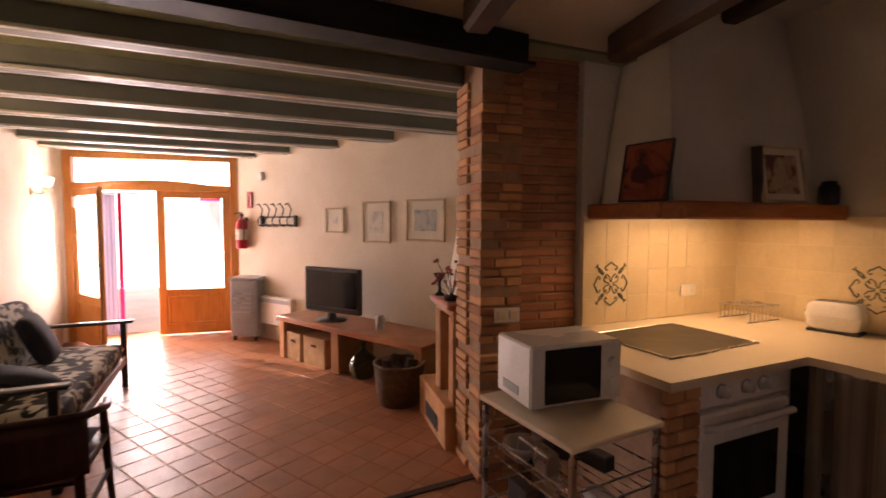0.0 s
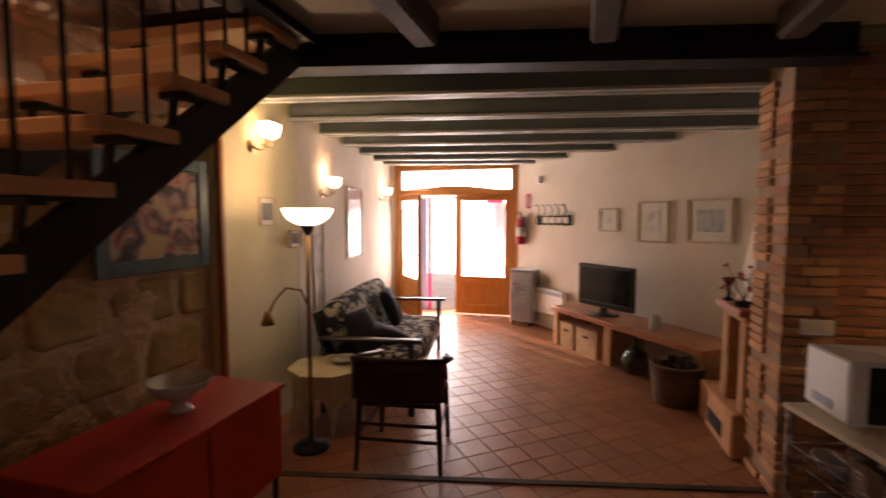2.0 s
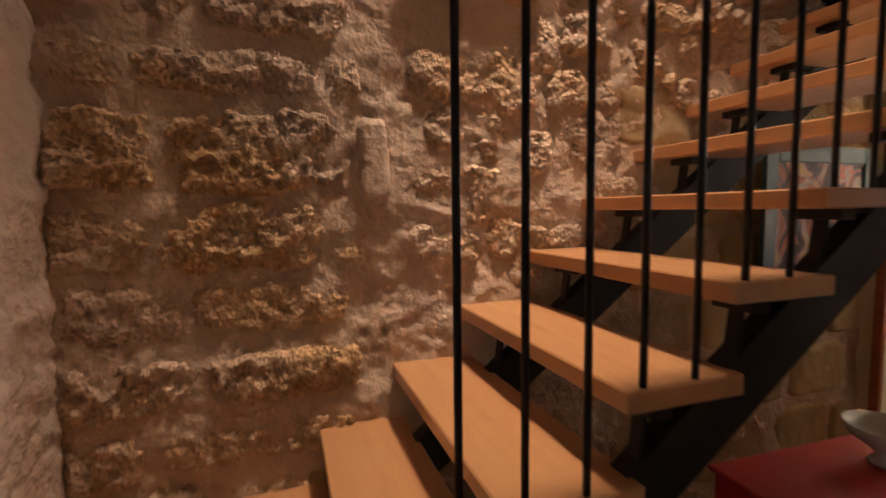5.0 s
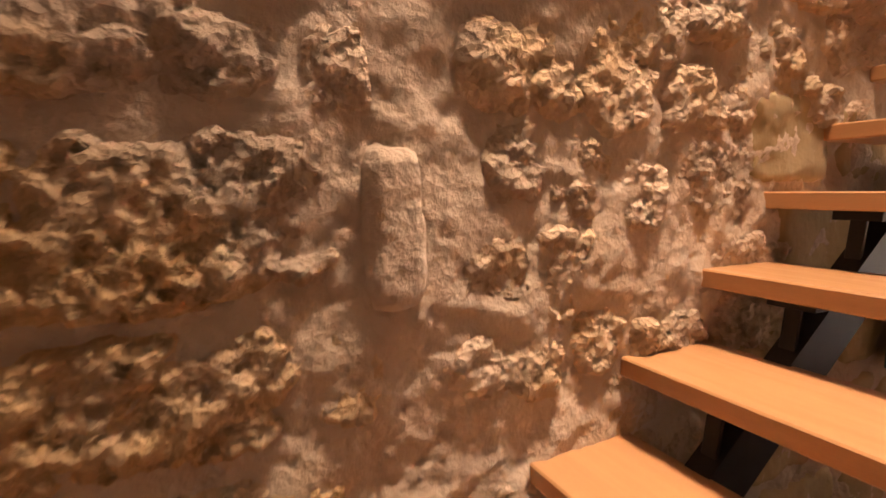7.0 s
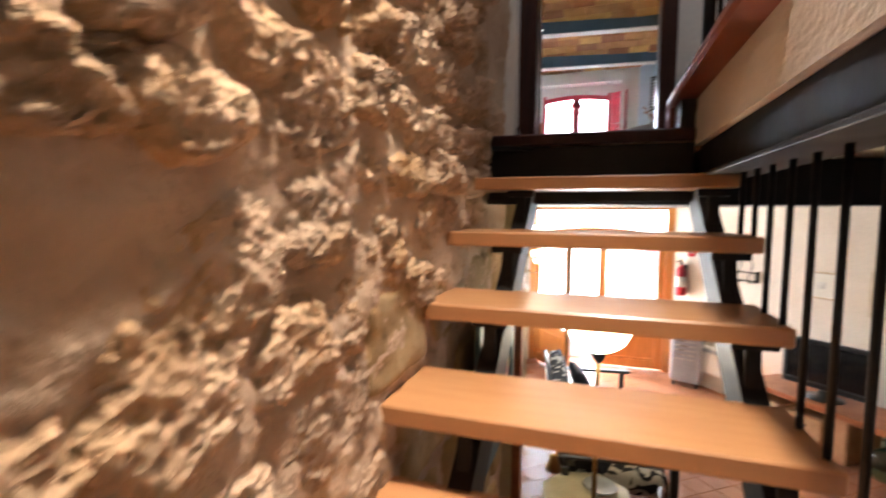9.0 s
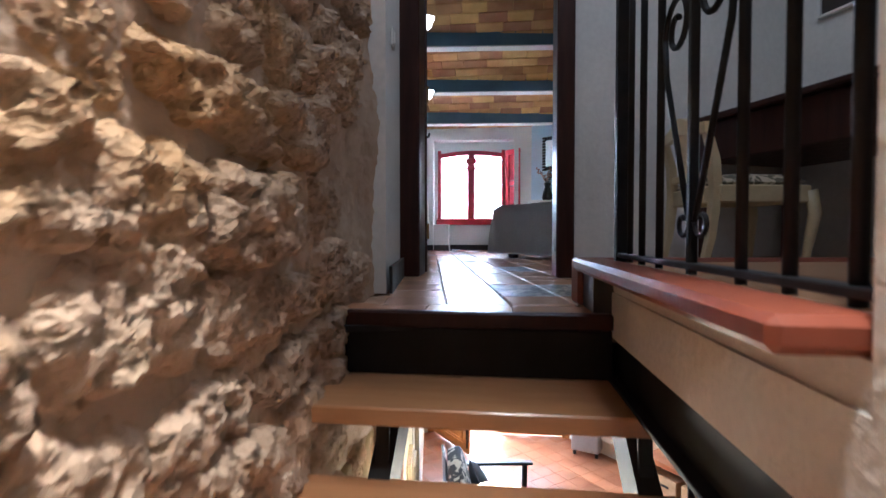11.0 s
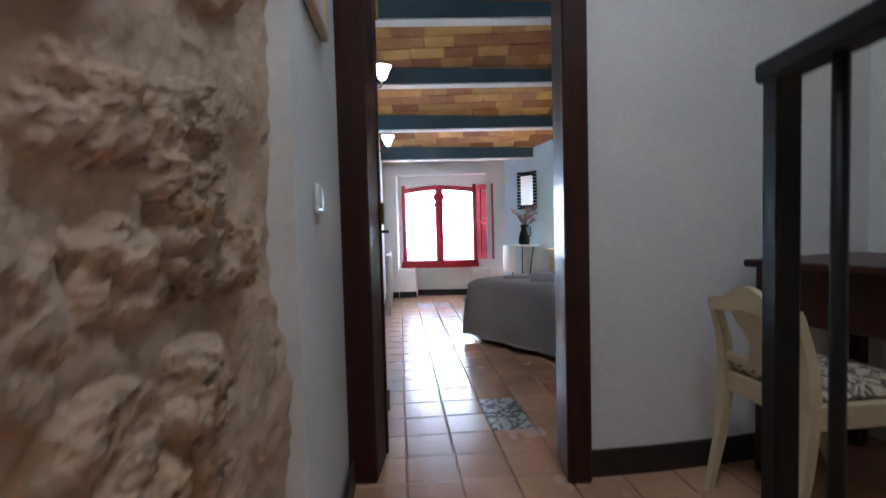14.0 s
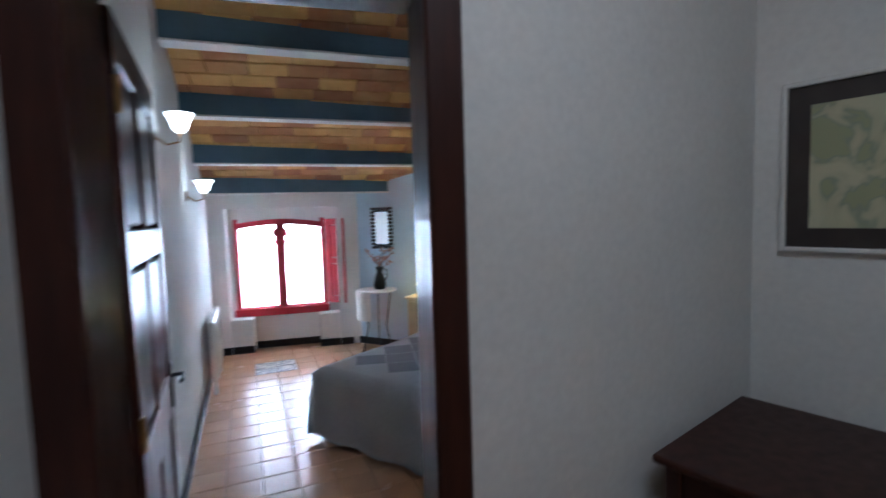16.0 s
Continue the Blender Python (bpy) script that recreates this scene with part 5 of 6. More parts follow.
for z in (0.124, 0.344, 0.564):
    for k in range(7):
        w, d, h = rk.uniform(0.05, 0.13), rk.uniform(0.08, 0.2), rk.uniform(0.04, 0.15)
        mx, my = -0.549 + rk.uniform(-0.13, 0.13), 2.277 + rk.uniform(-0.16, 0.16)
        if k % 3 == 0:
            tagged(part("bowl", G().lathe([(0, 0), (w * 0.4, 0), (w * 0.75, h * 0.5), (w * 0.7, h * 0.5), (w * 0.3, 0.012), (0, 0.012)], mx, my, z, 14), rk.choice(shelf_paint), smooth=True), "small bowl on the trolley shelf", "bowl", "trolley clutter")
        else:
            tagged(part("packet", G().box(mx, my, z + h / 2 + 0.002, w, d, h, rk.uniform(-30, 30), 0.006), rk.choice(shelf_paint)), "packet lying on the trolley shelf", "packet", "trolley clutter")
mw = thing("microwave", -0.492, 2.409, 0.8015, -4, "white microwave oven with a dark door", "microwave")
mw.scale = (0.91, 0.82, 0.92)
part("case", G().box(0, 0, 0.142, 0.47, 0.34, 0.272, 0, 0.010), M_ENAMEL, mw)
part("door", G().box(-0.020, -0.175, 0.142, 0.29, 0.014, 0.235, 0, 0.005), M_BLACKGLASS, mw, "dark door window")
part("door_frame", G().box(-0.200, -0.174, 0.142, 0.066, 0.012, 0.262, 0, 0.004), M_ENAMEL, mw)
part("control_strip", G().box(0.1800, -0.174, 0.142, 0.106, 0.012, 0.262, 0, 0.004), M_ENAMEL, mw)
for kz in (0.09, 0.18):
    part("knob", G().tube([(0.18, -0.178, kz), (0.18, -0.20, kz)], [0.026, 0.021], 14), M_ENAMEL, mw)
part("vent_strip", G().box(-0.2365, 0.02, 0.06, 0.003, 0.16, 0.04), M_HEATER, mw)
part("foot", G().box(0, 0, 0.003, 0.40, 0.28, 0.006), M_BLACKPLASTIC, mw)
# hood
HX0, HY0, HZ = 0.30, 2.475, 1.56
hd = thing("kitchen_hood", 0, 0, 0, 0, "tapering plastered kitchen hood on a reddish wooden mantel beam", "hood")
part("mantel_beam", G().box(0.95, HY0 - 0.02, HZ + 0.045, 1.43, 0.14, 0.09, 0, 0.01), M_MANTEL, hd, "reddish wooden beam")
part("mantel_beam", G().box(HX0, 2.80, HZ + 0.045, 0.13, 0.548, 0.09, 0, 0.01), M_MANTEL, hd, "reddish wooden beam")
a, b = [(0.345, 2.545), (1.655, 2.545), (1.655, 3.078), (0.345, 3.078)], [(0.56, 2.80), (1.655, 2.80), (1.655, 3.078), (0.56, 3.078)]
part("hood_body", G().add([(x, y, HZ + 0.092) for x, y in a] + [(x, y, KTOP - 0.002) for x, y in b], [(3, 2, 1, 0), (4, 5, 6, 7), (0, 1, 5, 4), (1, 2, 6, 5), (2, 3, 7, 6), (3, 0, 4, 7)]), M_HOOD, hd)
part("lamp_tube", G().tube([(0.36, 2.80, 1.605), (1.24, 2.80, 1.605)], 0.012, 8), M_LITGLASS, hd, "lit lamp tube")
part("lamp_holder", G().span(0.34, 1.26, 2.78, 2.82, 1.62, HZ + 0.09), M_ENAMEL, hd)
framed("picture", (0.325, 2.70, HZ + 0.092 + 0.165), -84, 0.30, 0.33, M_FRAMEDARK, M_REDPRINT, "dark red print leaning on the hood ledge", 0.0, 0.008, lean=-10)
framed("picture", (1.12, 2.475, HZ + 0.092 + 0.165), -10, 0.32, 0.32, M_FRAMEPALE, M_MAGAZINE, "faded card leaning on the hood ledge", 0.035, 0.012, lean=-10)
tagged(part("tray", G().box(0.955, 2.50, HZ + 0.092 + 0.16, 0.02, 0.06, 0.32, 0, 0.004, ry=-6), M_FRAMEDARK), "dark tray edge standing on the hood ledge", "tray")
tagged(part("storage_jar", G().lathe([(0, 0), (0.05, 0), (0.055, 0.02), (0.055, 0.11), (0.04, 0.13), (0.04, 0.145), (0, 0.15)], 1.60, 2.47, HZ + 0.092, 16), M_BLACKPLASTIC, smooth=True), "dark lidded jar at the end of the hood ledge", "jar")
# wall tiles with a motif
tw = tagged(part("tile_bed", G().span(0.205, 1.655, 3.0605, 3.079, KZ + 0.001, HZ + 0.02), M_TILEJOINT), "bed of the cream kitchen wall tiles", "wall tiles", kind="structure")
ts = tagged(part("tile_bed", G().span(1.643, 1.659, 0.4, 3.062, KZ + 0.001, HZ + 0.02), M_TILEJOINT), "bed of the cream kitchen wall tiles", "wall tiles", kind="structure")
for k in range(8):
    for j in range(4):
        part("wall_tile", G().span(0.207 + k * 0.181, 0.207 + k * 0.181 + 0.1798, 3.058, 3.0600, 0.905 + j * 0.166, 0.905 + j * 0.166 + 0.162, 0.003), M_TILECREAM, tw)
for k in range(13):
    for j in range(4):
        part("wall_tile", G().span(1.640, 1.6425, 0.46 + k * 0.199, 0.46 + k * 0.199 + 0.1978, 0.905 + j * 0.166, 0.905 + j * 0.166 + 0.162, 0.003), M_TILECREAM, ts)


def motif(cx, cz, parent, side=False):
    """A symmetrical scroll ornament on the wall tiles."""
    g = G()
    def bar(pts, r):
        g.tube([((cx + u, 3.0575, cz + v) if not side else (1.6395, cx + u, cz + v)) for u, v in pts], r, 5)
    for k in range(4):
        ca4, sa4 = (1, 0, -1, 0)[k], (0, 1, 0, -1)[k]
        for m in (-1, 1):
            def arm(pts, wide, m=m, ca4=ca4, sa4=sa4):
                bar([(ca4 * m * u - sa4 * v, sa4 * m * u + ca4 * v) for u, v in pts], wide)
            arm([(0.004, 0.012), (0.012, 0.045), (0.030, 0.062), (0.046, 0.054), (0.044, 0.040), (0.034, 0.040)], 0.0045)
            arm([(0.0, 0.138), (0.022, 0.122), (0.044, 0.112), (0.052, 0.098), (0.042, 0.088), (0.030, 0.094)], 0.0050)
            arm([(0.060, 0.066), (0.082, 0.094), (0.104, 0.102), (0.114, 0.116), (0.108, 0.126)], 0.0050)
    return part("motif", g, M_DECO, parent, "dark painted ornament")


motif(0.43, 1.155, tw)
motif(2.22, 1.155, ts, True)
so = thing("wall_socket", 1.13, 3.057, 1.075, 0, "cream double wall socket on the tiles", "socket")
part("socket_plate", G().box(0, -0.005, 0, 0.15, 0.010, 0.08, 0, 0.003), M_ENAMEL, so)
for s in (-0.035, 0.035):
    part("socket_well", G().lathe([(0.018, 0), (0.018, 0.003), (0, 0.003)], s, 0, 0, 12), M_COUNTER, so).matrix_basis = pose(s, -0.0105, 0, 90) @ pose(-s, 0, 0)
to = thing("toaster", 1.48, 2.34, KZ + 0.001, 100, "cream toaster on the worktop", "toaster")
part("toaster_body", pillow_shape(G(), 0, 0, 0.098, 0.28, 0.17, 0.168, n=16, p=7), M_ENAMEL, to, "", True)
# black bars painted for the shade inside the bread slots
part("slot", G().box(0, -0.03, 0.181, 0.18, 0.022, 0.004).box(0, 0.03, 0.181, 0.18, 0.022, 0.004), M_SOOTSHADE, to)
part("base", G().box(0, 0, 0.008, 0.25, 0.14, 0.016, 0, 0.003), M_BLACKPLASTIC, to)
part("lever", G().box(0.142, 0, 0.11, 0.018, 0.03, 0.014, 0, 0.003), M_BLACKPLASTIC, to)
dr = thing("dish_rack", 1.40, 2.80, KZ + 0.001, 0, "wire dish rack in the worktop corner", "dish rack")
g = G()
for k in range(8):
    g.tube([(-0.14 + 0.04 * k, -0.1, 0.01), (-0.14 + 0.04 * k, -0.1, 0.10), (-0.14 + 0.04 * k, 0.1, 0.10), (-0.14 + 0.04 * k, 0.1, 0.01)], 0.003, 5)
for s in (-0.1, 0.1):
    g.tube([(-0.16, s, 0.004), (0.16, s, 0.004)], 0.004, 5).tube([(-0.16, s, 0.10), (0.16, s, 0.10)], 0.004, 5)
part("wire_frame", g, M_CHROME, dr)

KITCHEN = Matrix.Translation((-0.15, 2.10, 0)) @ pose(0, 0, 0, 0, 0, 8) @ Matrix.Translation((0.15, -2.10, 0))
bpy.context.view_layer.update()
for ob in [o for o in scene.objects if o not in before_kitchen and not o.parent] + [bpy.data.objects["wall_kitchen"], bpy.data.objects["wall_kitchen_side"]]:
    ob.matrix_basis = KITCHEN @ ob.matrix_basis

# ---- brick pillar ----
pil = tagged(part("pillar_core", G().span(-0.59, -0.345, 3.125, 3.53, 0, 2.56).span(-0.345, 0.045, 3.165, 3.53, 0, 2.56), M_JOINT), "old brick and stone pillar carrying the black girder", "pillar", kind="structure")
rk = random.Random(21)
for k in range(46):
    z0 = 0.003 + k * 0.0555
    h = 0.046 + rk.uniform(-0.003, 0.003)
    if z0 > 2.34 + (0.0 if k % 2 else 0.06):
        continue
    cuts = [-0.605, -0.605 + rk.uniform(0.08, 0.19), -0.337]
    for a, b in zip(cuts, cuts[1:]):
        if rk.random() < 0.20:
            continue
        part("brick", G().box((a + b) / 2, 3.20 + rk.uniform(-0.008, 0.006), z0 + h / 2, b - a - 0.008, 0.19, h, rk.uniform(-1.5, 1.5), 0.007), M_BRICKPALE if rk.random() < 0.75 else M_BRICK, pil)
    if rk.random() < 0.85:
        part("brick", G().box(-0.60, 3.41, z0 + h / 2, 0.03, 0.20, h, 0, 0.006), M_BRICKPALE, pil)
for k in range(46):
    z0 = 0.003 + k * 0.0555
    o = 0.0 if k % 2 else 0.12
    cuts = [-0.339, -0.20 + o * 0.9, 0.055]
    for a, b in zip(cuts, cuts[1:]):
        part("brick", G().box((a + b) / 2, 3.205 + rk.uniform(-0.005, 0.005), z0 + 0.0235, b - a - 0.008, 0.10, 0.045, 0, 0.006), M_BRICK, pil)
sw = thing("light_switch", -0.437, 3.093, 1.0, 0, "cream double light switch on the brick pillar", "switch")
part("switch_plate", G().box(0, 0, 0, 0.16, 0.014, 0.085, 0, 0.004), M_ENAMEL, sw)
for s in (-0.037, 0.037):
    part("rocker", G().box(s, -0.009, 0, 0.05, 0.008, 0.05, 0, 0.003), M_COUNTER, sw)
# strip in the floor below the girder
built("floor_strip", G().box(-2.03, 2.93, 0.0025, 3.35, 0.05, 0.012, 10.4, 0.003), M_OLDBEAM, "dark strip across the tiled floor below the girder", "floor strip")


# ---- living room, sofa side ----
def on_left(y, z, off=0.0):
    """A place on the plastered side wall and off it into the room."""
    return left_x(y) + off * 0.99, y + off * 0.137, z


LT = 90 + math.degrees(math.atan(0.138))
sofa = thing("sofa", -3.41, 4.57, 0, LT - 90, "black wooden sofa with black and white floral cushions", "sofa")
for sy in (-0.95, 0.95):
    for sx in (-0.36, 0.36):
        part("leg", G().box(sx, sy, 0.15 + (0.15 if sx > 0 else 0.12), 0.05, 0.05, 0.30 + (0.30 if sx > 0 else 0.24), 0, 0.006), M_BLACKPLASTIC, sofa)
    part("armrest", G().box(0.02, sy, 0.612, 0.84, 0.075, 0.030, 0, 0.010), M_BLACKPLASTIC, sofa)
part("front_rail", G().box(0.36, 0, 0.26, 0.035, 1.86, 0.08, 0, 0.006), M_BLACKPLASTIC, sofa)
part("back_rail", G().box(-0.36, 0, 0.26, 0.035, 1.86, 0.08, 0, 0.006), M_BLACKPLASTIC, sofa)
part("back_frame", G().box(-0.40, 0, 0.62, 0.03, 1.86, 0.40, 0, 0.006, ry=-14), M_BLACKPLASTIC, sofa)
part("seat_mattress", pillow_shape(G(), 0.0, 0, 0.37, 0.80, 1.84, 0.17, n=24, p=10), M_FLORAL, sofa, "floral seat mattress", True)
part("back_mattress", pillow_shape(G(), 0, 0, 0, 0.16, 1.84, 0.52, pose(-0.29, 0, 0.64, 0, -16, 0) @ Matrix.Identity(4), n=20, p=8), M_FLORAL, sofa, "floral back mattress", True)
for yy, m in ((0.42, pose(-0.10, 0.42, 0.62, 0, 66, 6)), (-0.62, pose(-0.12, -0.62, 0.58, 0, 62, -14)), (-0.30, pose(0.02, -0.32, 0.505, 0, 22, 30))):
    cq = part("cushion", pillow_shape(G(), 0, 0, 0, 0.44, 0.44, 0.15, n=14), M_DARKCUSHION, None, "", True)
    cq.matrix_world = sofa.matrix_world @ m
    tagged(cq, "dark blue cotton cushion thrown on the sofa", "cushion", "sofa cushions")

# chair with its back to the kitchen
ch = thing("wooden_armchair", -2.78, 3.12, 0, 6, "dark reddish wooden armchair with a curved solid back", "chair")
for sx, sy in ((-0.25, -0.24), (0.25, -0.24), (-0.23, 0.24), (0.23, 0.24)):
    part("leg", G().tube([(sx * 1.08, sy * 1.12, 0), (sx, sy, 0.42), (sx * 0.98, sy * 0.98, 0.60 if sy > 0 else 0.66)], [0.014, 0.021, 0.017], 8), M_DARKWOOD, ch, smooth=True)
for sx in (-0.25, 0.25):
    part("stretcher", G().tube([(sx, -0.25, 0.24), (sx * 0.96, 0.25, 0.24)], 0.011, 7), M_DARKWOOD, ch)
part("stretcher", G().tube([(-0.26, -0.255, 0.30), (0.26, -0.255, 0.30)], 0.011, 7), M_DARKWOOD, ch)
part("stretcher", G().tube([(-0.26, -0.255, 0.20), (0.26, -0.255, 0.20)], 0.011, 7), M_DARKWOOD, ch)
part("seat", G().box(0, 0, 0.425, 0.50, 0.50, 0.035, 0, 0.012), M_DARKWOOD, ch)
part("seat_cushion", pillow_shape(G(), 0, 0.01, 0.475, 0.46, 0.46, 0.09, n=12), M_DARKCUSHION, ch, "dark seat cushion", True)
part("backrest", G().sheet(lambda u, v: (-0.29 + 0.58 * u, -0.27 - 0.10 * math.sin(math.pi * u) * 0.8 + 0.02, 0.46 + 0.25 * v + 0.015 * math.sin(math.pi * u)), 16, 4), M_DARKWOOD, ch, "curved wooden back panel", True, 0.02)
part("top_rail", G().tube([(-0.29 + 0.58 * k / 14, -0.25 - 0.08 * math.sin(math.pi * k / 14), 0.715 + 0.015 * math.sin(math.pi * k / 14)) for k in range(15)], 0.017, 8), M_DARKWOOD, ch, smooth=True)
for s in (-1, 1):
    part("armrest", G().tube([(s * 0.29, -0.25, 0.712), (s * 0.30, 0.0, 0.66), (s * 0.24, 0.26, 0.61)], 0.018, 8), M_DARKWOOD, ch, smooth=True)

# pale octagonal side table
st = thing("side_table", -3.48, 3.36, 0, 10, "pale carved octagonal side table", "table")
oct_ = [(0.30 * math.cos(math.radians(22.5 + 45 * k)), 0.30 * math.sin(math.radians(22.5 + 45 * k))) for k in range(8)]
part("tabletop", G().prism(oct_, 0.445, 0.475), M_CREAMCHAIR, st)
for k in range(8):
    a0, a1 = math.radians(22.5 + 45 * k), math.radians(67.5 + 45 * k)
    p0, p1 = Vector((0.26 * math.cos(a0), 0.26 * math.sin(a0))), Vector((0.26 * math.cos(a1), 0.26 * math.sin(a1)))
    def side(u, v, p0=p0, p1=p1):
        q = p0.lerp(p1, u)
        lo = 0.26 * math.sin(math.pi * u) ** 0.6 if k % 2 == 0 else 0.30 * math.sin(math.pi * u) ** 0.5
        return (q.x, q.y, lo + (0.445 - lo) * v)
    part("side_panel", G().sheet(side, 12, 3), M_CREAMCHAIR, st, "", False, 0.014)
dish = thing("ceramic_dish", -3.40, 3.45, 0.4755, 0, "pale green dish with a bunch of keys on the side table", "dish")
part("dish_body", G().lathe([(0, 0), (0.06, 0), (0.11, 0.035), (0.105, 0.038), (0.055, 0.01), (0, 0.008)], n=18), M_CERAMIC, dish, smooth=True)

# floor lamp
lp = thing("floor_lamp", -3.44, 3.02, 0, 0, "tall dark floor lamp with a lit glass bowl", "lamp")
part("base", G().lathe([(0, 0), (0.127, 0), (0.127, 0.015), (0.10, 0.03), (0.03, 0.045), (0.012, 0.07), (0, 0.07)], n=24), M_IRON, lp, smooth=True)
part("pole", G().tube([(0, 0, 0.06), (0, 0, 1.53)], 0.0125, 10), M_BRASS, lp, smooth=True)
part("collar", G().lathe([(0.013, 0), (0.028, 0.02), (0.045, 0.06), (0.05, 0.075), (0, 0.08)], 0, 0, 1.47, 16), M_IRON, lp, smooth=True)
part("shade", G().lathe([(0.045, 0), (0.092, 0.017), (0.138, 0.050), (0.161, 0.092), (0.168, 0.112), (0.163, 0.115), (0.133, 0.058), (0.085, 0.025), (0.04, 0.012)], 0, 0, 1.535, 28), M_LITGLASS, lp, "lit frosted glass bowl", True)
part("reading_arm", G().tube([(0, 0, 0.98), (-0.04, -0.03, 1.10), (-0.12, -0.08, 1.12), (-0.18, -0.12, 1.04), (-0.21, -0.14, 0.96)], 0.007, 7), M_BRASS, lp, smooth=True)
part("reading_head", G().lathe([(0.018, 0.09), (0.025, 0.06), (0.045, 0.0), (0.04, 0.0), (0.0, 0.07)], -0.22, -0.145, 0.88, 14), M_BRASS, lp, smooth=True)


def wall_lamp(y, z):
    t = thing("wall_lamp", *on_left(y, z, 0.002), LT, "lit wall lamp with an opal cup on a bronze arm", "lamp", "wall lamps")
    part("back_plate", G().lathe([(0, 0), (0.045, 0), (0.04, 0.012), (0.02, 0.02), (0, 0.022)], n=16), M_BRASS, t).matrix_basis = pose(0, 0, 0, 90)
    part("arm", G().tube([(0, -0.015, 0), (0, -0.06, -0.03), (0, -0.11, -0.02), (0, -0.12, 0.05)], 0.007, 8), M_BRASS, t, smooth=True)
    part("cross_bar", G().tube([(-0.07, -0.12, 0.0), (0.0, -0.115, -0.012), (0.07, -0.12, 0.0), (0.075, -0.12, 0.05)], 0.006, 8), M_BRASS, t, smooth=True)
    for dx in (0.0, 0.075):
        part("shade", G().lathe([(0.022, 0), (0.048, 0.02), (0.060, 0.06), (0.066, 0.10), (0.062, 0.10), (0.054, 0.06), (0.04, 0.022), (0.018, 0.008)], dx, -0.12, 0.055, 18), M_LITGLASS, t, "lit opal glass cup", True)
    return t


wall_lamp(3.04, 2.08)
wall_lamp(4.36, 1.82)
wall_lamp(6.72, 1.86)
framed("picture", on_left(5.44, 1.52, 0.002), LT, 0.62, 0.84, M_FRAMEPALE, None, "tall pale-framed glazed print above the sofa", mount_m=M_GLAZED, mount_label="grey print behind glass")
framed("picture", on_left(3.24, 1.63, 0.002), LT, 0.24, 0.21, M_FRAMEPALE, M_NAVY, "small framed dark print beside the floor lamp", 0.03, 0.012)
framed("picture", on_left(3.72, 1.41, 0.002), LT, 0.22, 0.15, M_FRAMEPALE, M_NAVY, "small framed print half behind the floor lamp", 0.02, 0.012)
framed("picture", on_left(4.24, 1.17, 0.002), LT, 0.26, 1.04, M_FRAMEPALE, M_SKETCH, "tall narrow ochre hanging behind the sofa", 0.0, 0.02)
jb = thing("junction_box", *on_left(3.34, 2.27, 0.0), LT, "small white box high on the yellow wall", "box")
part("box_cover", G().box(0, -0.02, 0, 0.15, 0.04, 0.085, 0, 0.01), M_ENAMEL, jb)
framed("painting", (-3.865, 2.22, 1.61), 90, 0.72, 0.62, M_FRAMEBLUE, M_STILL, "still-life painting in a thick blue frame on bare stone", 0.0, 0.075, "painting")
tagged(part("wall_edge_trim", G().span(-3.86, -3.815, 2.655, 2.69, 0, 2.5, 0.006), M_MANTEL), "reddish wooden strip where stone meets plaster", "trim", kind="structure")

# red table under the stairs
rt = thing("red_sideboard", -3.28, 1.66, 0, -2, "bright red lacquered sideboard under the stairs", "sideboard")
part("cabinet_body", G().box(0, 0, 0.57, 0.38, 0.92, 0.42, 0, 0.006), M_REDTABLE, rt)
part("cabinet_top", G().box(0, 0, 0.791, 0.41, 0.95, 0.018, 0, 0.005), M_REDTABLE, rt)
for sx in (-0.17, 0.17):
    for sy in (-0.43, 0.43):
        part("leg", G().tube([(sx, sy, 0), (sx, sy, 0.361)], [0.010, 0.015], 8), M_STEEL, rt)
# black strip painted for the shade between the two doors
part("door_gap", G().box(0.1905, 0, 0.57, 0.003, 0.006, 0.40), M_SOOTSHADE, rt)
bw = thing("footed_bowl", -3.30, 1.74, 0.801, 0, "pale glazed bowl on a foot", "bowl")
part("bowl_body", G().lathe([(0, 0), (0.05, 0), (0.045, 0.012), (0.025, 0.03), (0.05, 0.055), (0.10, 0.09), (0.125, 0.13), (0.118, 0.132), (0.09, 0.095), (0.0, 0.062)], n=24), M_CERAMIC, bw, smooth=True)
# round mosaic table at the foot of the stairs
mt = thing("round_table", -3.10, 0.81, 0, 0, "small round table with a pale mosaic top and iron legs", "table")
part("tabletop", G().lathe([(0, 0.705), (0.32, 0.705), (0.33, 0.715), (0.33, 0.735), (0.32, 0.742), (0, 0.742)], n=32), M_MOSAIC, mt)
part("rim", G().lathe([(0.331, 0.700), (0.338, 0.702), (0.338, 0.738), (0.331, 0.74)], n=32), M_IRON, mt)
for k in range(3):
    a = 2.1 * k + 0.4
    part("leg", G().tube([(0.24 * math.cos(a), 0.24 * math.sin(a), 0), (0.10 * math.cos(a), 0.10 * math.sin(a), 0.35), (0.22 * math.cos(a), 0.22 * math.sin(a), 0.704)], 0.010, 8), M_IRON, mt, smooth=True)
ca = thing("candle_holder", -3.15, 0.80, 0.7425, 0, "dark blue candle holder with a wide pale saucer", "candle holder")
part("stem", G().lathe([(0, 0), (0.05, 0), (0.045, 0.01), (0.02, 0.03), (0.017, 0.11), (0.03, 0.13), (0, 0.13)], n=18), M_DARKCUSHION, ca, smooth=True)
part("saucer", G().lathe([(0, 0.131), (0.04, 0.131), (0.075, 0.15), (0.07, 0.153), (0.03, 0.138), (0, 0.137)], n=20), M_CERAMIC, ca, smooth=True)
# lamp over the stairs
sl = thing("ceiling_lamp", -3.30, 0.86, 5.30, 0, "white shaded lamp hung high over the stairs", "lamp")
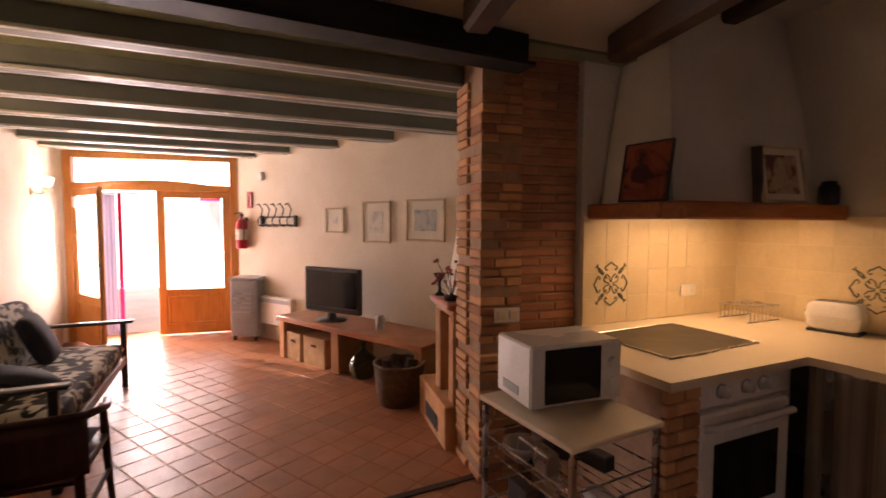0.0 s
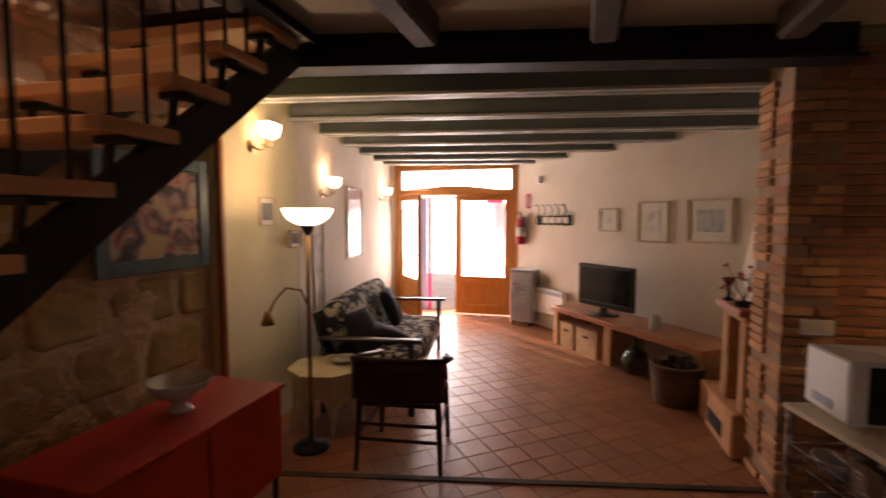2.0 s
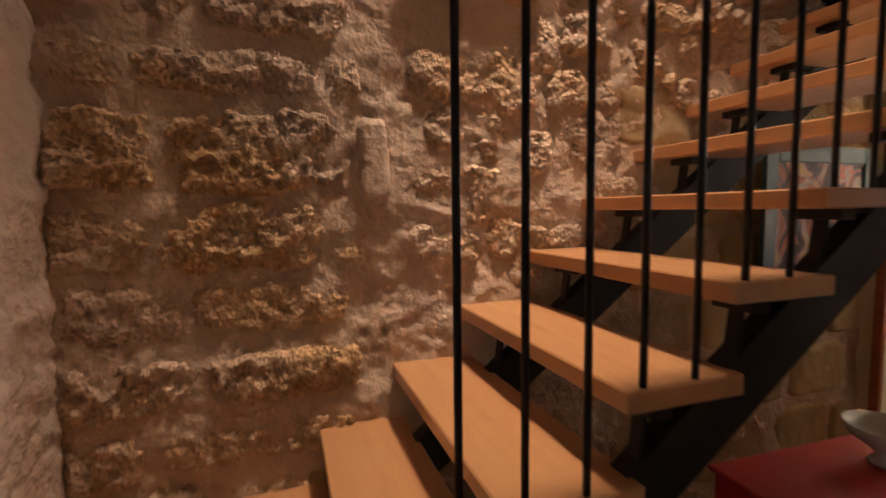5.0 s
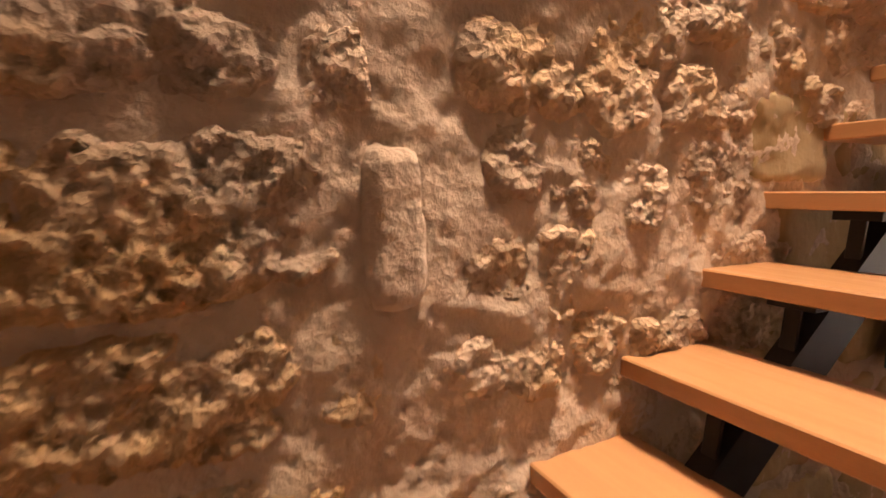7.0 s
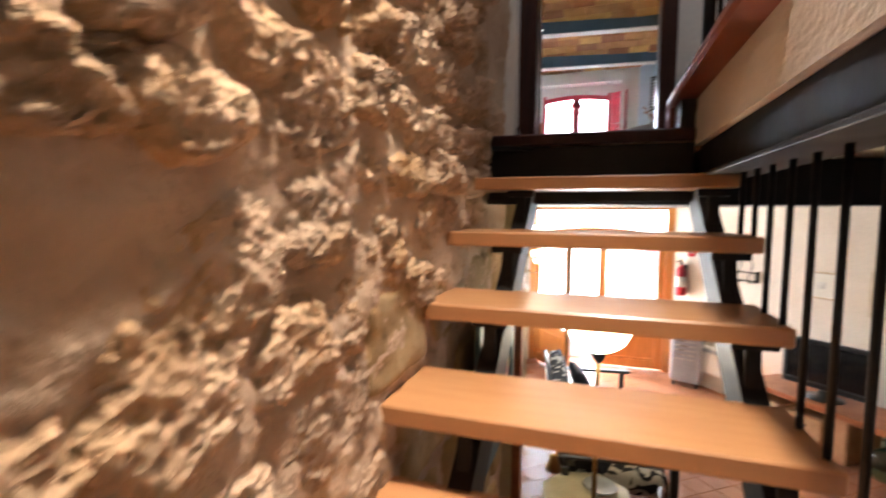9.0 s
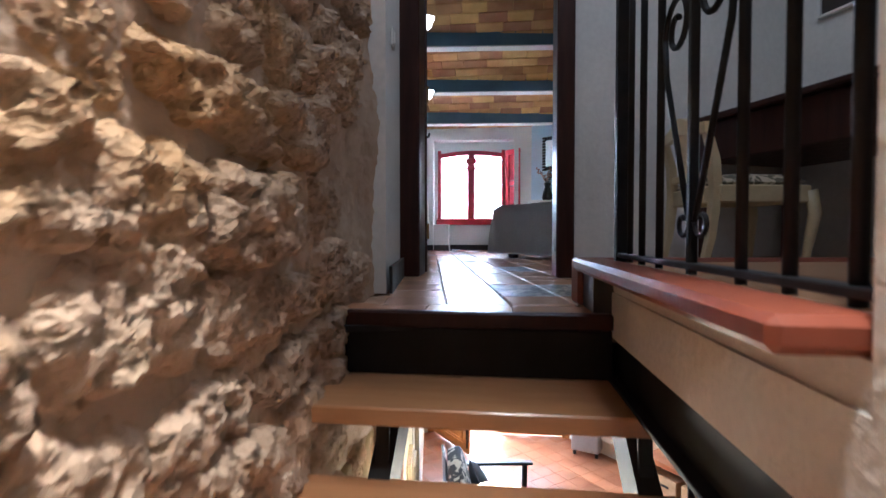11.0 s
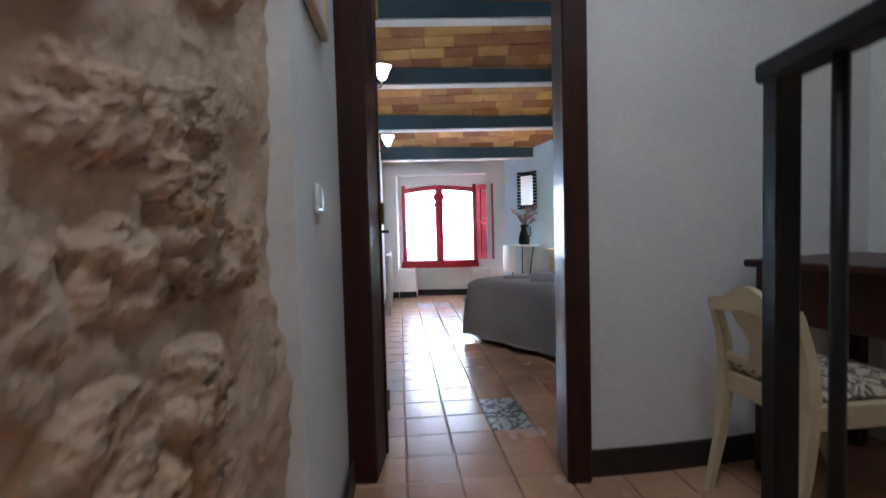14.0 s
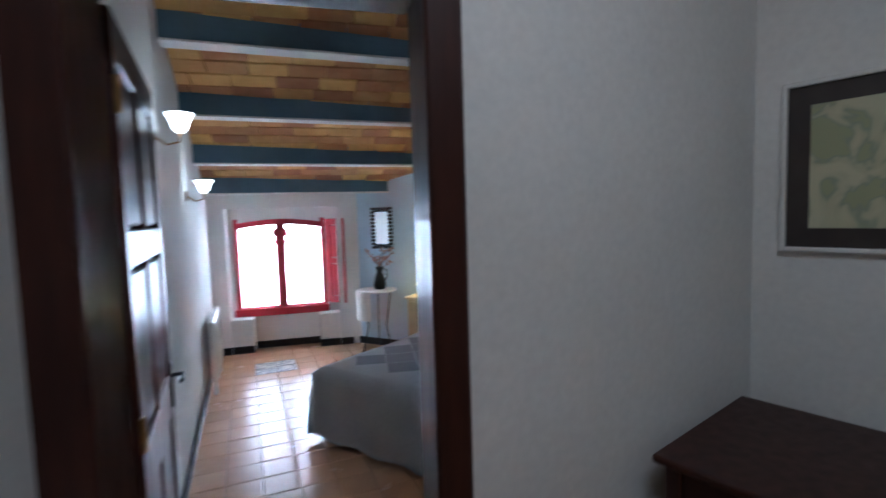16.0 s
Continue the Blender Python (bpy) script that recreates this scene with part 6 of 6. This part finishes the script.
part("cord", G().tube([(0, 0, 0.0), (0, 0, TOP - 5.301)], 0.004, 6), M_IRON, sl)
part("shade", G().lathe([(0.03, 0.02), (0.05, 0.018), (0.14, -0.06), (0.137, -0.065), (0.045, 0.008), (0.0, 0.02)], n=24), M_ENAMEL, sl, smooth=True)

# ---- upstairs ----
# bedroom door and its frame
dz = 2.13
d2 = tagged(thing("door_2", -3.99, 3.44, F, 0, "dark stained bedroom door standing open", "door"), kind="structure")
part("jamb", G().span(0.0, 0.115, -0.02, 0.19, 0, dz + 0.10, 0.008), M_DARKWOOD, d2)
part("jamb", G().span(0.845, 0.937, -0.02, 0.19, 0, dz + 0.10, 0.008), M_DARKWOOD, d2)
part("head", G().span(0.116, 0.844, -0.018, 0.188, dz, dz + 0.098, 0.008), M_DARKWOOD, d2)
lf = part("leaf", G().box(0.03, 0, 1.06, 0.06, 0.04, 2.10, 0, 0.004), M_DARKWOOD, d2)
lf.location, lf.rotation_euler = (0.105, 0.20, 0), (0, 0, radians(101))
for g in (G().box(0.79, 0, 1.06, 0.10, 0.04, 2.10, 0, 0.004), G().box(0.40, 0, 0.13, 0.68, 0.04, 0.22, 0, 0.004), G().box(0.40, 0, 0.90, 0.68, 0.04, 0.16, 0, 0.004), G().box(0.40, 0, 1.52, 0.68, 0.04, 0.10, 0, 0.004), G().box(0.40, 0, 2.05, 0.68, 0.04, 0.12, 0, 0.004),
          G().box(0.40, 0, 1.06, 0.07, 0.04, 2.10, 0, 0.004)):
    part("rail", g, M_DARKWOOD, lf)
for cx in (0.21, 0.585):
    for cz, h in ((0.53, 0.56), (1.225, 0.46), (1.78, 0.40)):
        part("panel", G().box(cx, 0, cz, 0.30, 0.026, h, 0, 0.012), M_DARKWOOD, lf)
part("handle", G().tube([(0.79, -0.02, 0.97), (0.79, -0.065, 0.97), (0.69, -0.065, 0.97)], 0.009, 8).box(0.79, -0.024, 0.93, 0.035, 0.006, 0.18, 0, 0.002), M_IRON, lf)
for hz in (0.25, 1.05, 1.90):
    part("hinge", G().tube([(-0.004, -0.024, hz - 0.045), (-0.004, -0.024, hz + 0.045)], 0.008, 8), M_BRASS, lf, "brass hinge")
# window
w1 = tagged(thing("window_1", WX0, WY, WZ0, 0, "red painted bedroom window with an arched head and an open shutter", "window"), kind="structure")
ww, wh = WX1 - WX0, WZ1 - WZ0
for x0, x1, z0, z1 in ((0, 0.055, 0, wh), (ww - 0.055, ww, 0, wh), (0.055, ww - 0.055, 0, 0.09)):
    part("frame_bar", G().span(x0, x1, 0.01, 0.08, z0, z1, 0.005), M_RED, w1)
ga = G()
for k in range(14):
    x0, x1 = 0.055 + (ww - 0.11) * k / 14, 0.055 + (ww - 0.11) * (k + 1) / 14
    h0, h1 = 0.045 * math.sin(math.pi * k / 14), 0.045 * math.sin(math.pi * (k + 1) / 14)
    b0, b1 = wh - 0.12 + h0, wh - 0.12 + h1
    t0, t1 = wh - 0.05 + h0, wh - 0.05 + h1
    ga.add([(x0, 0.005, b0), (x1, 0.005, b1), (x1, 0.005, t1), (x0, 0.005, t0), (x0, 0.08, b0), (x1, 0.08, b1), (x1, 0.08, t1), (x0, 0.08, t0)],
           [(0, 1, 2, 3), (7, 6, 5, 4), (0, 4, 5, 1), (3, 2, 6, 7)])
part("head_bar", ga, M_RED, w1)
gq = G()
for k in range(14):
    x0, x1 = 0.055 + (ww - 0.11) * k / 14, 0.055 + (ww - 0.11) * (k + 1) / 14
    h0, h1 = 0.045 * math.sin(math.pi * k / 14), 0.045 * math.sin(math.pi * (k + 1) / 14)
    gq.add([(x0, 0.02, wh - 0.051 + h0), (x1, 0.02, wh - 0.051 + h1), (x1, 0.02, wh + 0.001), (x0, 0.02, wh + 0.001)], [(0, 1, 2, 3)])
part("spandrel", gq, M_WHITE, w1, "white plaster above the arch", False, 0.02)
part("mullion", G().span(ww / 2 - 0.055, ww / 2 + 0.055, 0.0, 0.085, 0.09, wh - 0.07, 0.006), M_RED, w1)
part("mullion_capital", G().span(ww / 2 - 0.075, ww / 2 + 0.075, -0.012, 0.06, wh - 0.32, wh - 0.26, 0.012).span(ww / 2 - 0.085, ww / 2 + 0.085, -0.015, 0.06, wh - 0.22, wh - 0.13, 0.014), M_RED, w1)
part("sill", G().span(-0.02, ww + 0.02, -0.04, 0.009, -0.02, 0.075, 0.008), M_RED, w1)
for x0, x1 in ((0.055, ww / 2 - 0.055), (ww / 2 + 0.055, ww - 0.055)):
    pn = part("pane", G().span(x0, x1, 0.045, 0.050, 0.09, wh - 0.07), M_GLASS, w1)
    pn.visible_shadow = False
    part("net_curtain", G().sheet(lambda u, v, x0=x0, x1=x1: (x0 + u * (x1 - x0), 0.095 + 0.006 * math.sin(u * 40), 0.10 + v * (wh - 0.25)), 24, 2), M_CURTAIN, w1, "thin white blind")
for s, hx, ang in ((1, ww + 0.01, -38),):
    sh = part("shutter", G().box(s * 0.035, 0, 0.57, 0.07, 0.03, 1.06, 0, 0.004), M_RED, w1, "open red panelled shutter")
    sh.location, sh.rotation_euler = (hx, -0.03, 0.06), (0, 0, radians(ang if s > 0 else 86))
    for g in (G().box(s * 0.245, 0, 0.57, 0.07, 0.03, 1.06, 0, 0.004), G().box(s * 0.14, 0, 0.08, 0.14, 0.03, 0.08, 0, 0.004), G().box(s * 0.14, 0, 0.57, 0.14, 0.03, 0.07, 0, 0.004), G().box(s * 0.14, 0, 1.06, 0.14, 0.03, 0.08, 0, 0.004)):
        part("shutter_rail", g, M_RED, sh)
    for cz in (0.325, 0.815):
        part("shutter_panel", G().box(s * 0.14, 0, cz, 0.135, 0.018, 0.40, 0, 0.008), M_RED, sh)
# bed
BW = math.degrees(math.atan2(-0.66, 0.75))
bed = thing("bed", -2.104, 5.729, F, BW - 8.5, "double bed under a grey quilt hanging to the floor", "bed")
def bed_cloth(u, v):
    a, b = (u * 2 - 1) * 1.44, (v * 2 - 1) * 1.60
    hx, hy = 0.88, 1.02
    px, py = max(-hx, min(hx, a)), max(-hy, min(hy, b))
    drop = max(abs(a) - hx, abs(b) - hy, 0.0)
    fold = 0.016 * math.sin((a if abs(b) > hy else b) * 16) * min(1.0, drop * 3)
    ox = (0.035 + fold + 0.05 * drop) * (1 if a > 0 else -1) if abs(a) > hx else 0
    oy = (0.035 + fold + 0.05 * drop) * (1 if b > 0 else -1) if abs(b) > hy else 0
    z = 0.53 - min(drop, 0.47) + 0.012 * noise.noise(Vector((a * 2, b * 2, 1)))
    if drop > 0:
        z -= 0.012
    return (px + ox, py + oy, max(z, 0.05))
part("quilt", G().sheet(bed_cloth, 64, 70), M_BEDDING, bed, "grey quilt with darker zigzag patches", True)
part("mattress", G().box(0, 0, 0.36, 1.70, 1.98, 0.28, 0, 0.05), M_WHITE, bed)
for sx in (-0.78, 0.78):
    for sy in (-0.9, 0.9):
        part("leg", G().box(sx, sy, 0.11, 0.07, 0.07, 0.22, 0, 0.004), M_DARKWOOD, bed)
for k in range(9):
    for j in range(9):
        if (k + j) % 2 == 0:
            cx, cy = -0.66 + 0.155 * k, -0.72 + 0.155 * j

            def diamond(u, v, cx=cx, cy=cy):
                a, b = cx + (u - v) * 0.15, cy + (u + v - 1) * 0.15
                return (a, b, 0.5335 + 0.012 * noise.noise(Vector((a * 2, b * 2, 1))))
            part("quilt_patch", G().sheet(diamond, 4, 4), M_BEDPATCH, bed, "dark diamond patch", True)
# table, vase, mirror, bedside lamp
nt_ = thing("corner_table", -2.78, 7.88, F, BW, "small white table with curved iron legs in the corner", "table")
part("tabletop", G().lathe([(0, 0.715), (0.23, 0.715), (0.235, 0.73), (0, 0.735)], n=26), M_WHITE, nt_)
for k in range(3):
    a = 2.1 * k
    part("leg", G().tube([(0.20 * math.cos(a), 0.20 * math.sin(a), 0), (0.12 * math.cos(a), 0.12 * math.sin(a), 0.3), (0.19 * math.cos(a), 0.19 * math.sin(a), 0.715)], 0.008, 7), M_IRON, nt_, smooth=True)
part("cloth", G().sheet(lambda u, v: (0.238 * math.cos(u * 2.4 + 2.6), 0.238 * math.sin(u * 2.4 + 2.6), 0.735 - v * 0.34), 16, 3), M_WHITE, nt_, "white cloth edge")
vs = thing("flower_jug", -2.74, 7.88, F + 0.7355, 30, "dark metal jug of dried flowers on the corner table", "vase")
part("jug_body", G().lathe([(0, 0), (0.06, 0), (0.075, 0.05), (0.06, 0.13), (0.035, 0.20), (0.05, 0.26), (0.046, 0.262), (0.03, 0.20), (0, 0.19)], n=20), M_IRON, vs, smooth=True)
part("jug_handle", G().tube([(0.045, 0, 0.24), (0.11, 0, 0.22), (0.11, 0, 0.12), (0.065, 0, 0.08)], 0.008, 7), M_IRON, vs, smooth=True)
rk = random.Random(4)
for k in range(22):
    a, l = rk.uniform(0, 6.28), rk.uniform(0.05, 0.20)
    tip = (l * math.cos(a), l * math.sin(a), rk.uniform(0.30, 0.48))
    part("stem", G().tube([(0, 0, 0.22), (tip[0] * 0.4, tip[1] * 0.4, tip[2] - 0.06), tip], 0.0025, 5), M_OLDBEAM, vs)
    gf = G()
    for q in range(5):
        gf.lathe([(0, -0.012), (0.013, -0.004), (0.011, 0.006), (0, 0.012)], tip[0] + rk.uniform(-0.025, 0.025), tip[1] + rk.uniform(-0.025, 0.025), tip[2] + rk.uniform(-0.02, 0.02), 6)
    part("flower", gf, M_LEAFDRY, vs)
mi = thing("wall_mirror", -2.665, 8.04, F + 1.45, BW, "small mirror in a dark beaded frame on the blue wall", "mirror")
part("mirror_plate", G().box(0, -0.012, 0, 0.19, 0.006, 0.38), M_MIRROR, mi)
for k in range(12):
    z = -0.235 + 0.47 * k / 11
    part("bead", G().box(-0.125, -0.014, z, 0.055, 0.028, 0.030, 0, 0.007), M_FRAMEDARK, mi)
    part("bead", G().box(0.125, -0.014, z, 0.055, 0.028, 0.030, 0, 0.007), M_FRAMEDARK, mi)
for k in range(5):
    x = -0.088 + 0.176 * k / 4
    part("bead", G().box(x, -0.014, 0.222, 0.030, 0.028, 0.055, 0, 0.007), M_FRAMEDARK, mi)
    part("bead", G().box(x, -0.014, -0.222, 0.030, 0.028, 0.055, 0, 0.007), M_FRAMEDARK, mi)
bs = thing("bedside_cabinet", -2.22, 7.42, F, BW, "cream painted bedside cabinet", "cabinet")
part("body", G().box(0, 0, 0.36, 0.44, 0.34, 0.62, 0, 0.006), M_CREAMCHAIR, bs)
part("top", G().box(0, 0, 0.683, 0.48, 0.38, 0.024, 0, 0.006), M_CREAMCHAIR, bs)
part("drawer", G().box(0, -0.176, 0.56, 0.38, 0.014, 0.16, 0, 0.006), M_CREAMCHAIR, bs)
for sx in (-0.2, 0.2):
    for sy in (-0.15, 0.15):
        part("leg", G().box(sx, sy, 0.025, 0.03, 0.03, 0.05), M_CREAMCHAIR, bs)
tl = thing("table_lamp", -2.28, 7.42, F + 0.6955, 0, "lit bedside lamp with a yellow cloth shade", "lamp")
part("base", G().lathe([(0, 0), (0.06, 0), (0.05, 0.02), (0.02, 0.05), (0.03, 0.09), (0.01, 0.13), (0, 0.13)], n=18), M_CERAMIC, tl, smooth=True)
part("shade", G().lathe([(0.115, 0.12), (0.07, 0.32), (0.067, 0.32), (0.112, 0.12)], n=24), M_LITSHADE, tl, "lit yellow shade", True)
# bedroom wall lamps and radiator on the left wall
for yy, zz in ((5.05, 4.66), (6.35, 4.42)):
    t = thing("wall_lamp", left_x(yy) - 0.048, yy, zz, LT, "wall lamp with a frilled white glass shade on a brown arm", "lamp", "bedroom wall lamps")
    t.scale = (0.8, 0.8, 0.8)
    part("back_plate", G().lathe([(0, 0), (0.05, 0), (0.045, 0.012), (0, 0.02)], n=16), M_BRASS, t).matrix_basis = pose(0, 0, 0, 90)
    part("arm", G().tube([(0, -0.01, 0), (0, -0.08, -0.05), (0, -0.15, -0.03), (0, -0.16, 0.03)], 0.007, 7), M_BRASS, t, smooth=True)
    part("shade", G().lathe([(0.02, 0), (0.045, 0.03), (0.06, 0.08), (0.085, 0.12), (0.08, 0.12), (0.05, 0.08), (0.035, 0.03), (0.0, 0.01)], 0, -0.16, 0.03, 24, 0.05), M_LITWHITE, t, "lit frilled glass shade", True)
ra = thing("radiator", left_x(7.3) - 0.04, 7.3, F, LT, "white panel radiator under the wall lamps", "radiator")
part("panel", G().box(0, -0.07, 0.42, 0.9, 0.05, 0.55, 0, 0.01), M_ENAMEL, ra)
for k in range(12):
    part("rib", G().box(-0.41 + 0.075 * k, -0.10, 0.42, 0.03, 0.014, 0.50, 0, 0.005), M_ENAMEL, ra)
for s in (-0.35, 0.35):
    part("foot", G().box(s, -0.07, 0.08, 0.02, 0.03, 0.16), M_ENAMEL, ra)
# landing: desk, chair, pictures, switch
DT = math.degrees(math.atan2(-0.917, 0.40))
dk = thing("writing_desk", -1.92, 3.195, F, DT, "dark reddish wooden writing desk in the landing corner", "desk")
part("desktop", G().box(0, 0, 0.818, 1.02, 0.70, 0.028, 0, 0.006), M_DARKWOOD, dk)
part("apron", G().box(0, 0.01, 0.703, 0.95, 0.62, 0.202, 0, 0.006), M_DARKWOOD, dk)
for sx in (-0.462, 0.462):
    for sy in (-0.29, 0.29):
        part("leg", G().box(sx, sy, 0.401, 0.05, 0.05, 0.802, 0, 0.006), M_DARKWOOD, dk)
ac = thing("painted_chair", -2.34, 3.262, F, -81, "cream painted chair with a vase-shaped splat and a floral seat", "chair")
for sx in (-0.175, 0.175):
    gl_ = G()
    for (y0, z0, w0), (y1, z1, w1) in zip(((-0.275, 0.0, 0.024), (-0.225, 0.22, 0.032), (-0.205, 0.42, 0.040), (-0.215, 0.56, 0.036)), ((-0.225, 0.22, 0.032), (-0.205, 0.42, 0.040), (-0.215, 0.56, 0.036), (-0.255, 0.705, 0.030))):
        gl_.add([(sx + u * w0 / 2, y0 + v * w0 / 2, z0) for u, v in ((-1, -1), (1, -1), (1, 1), (-1, 1))] + [(sx + u * w1 / 2, y1 + v * w1 / 2, z1) for u, v in ((-1, -1), (1, -1), (1, 1), (-1, 1))],
                [(0, 3, 2, 1), (4, 5, 6, 7), (0, 1, 5, 4), (1, 2, 6, 5), (2, 3, 7, 6), (3, 0, 4, 7)])
    part("back_leg", gl_, M_CREAMCHAIR, ac)
    part("front_leg", G().tube([(sx * 1.05, 0.245, 0), (sx * 1.02, 0.20, 0.12), (sx * 1.12, 0.225, 0.32), (sx * 1.08, 0.21, 0.42)], [0.014, 0.016, 0.026, 0.027], 8), M_CREAMCHAIR, ac, smooth=True)


def crest(u, v):
    hump = 0.055 * math.exp(-((u - 0.5) / 0.22) ** 2)
    return (-0.185 + 0.37 * u, -0.252 - 0.014 * math.sin(math.pi * u), 0.668 + 0.4 * hump + v * (0.046 + 0.6 * hump))


part("top_rail", G().sheet(crest, 20, 3), M_CREAMCHAIR, ac, "", False, 0.026)


def splat(u, v):
    w = 0.052 - 0.026 * math.sin(math.pi * min(1.0, v / 0.75)) + 0.036 * max(0.0, v - 0.5) * 2
    return ((u * 2 - 1) * w, -0.214 - 0.040 * v, 0.50 + 0.19 * v)


part("splat", G().sheet(splat, 8, 18), M_CREAMCHAIR, ac, "vase-shaped back splat", False, 0.016)
part("lower_rail", G().box(0, -0.210, 0.497, 0.33, 0.022, 0.034, 0, 0.005), M_CREAMCHAIR, ac)
for g in (G().box(0, 0.20, 0.405, 0.38, 0.03, 0.075, 0, 0.005), G().box(0, -0.20, 0.405, 0.38, 0.03, 0.075, 0, 0.005), G().box(-0.185, 0, 0.405, 0.03, 0.40, 0.075, 0, 0.005), G().box(0.185, 0, 0.405, 0.03, 0.40, 0.075, 0, 0.005)):
    part("seat_rail", g, M_CREAMCHAIR, ac)
part("seat_pad", pillow_shape(G(), 0, 0, 0.455, 0.39, 0.42, 0.085, n=12, p=5), M_CUSHIONPRINT, ac, "floral seat pad", True)
pw = Vector((-1.72, 3.81)) + Vector((0.40, -0.917)) * 0.45
framed("picture", (pw.x - 0.003, pw.y - 0.001, F + 1.72), DT, 0.75, 0.62, M_WHITE, M_VILLAGE, "white-framed village print with a dark mount", 0.070, 0.018, mount_m=M_FRAMEDARK, mount_label="dark mount")
framed("picture", (left_x(2.93) - 0.047, 2.93, F + 1.86), LT, 0.30, 0.62, M_FRAMEPALE, M_SKETCH, "narrow pale-framed picture by the bedroom door", 0.02, 0.022)
s2 = thing("light_switch", left_x(2.90) - 0.048, 2.90, F + 1.07, LT, "white light switch beside the bedroom door", "switch")
part("switch_plate", G().box(0, -0.006, 0, 0.075, 0.012, 0.075, 0, 0.004), M_ENAMEL, s2)
part("rocker", G().box(0, -0.015, 0, 0.035, 0.008, 0.05, 0, 0.003), M_ENAMEL, s2)

# ---- floor tiles, last: pieces of the two floors ----
def tile_mesh(name, w, d, h, material):
    g = G()
    b = 0.004
    g.add([(-w / 2, -d / 2, -h), (w / 2, -d / 2, -h), (w / 2, d / 2, -h), (-w / 2, d / 2, -h), (-w / 2, -d / 2, -b), (w / 2, -d / 2, -b), (w / 2, d / 2, -b), (-w / 2, d / 2, -b),
           (-w / 2 + b, -d / 2 + b, 0), (w / 2 - b, -d / 2 + b, 0), (w / 2 - b, d / 2 - b, 0), (-w / 2 + b, d / 2 - b, 0)],
          [(0, 1, 5, 4), (1, 2, 6, 5), (2, 3, 7, 6), (3, 0, 4, 7), (4, 5, 9, 8), (5, 6, 10, 9), (6, 7, 11, 10), (7, 4, 8, 11), (8, 9, 10, 11)])
    return g


def inside_ground(x, y):
    return -0.72 < y < 7.55 and x > max(left_x(y) if y > 2.68 else -3.85, -4.6) + 0.02 and x < (right_x(y) - 0.02 if y > 3.7 else (-0.62 if y > 3.1 else 1.62))


rk = random.Random(17)
S = 0.20
tm = tile_mesh("floor_tile", S - 0.005, S - 0.005, 0.0078, M_TERRA).mesh("floor_tile", M_TERRA)
rest = G()
count = 0
ang = radians(45 - 7.9)
for i in range(-45, 45):
    for j in range(-45, 45):
        u, v = i * S, j * S
        x, y = -2.6 + u * math.cos(ang) - v * math.sin(ang), 3.6 + u * math.sin(ang) + v * math.cos(ang)
        if not inside_ground(x, y):
            continue
        dz = rk.uniform(-0.0006, 0.0006)
        if 2.3 < y < 5.6 and -3.3 < x < -0.6 and count < 300:
            ob = new("floor_tile", tm)
            ob.parent = ground_slab
            ob.matrix_basis = pose(x, y, dz, rk.uniform(-0.14, 0.14), rk.uniform(-0.14, 0.14), math.degrees(ang))
            count += 1
        else:
            rest.box(x, y, -0.004 + dz, S - 0.005, S - 0.005, 0.0078, math.degrees(ang))
tagged(part("floor_tiles_rest", rest, M_TERRA, ground_slab), kind="stuff")
up_slab = bpy.data.objects["floor_upstairs"]
S2 = 0.21
tm2 = tile_mesh("floor_tile", S2 - 0.004, S2 - 0.004, 0.0088, M_TILEUP).mesh("floor_tile", M_TILEUP)
tm3 = tile_mesh("patterned_tile", S2 - 0.004, S2 - 0.004, 0.0088, M_HYDRAULIC).mesh("patterned_tile", M_HYDRAULIC)
rest = G()
count = 0
ang = 8.0
ca_, sa_ = math.cos(radians(ang)), math.sin(radians(ang))
for j in range(-2, 32):
    for i in range(-10, 22):
        u, v = i * S2, j * S2
        x, y = -3.434 + (u + S2 / 2) * ca_ - (v + S2 / 2) * sa_, 2.62 + (u + S2 / 2) * sa_ + (v + S2 / 2) * ca_
        if not (2.40 < y < 8.45 and left_x(y) - 0.04 < x < 0.3) or (y > 5.7 and x > -3.03 - (y - 8.38) * 1.14):
            continue
        pat = (i in (0, 1) and j in (0, 1)) or (i == 1 and j in (6, 7)) or (i in (0, 1) and j in (23, 24))
        if pat or (count < 300 and x < -2.4):
            ob = new("patterned_tile" if pat else "floor_tile", tm3 if pat else tm2)
            ob.parent = up_slab
            ob.matrix_basis = pose(x, y, F + rk.uniform(-0.0008, 0.0008), rk.uniform(-0.12, 0.12), rk.uniform(-0.12, 0.12), ang)
            count += 1
        else:
            rest.box(x, y, F - 0.0045, S2 - 0.004, S2 - 0.004, 0.0088, ang)
for k in range(9):
    rest.box(-3.80 + 0.29 * 0.9 * k, 2.335, F - 0.0045, 0.255, 0.13, 0.0086, 0) if -3.80 + 0.261 * k < -3.2 else None
tagged(part("floor_tiles_rest", rest, M_TILEUP, up_slab), kind="stuff")
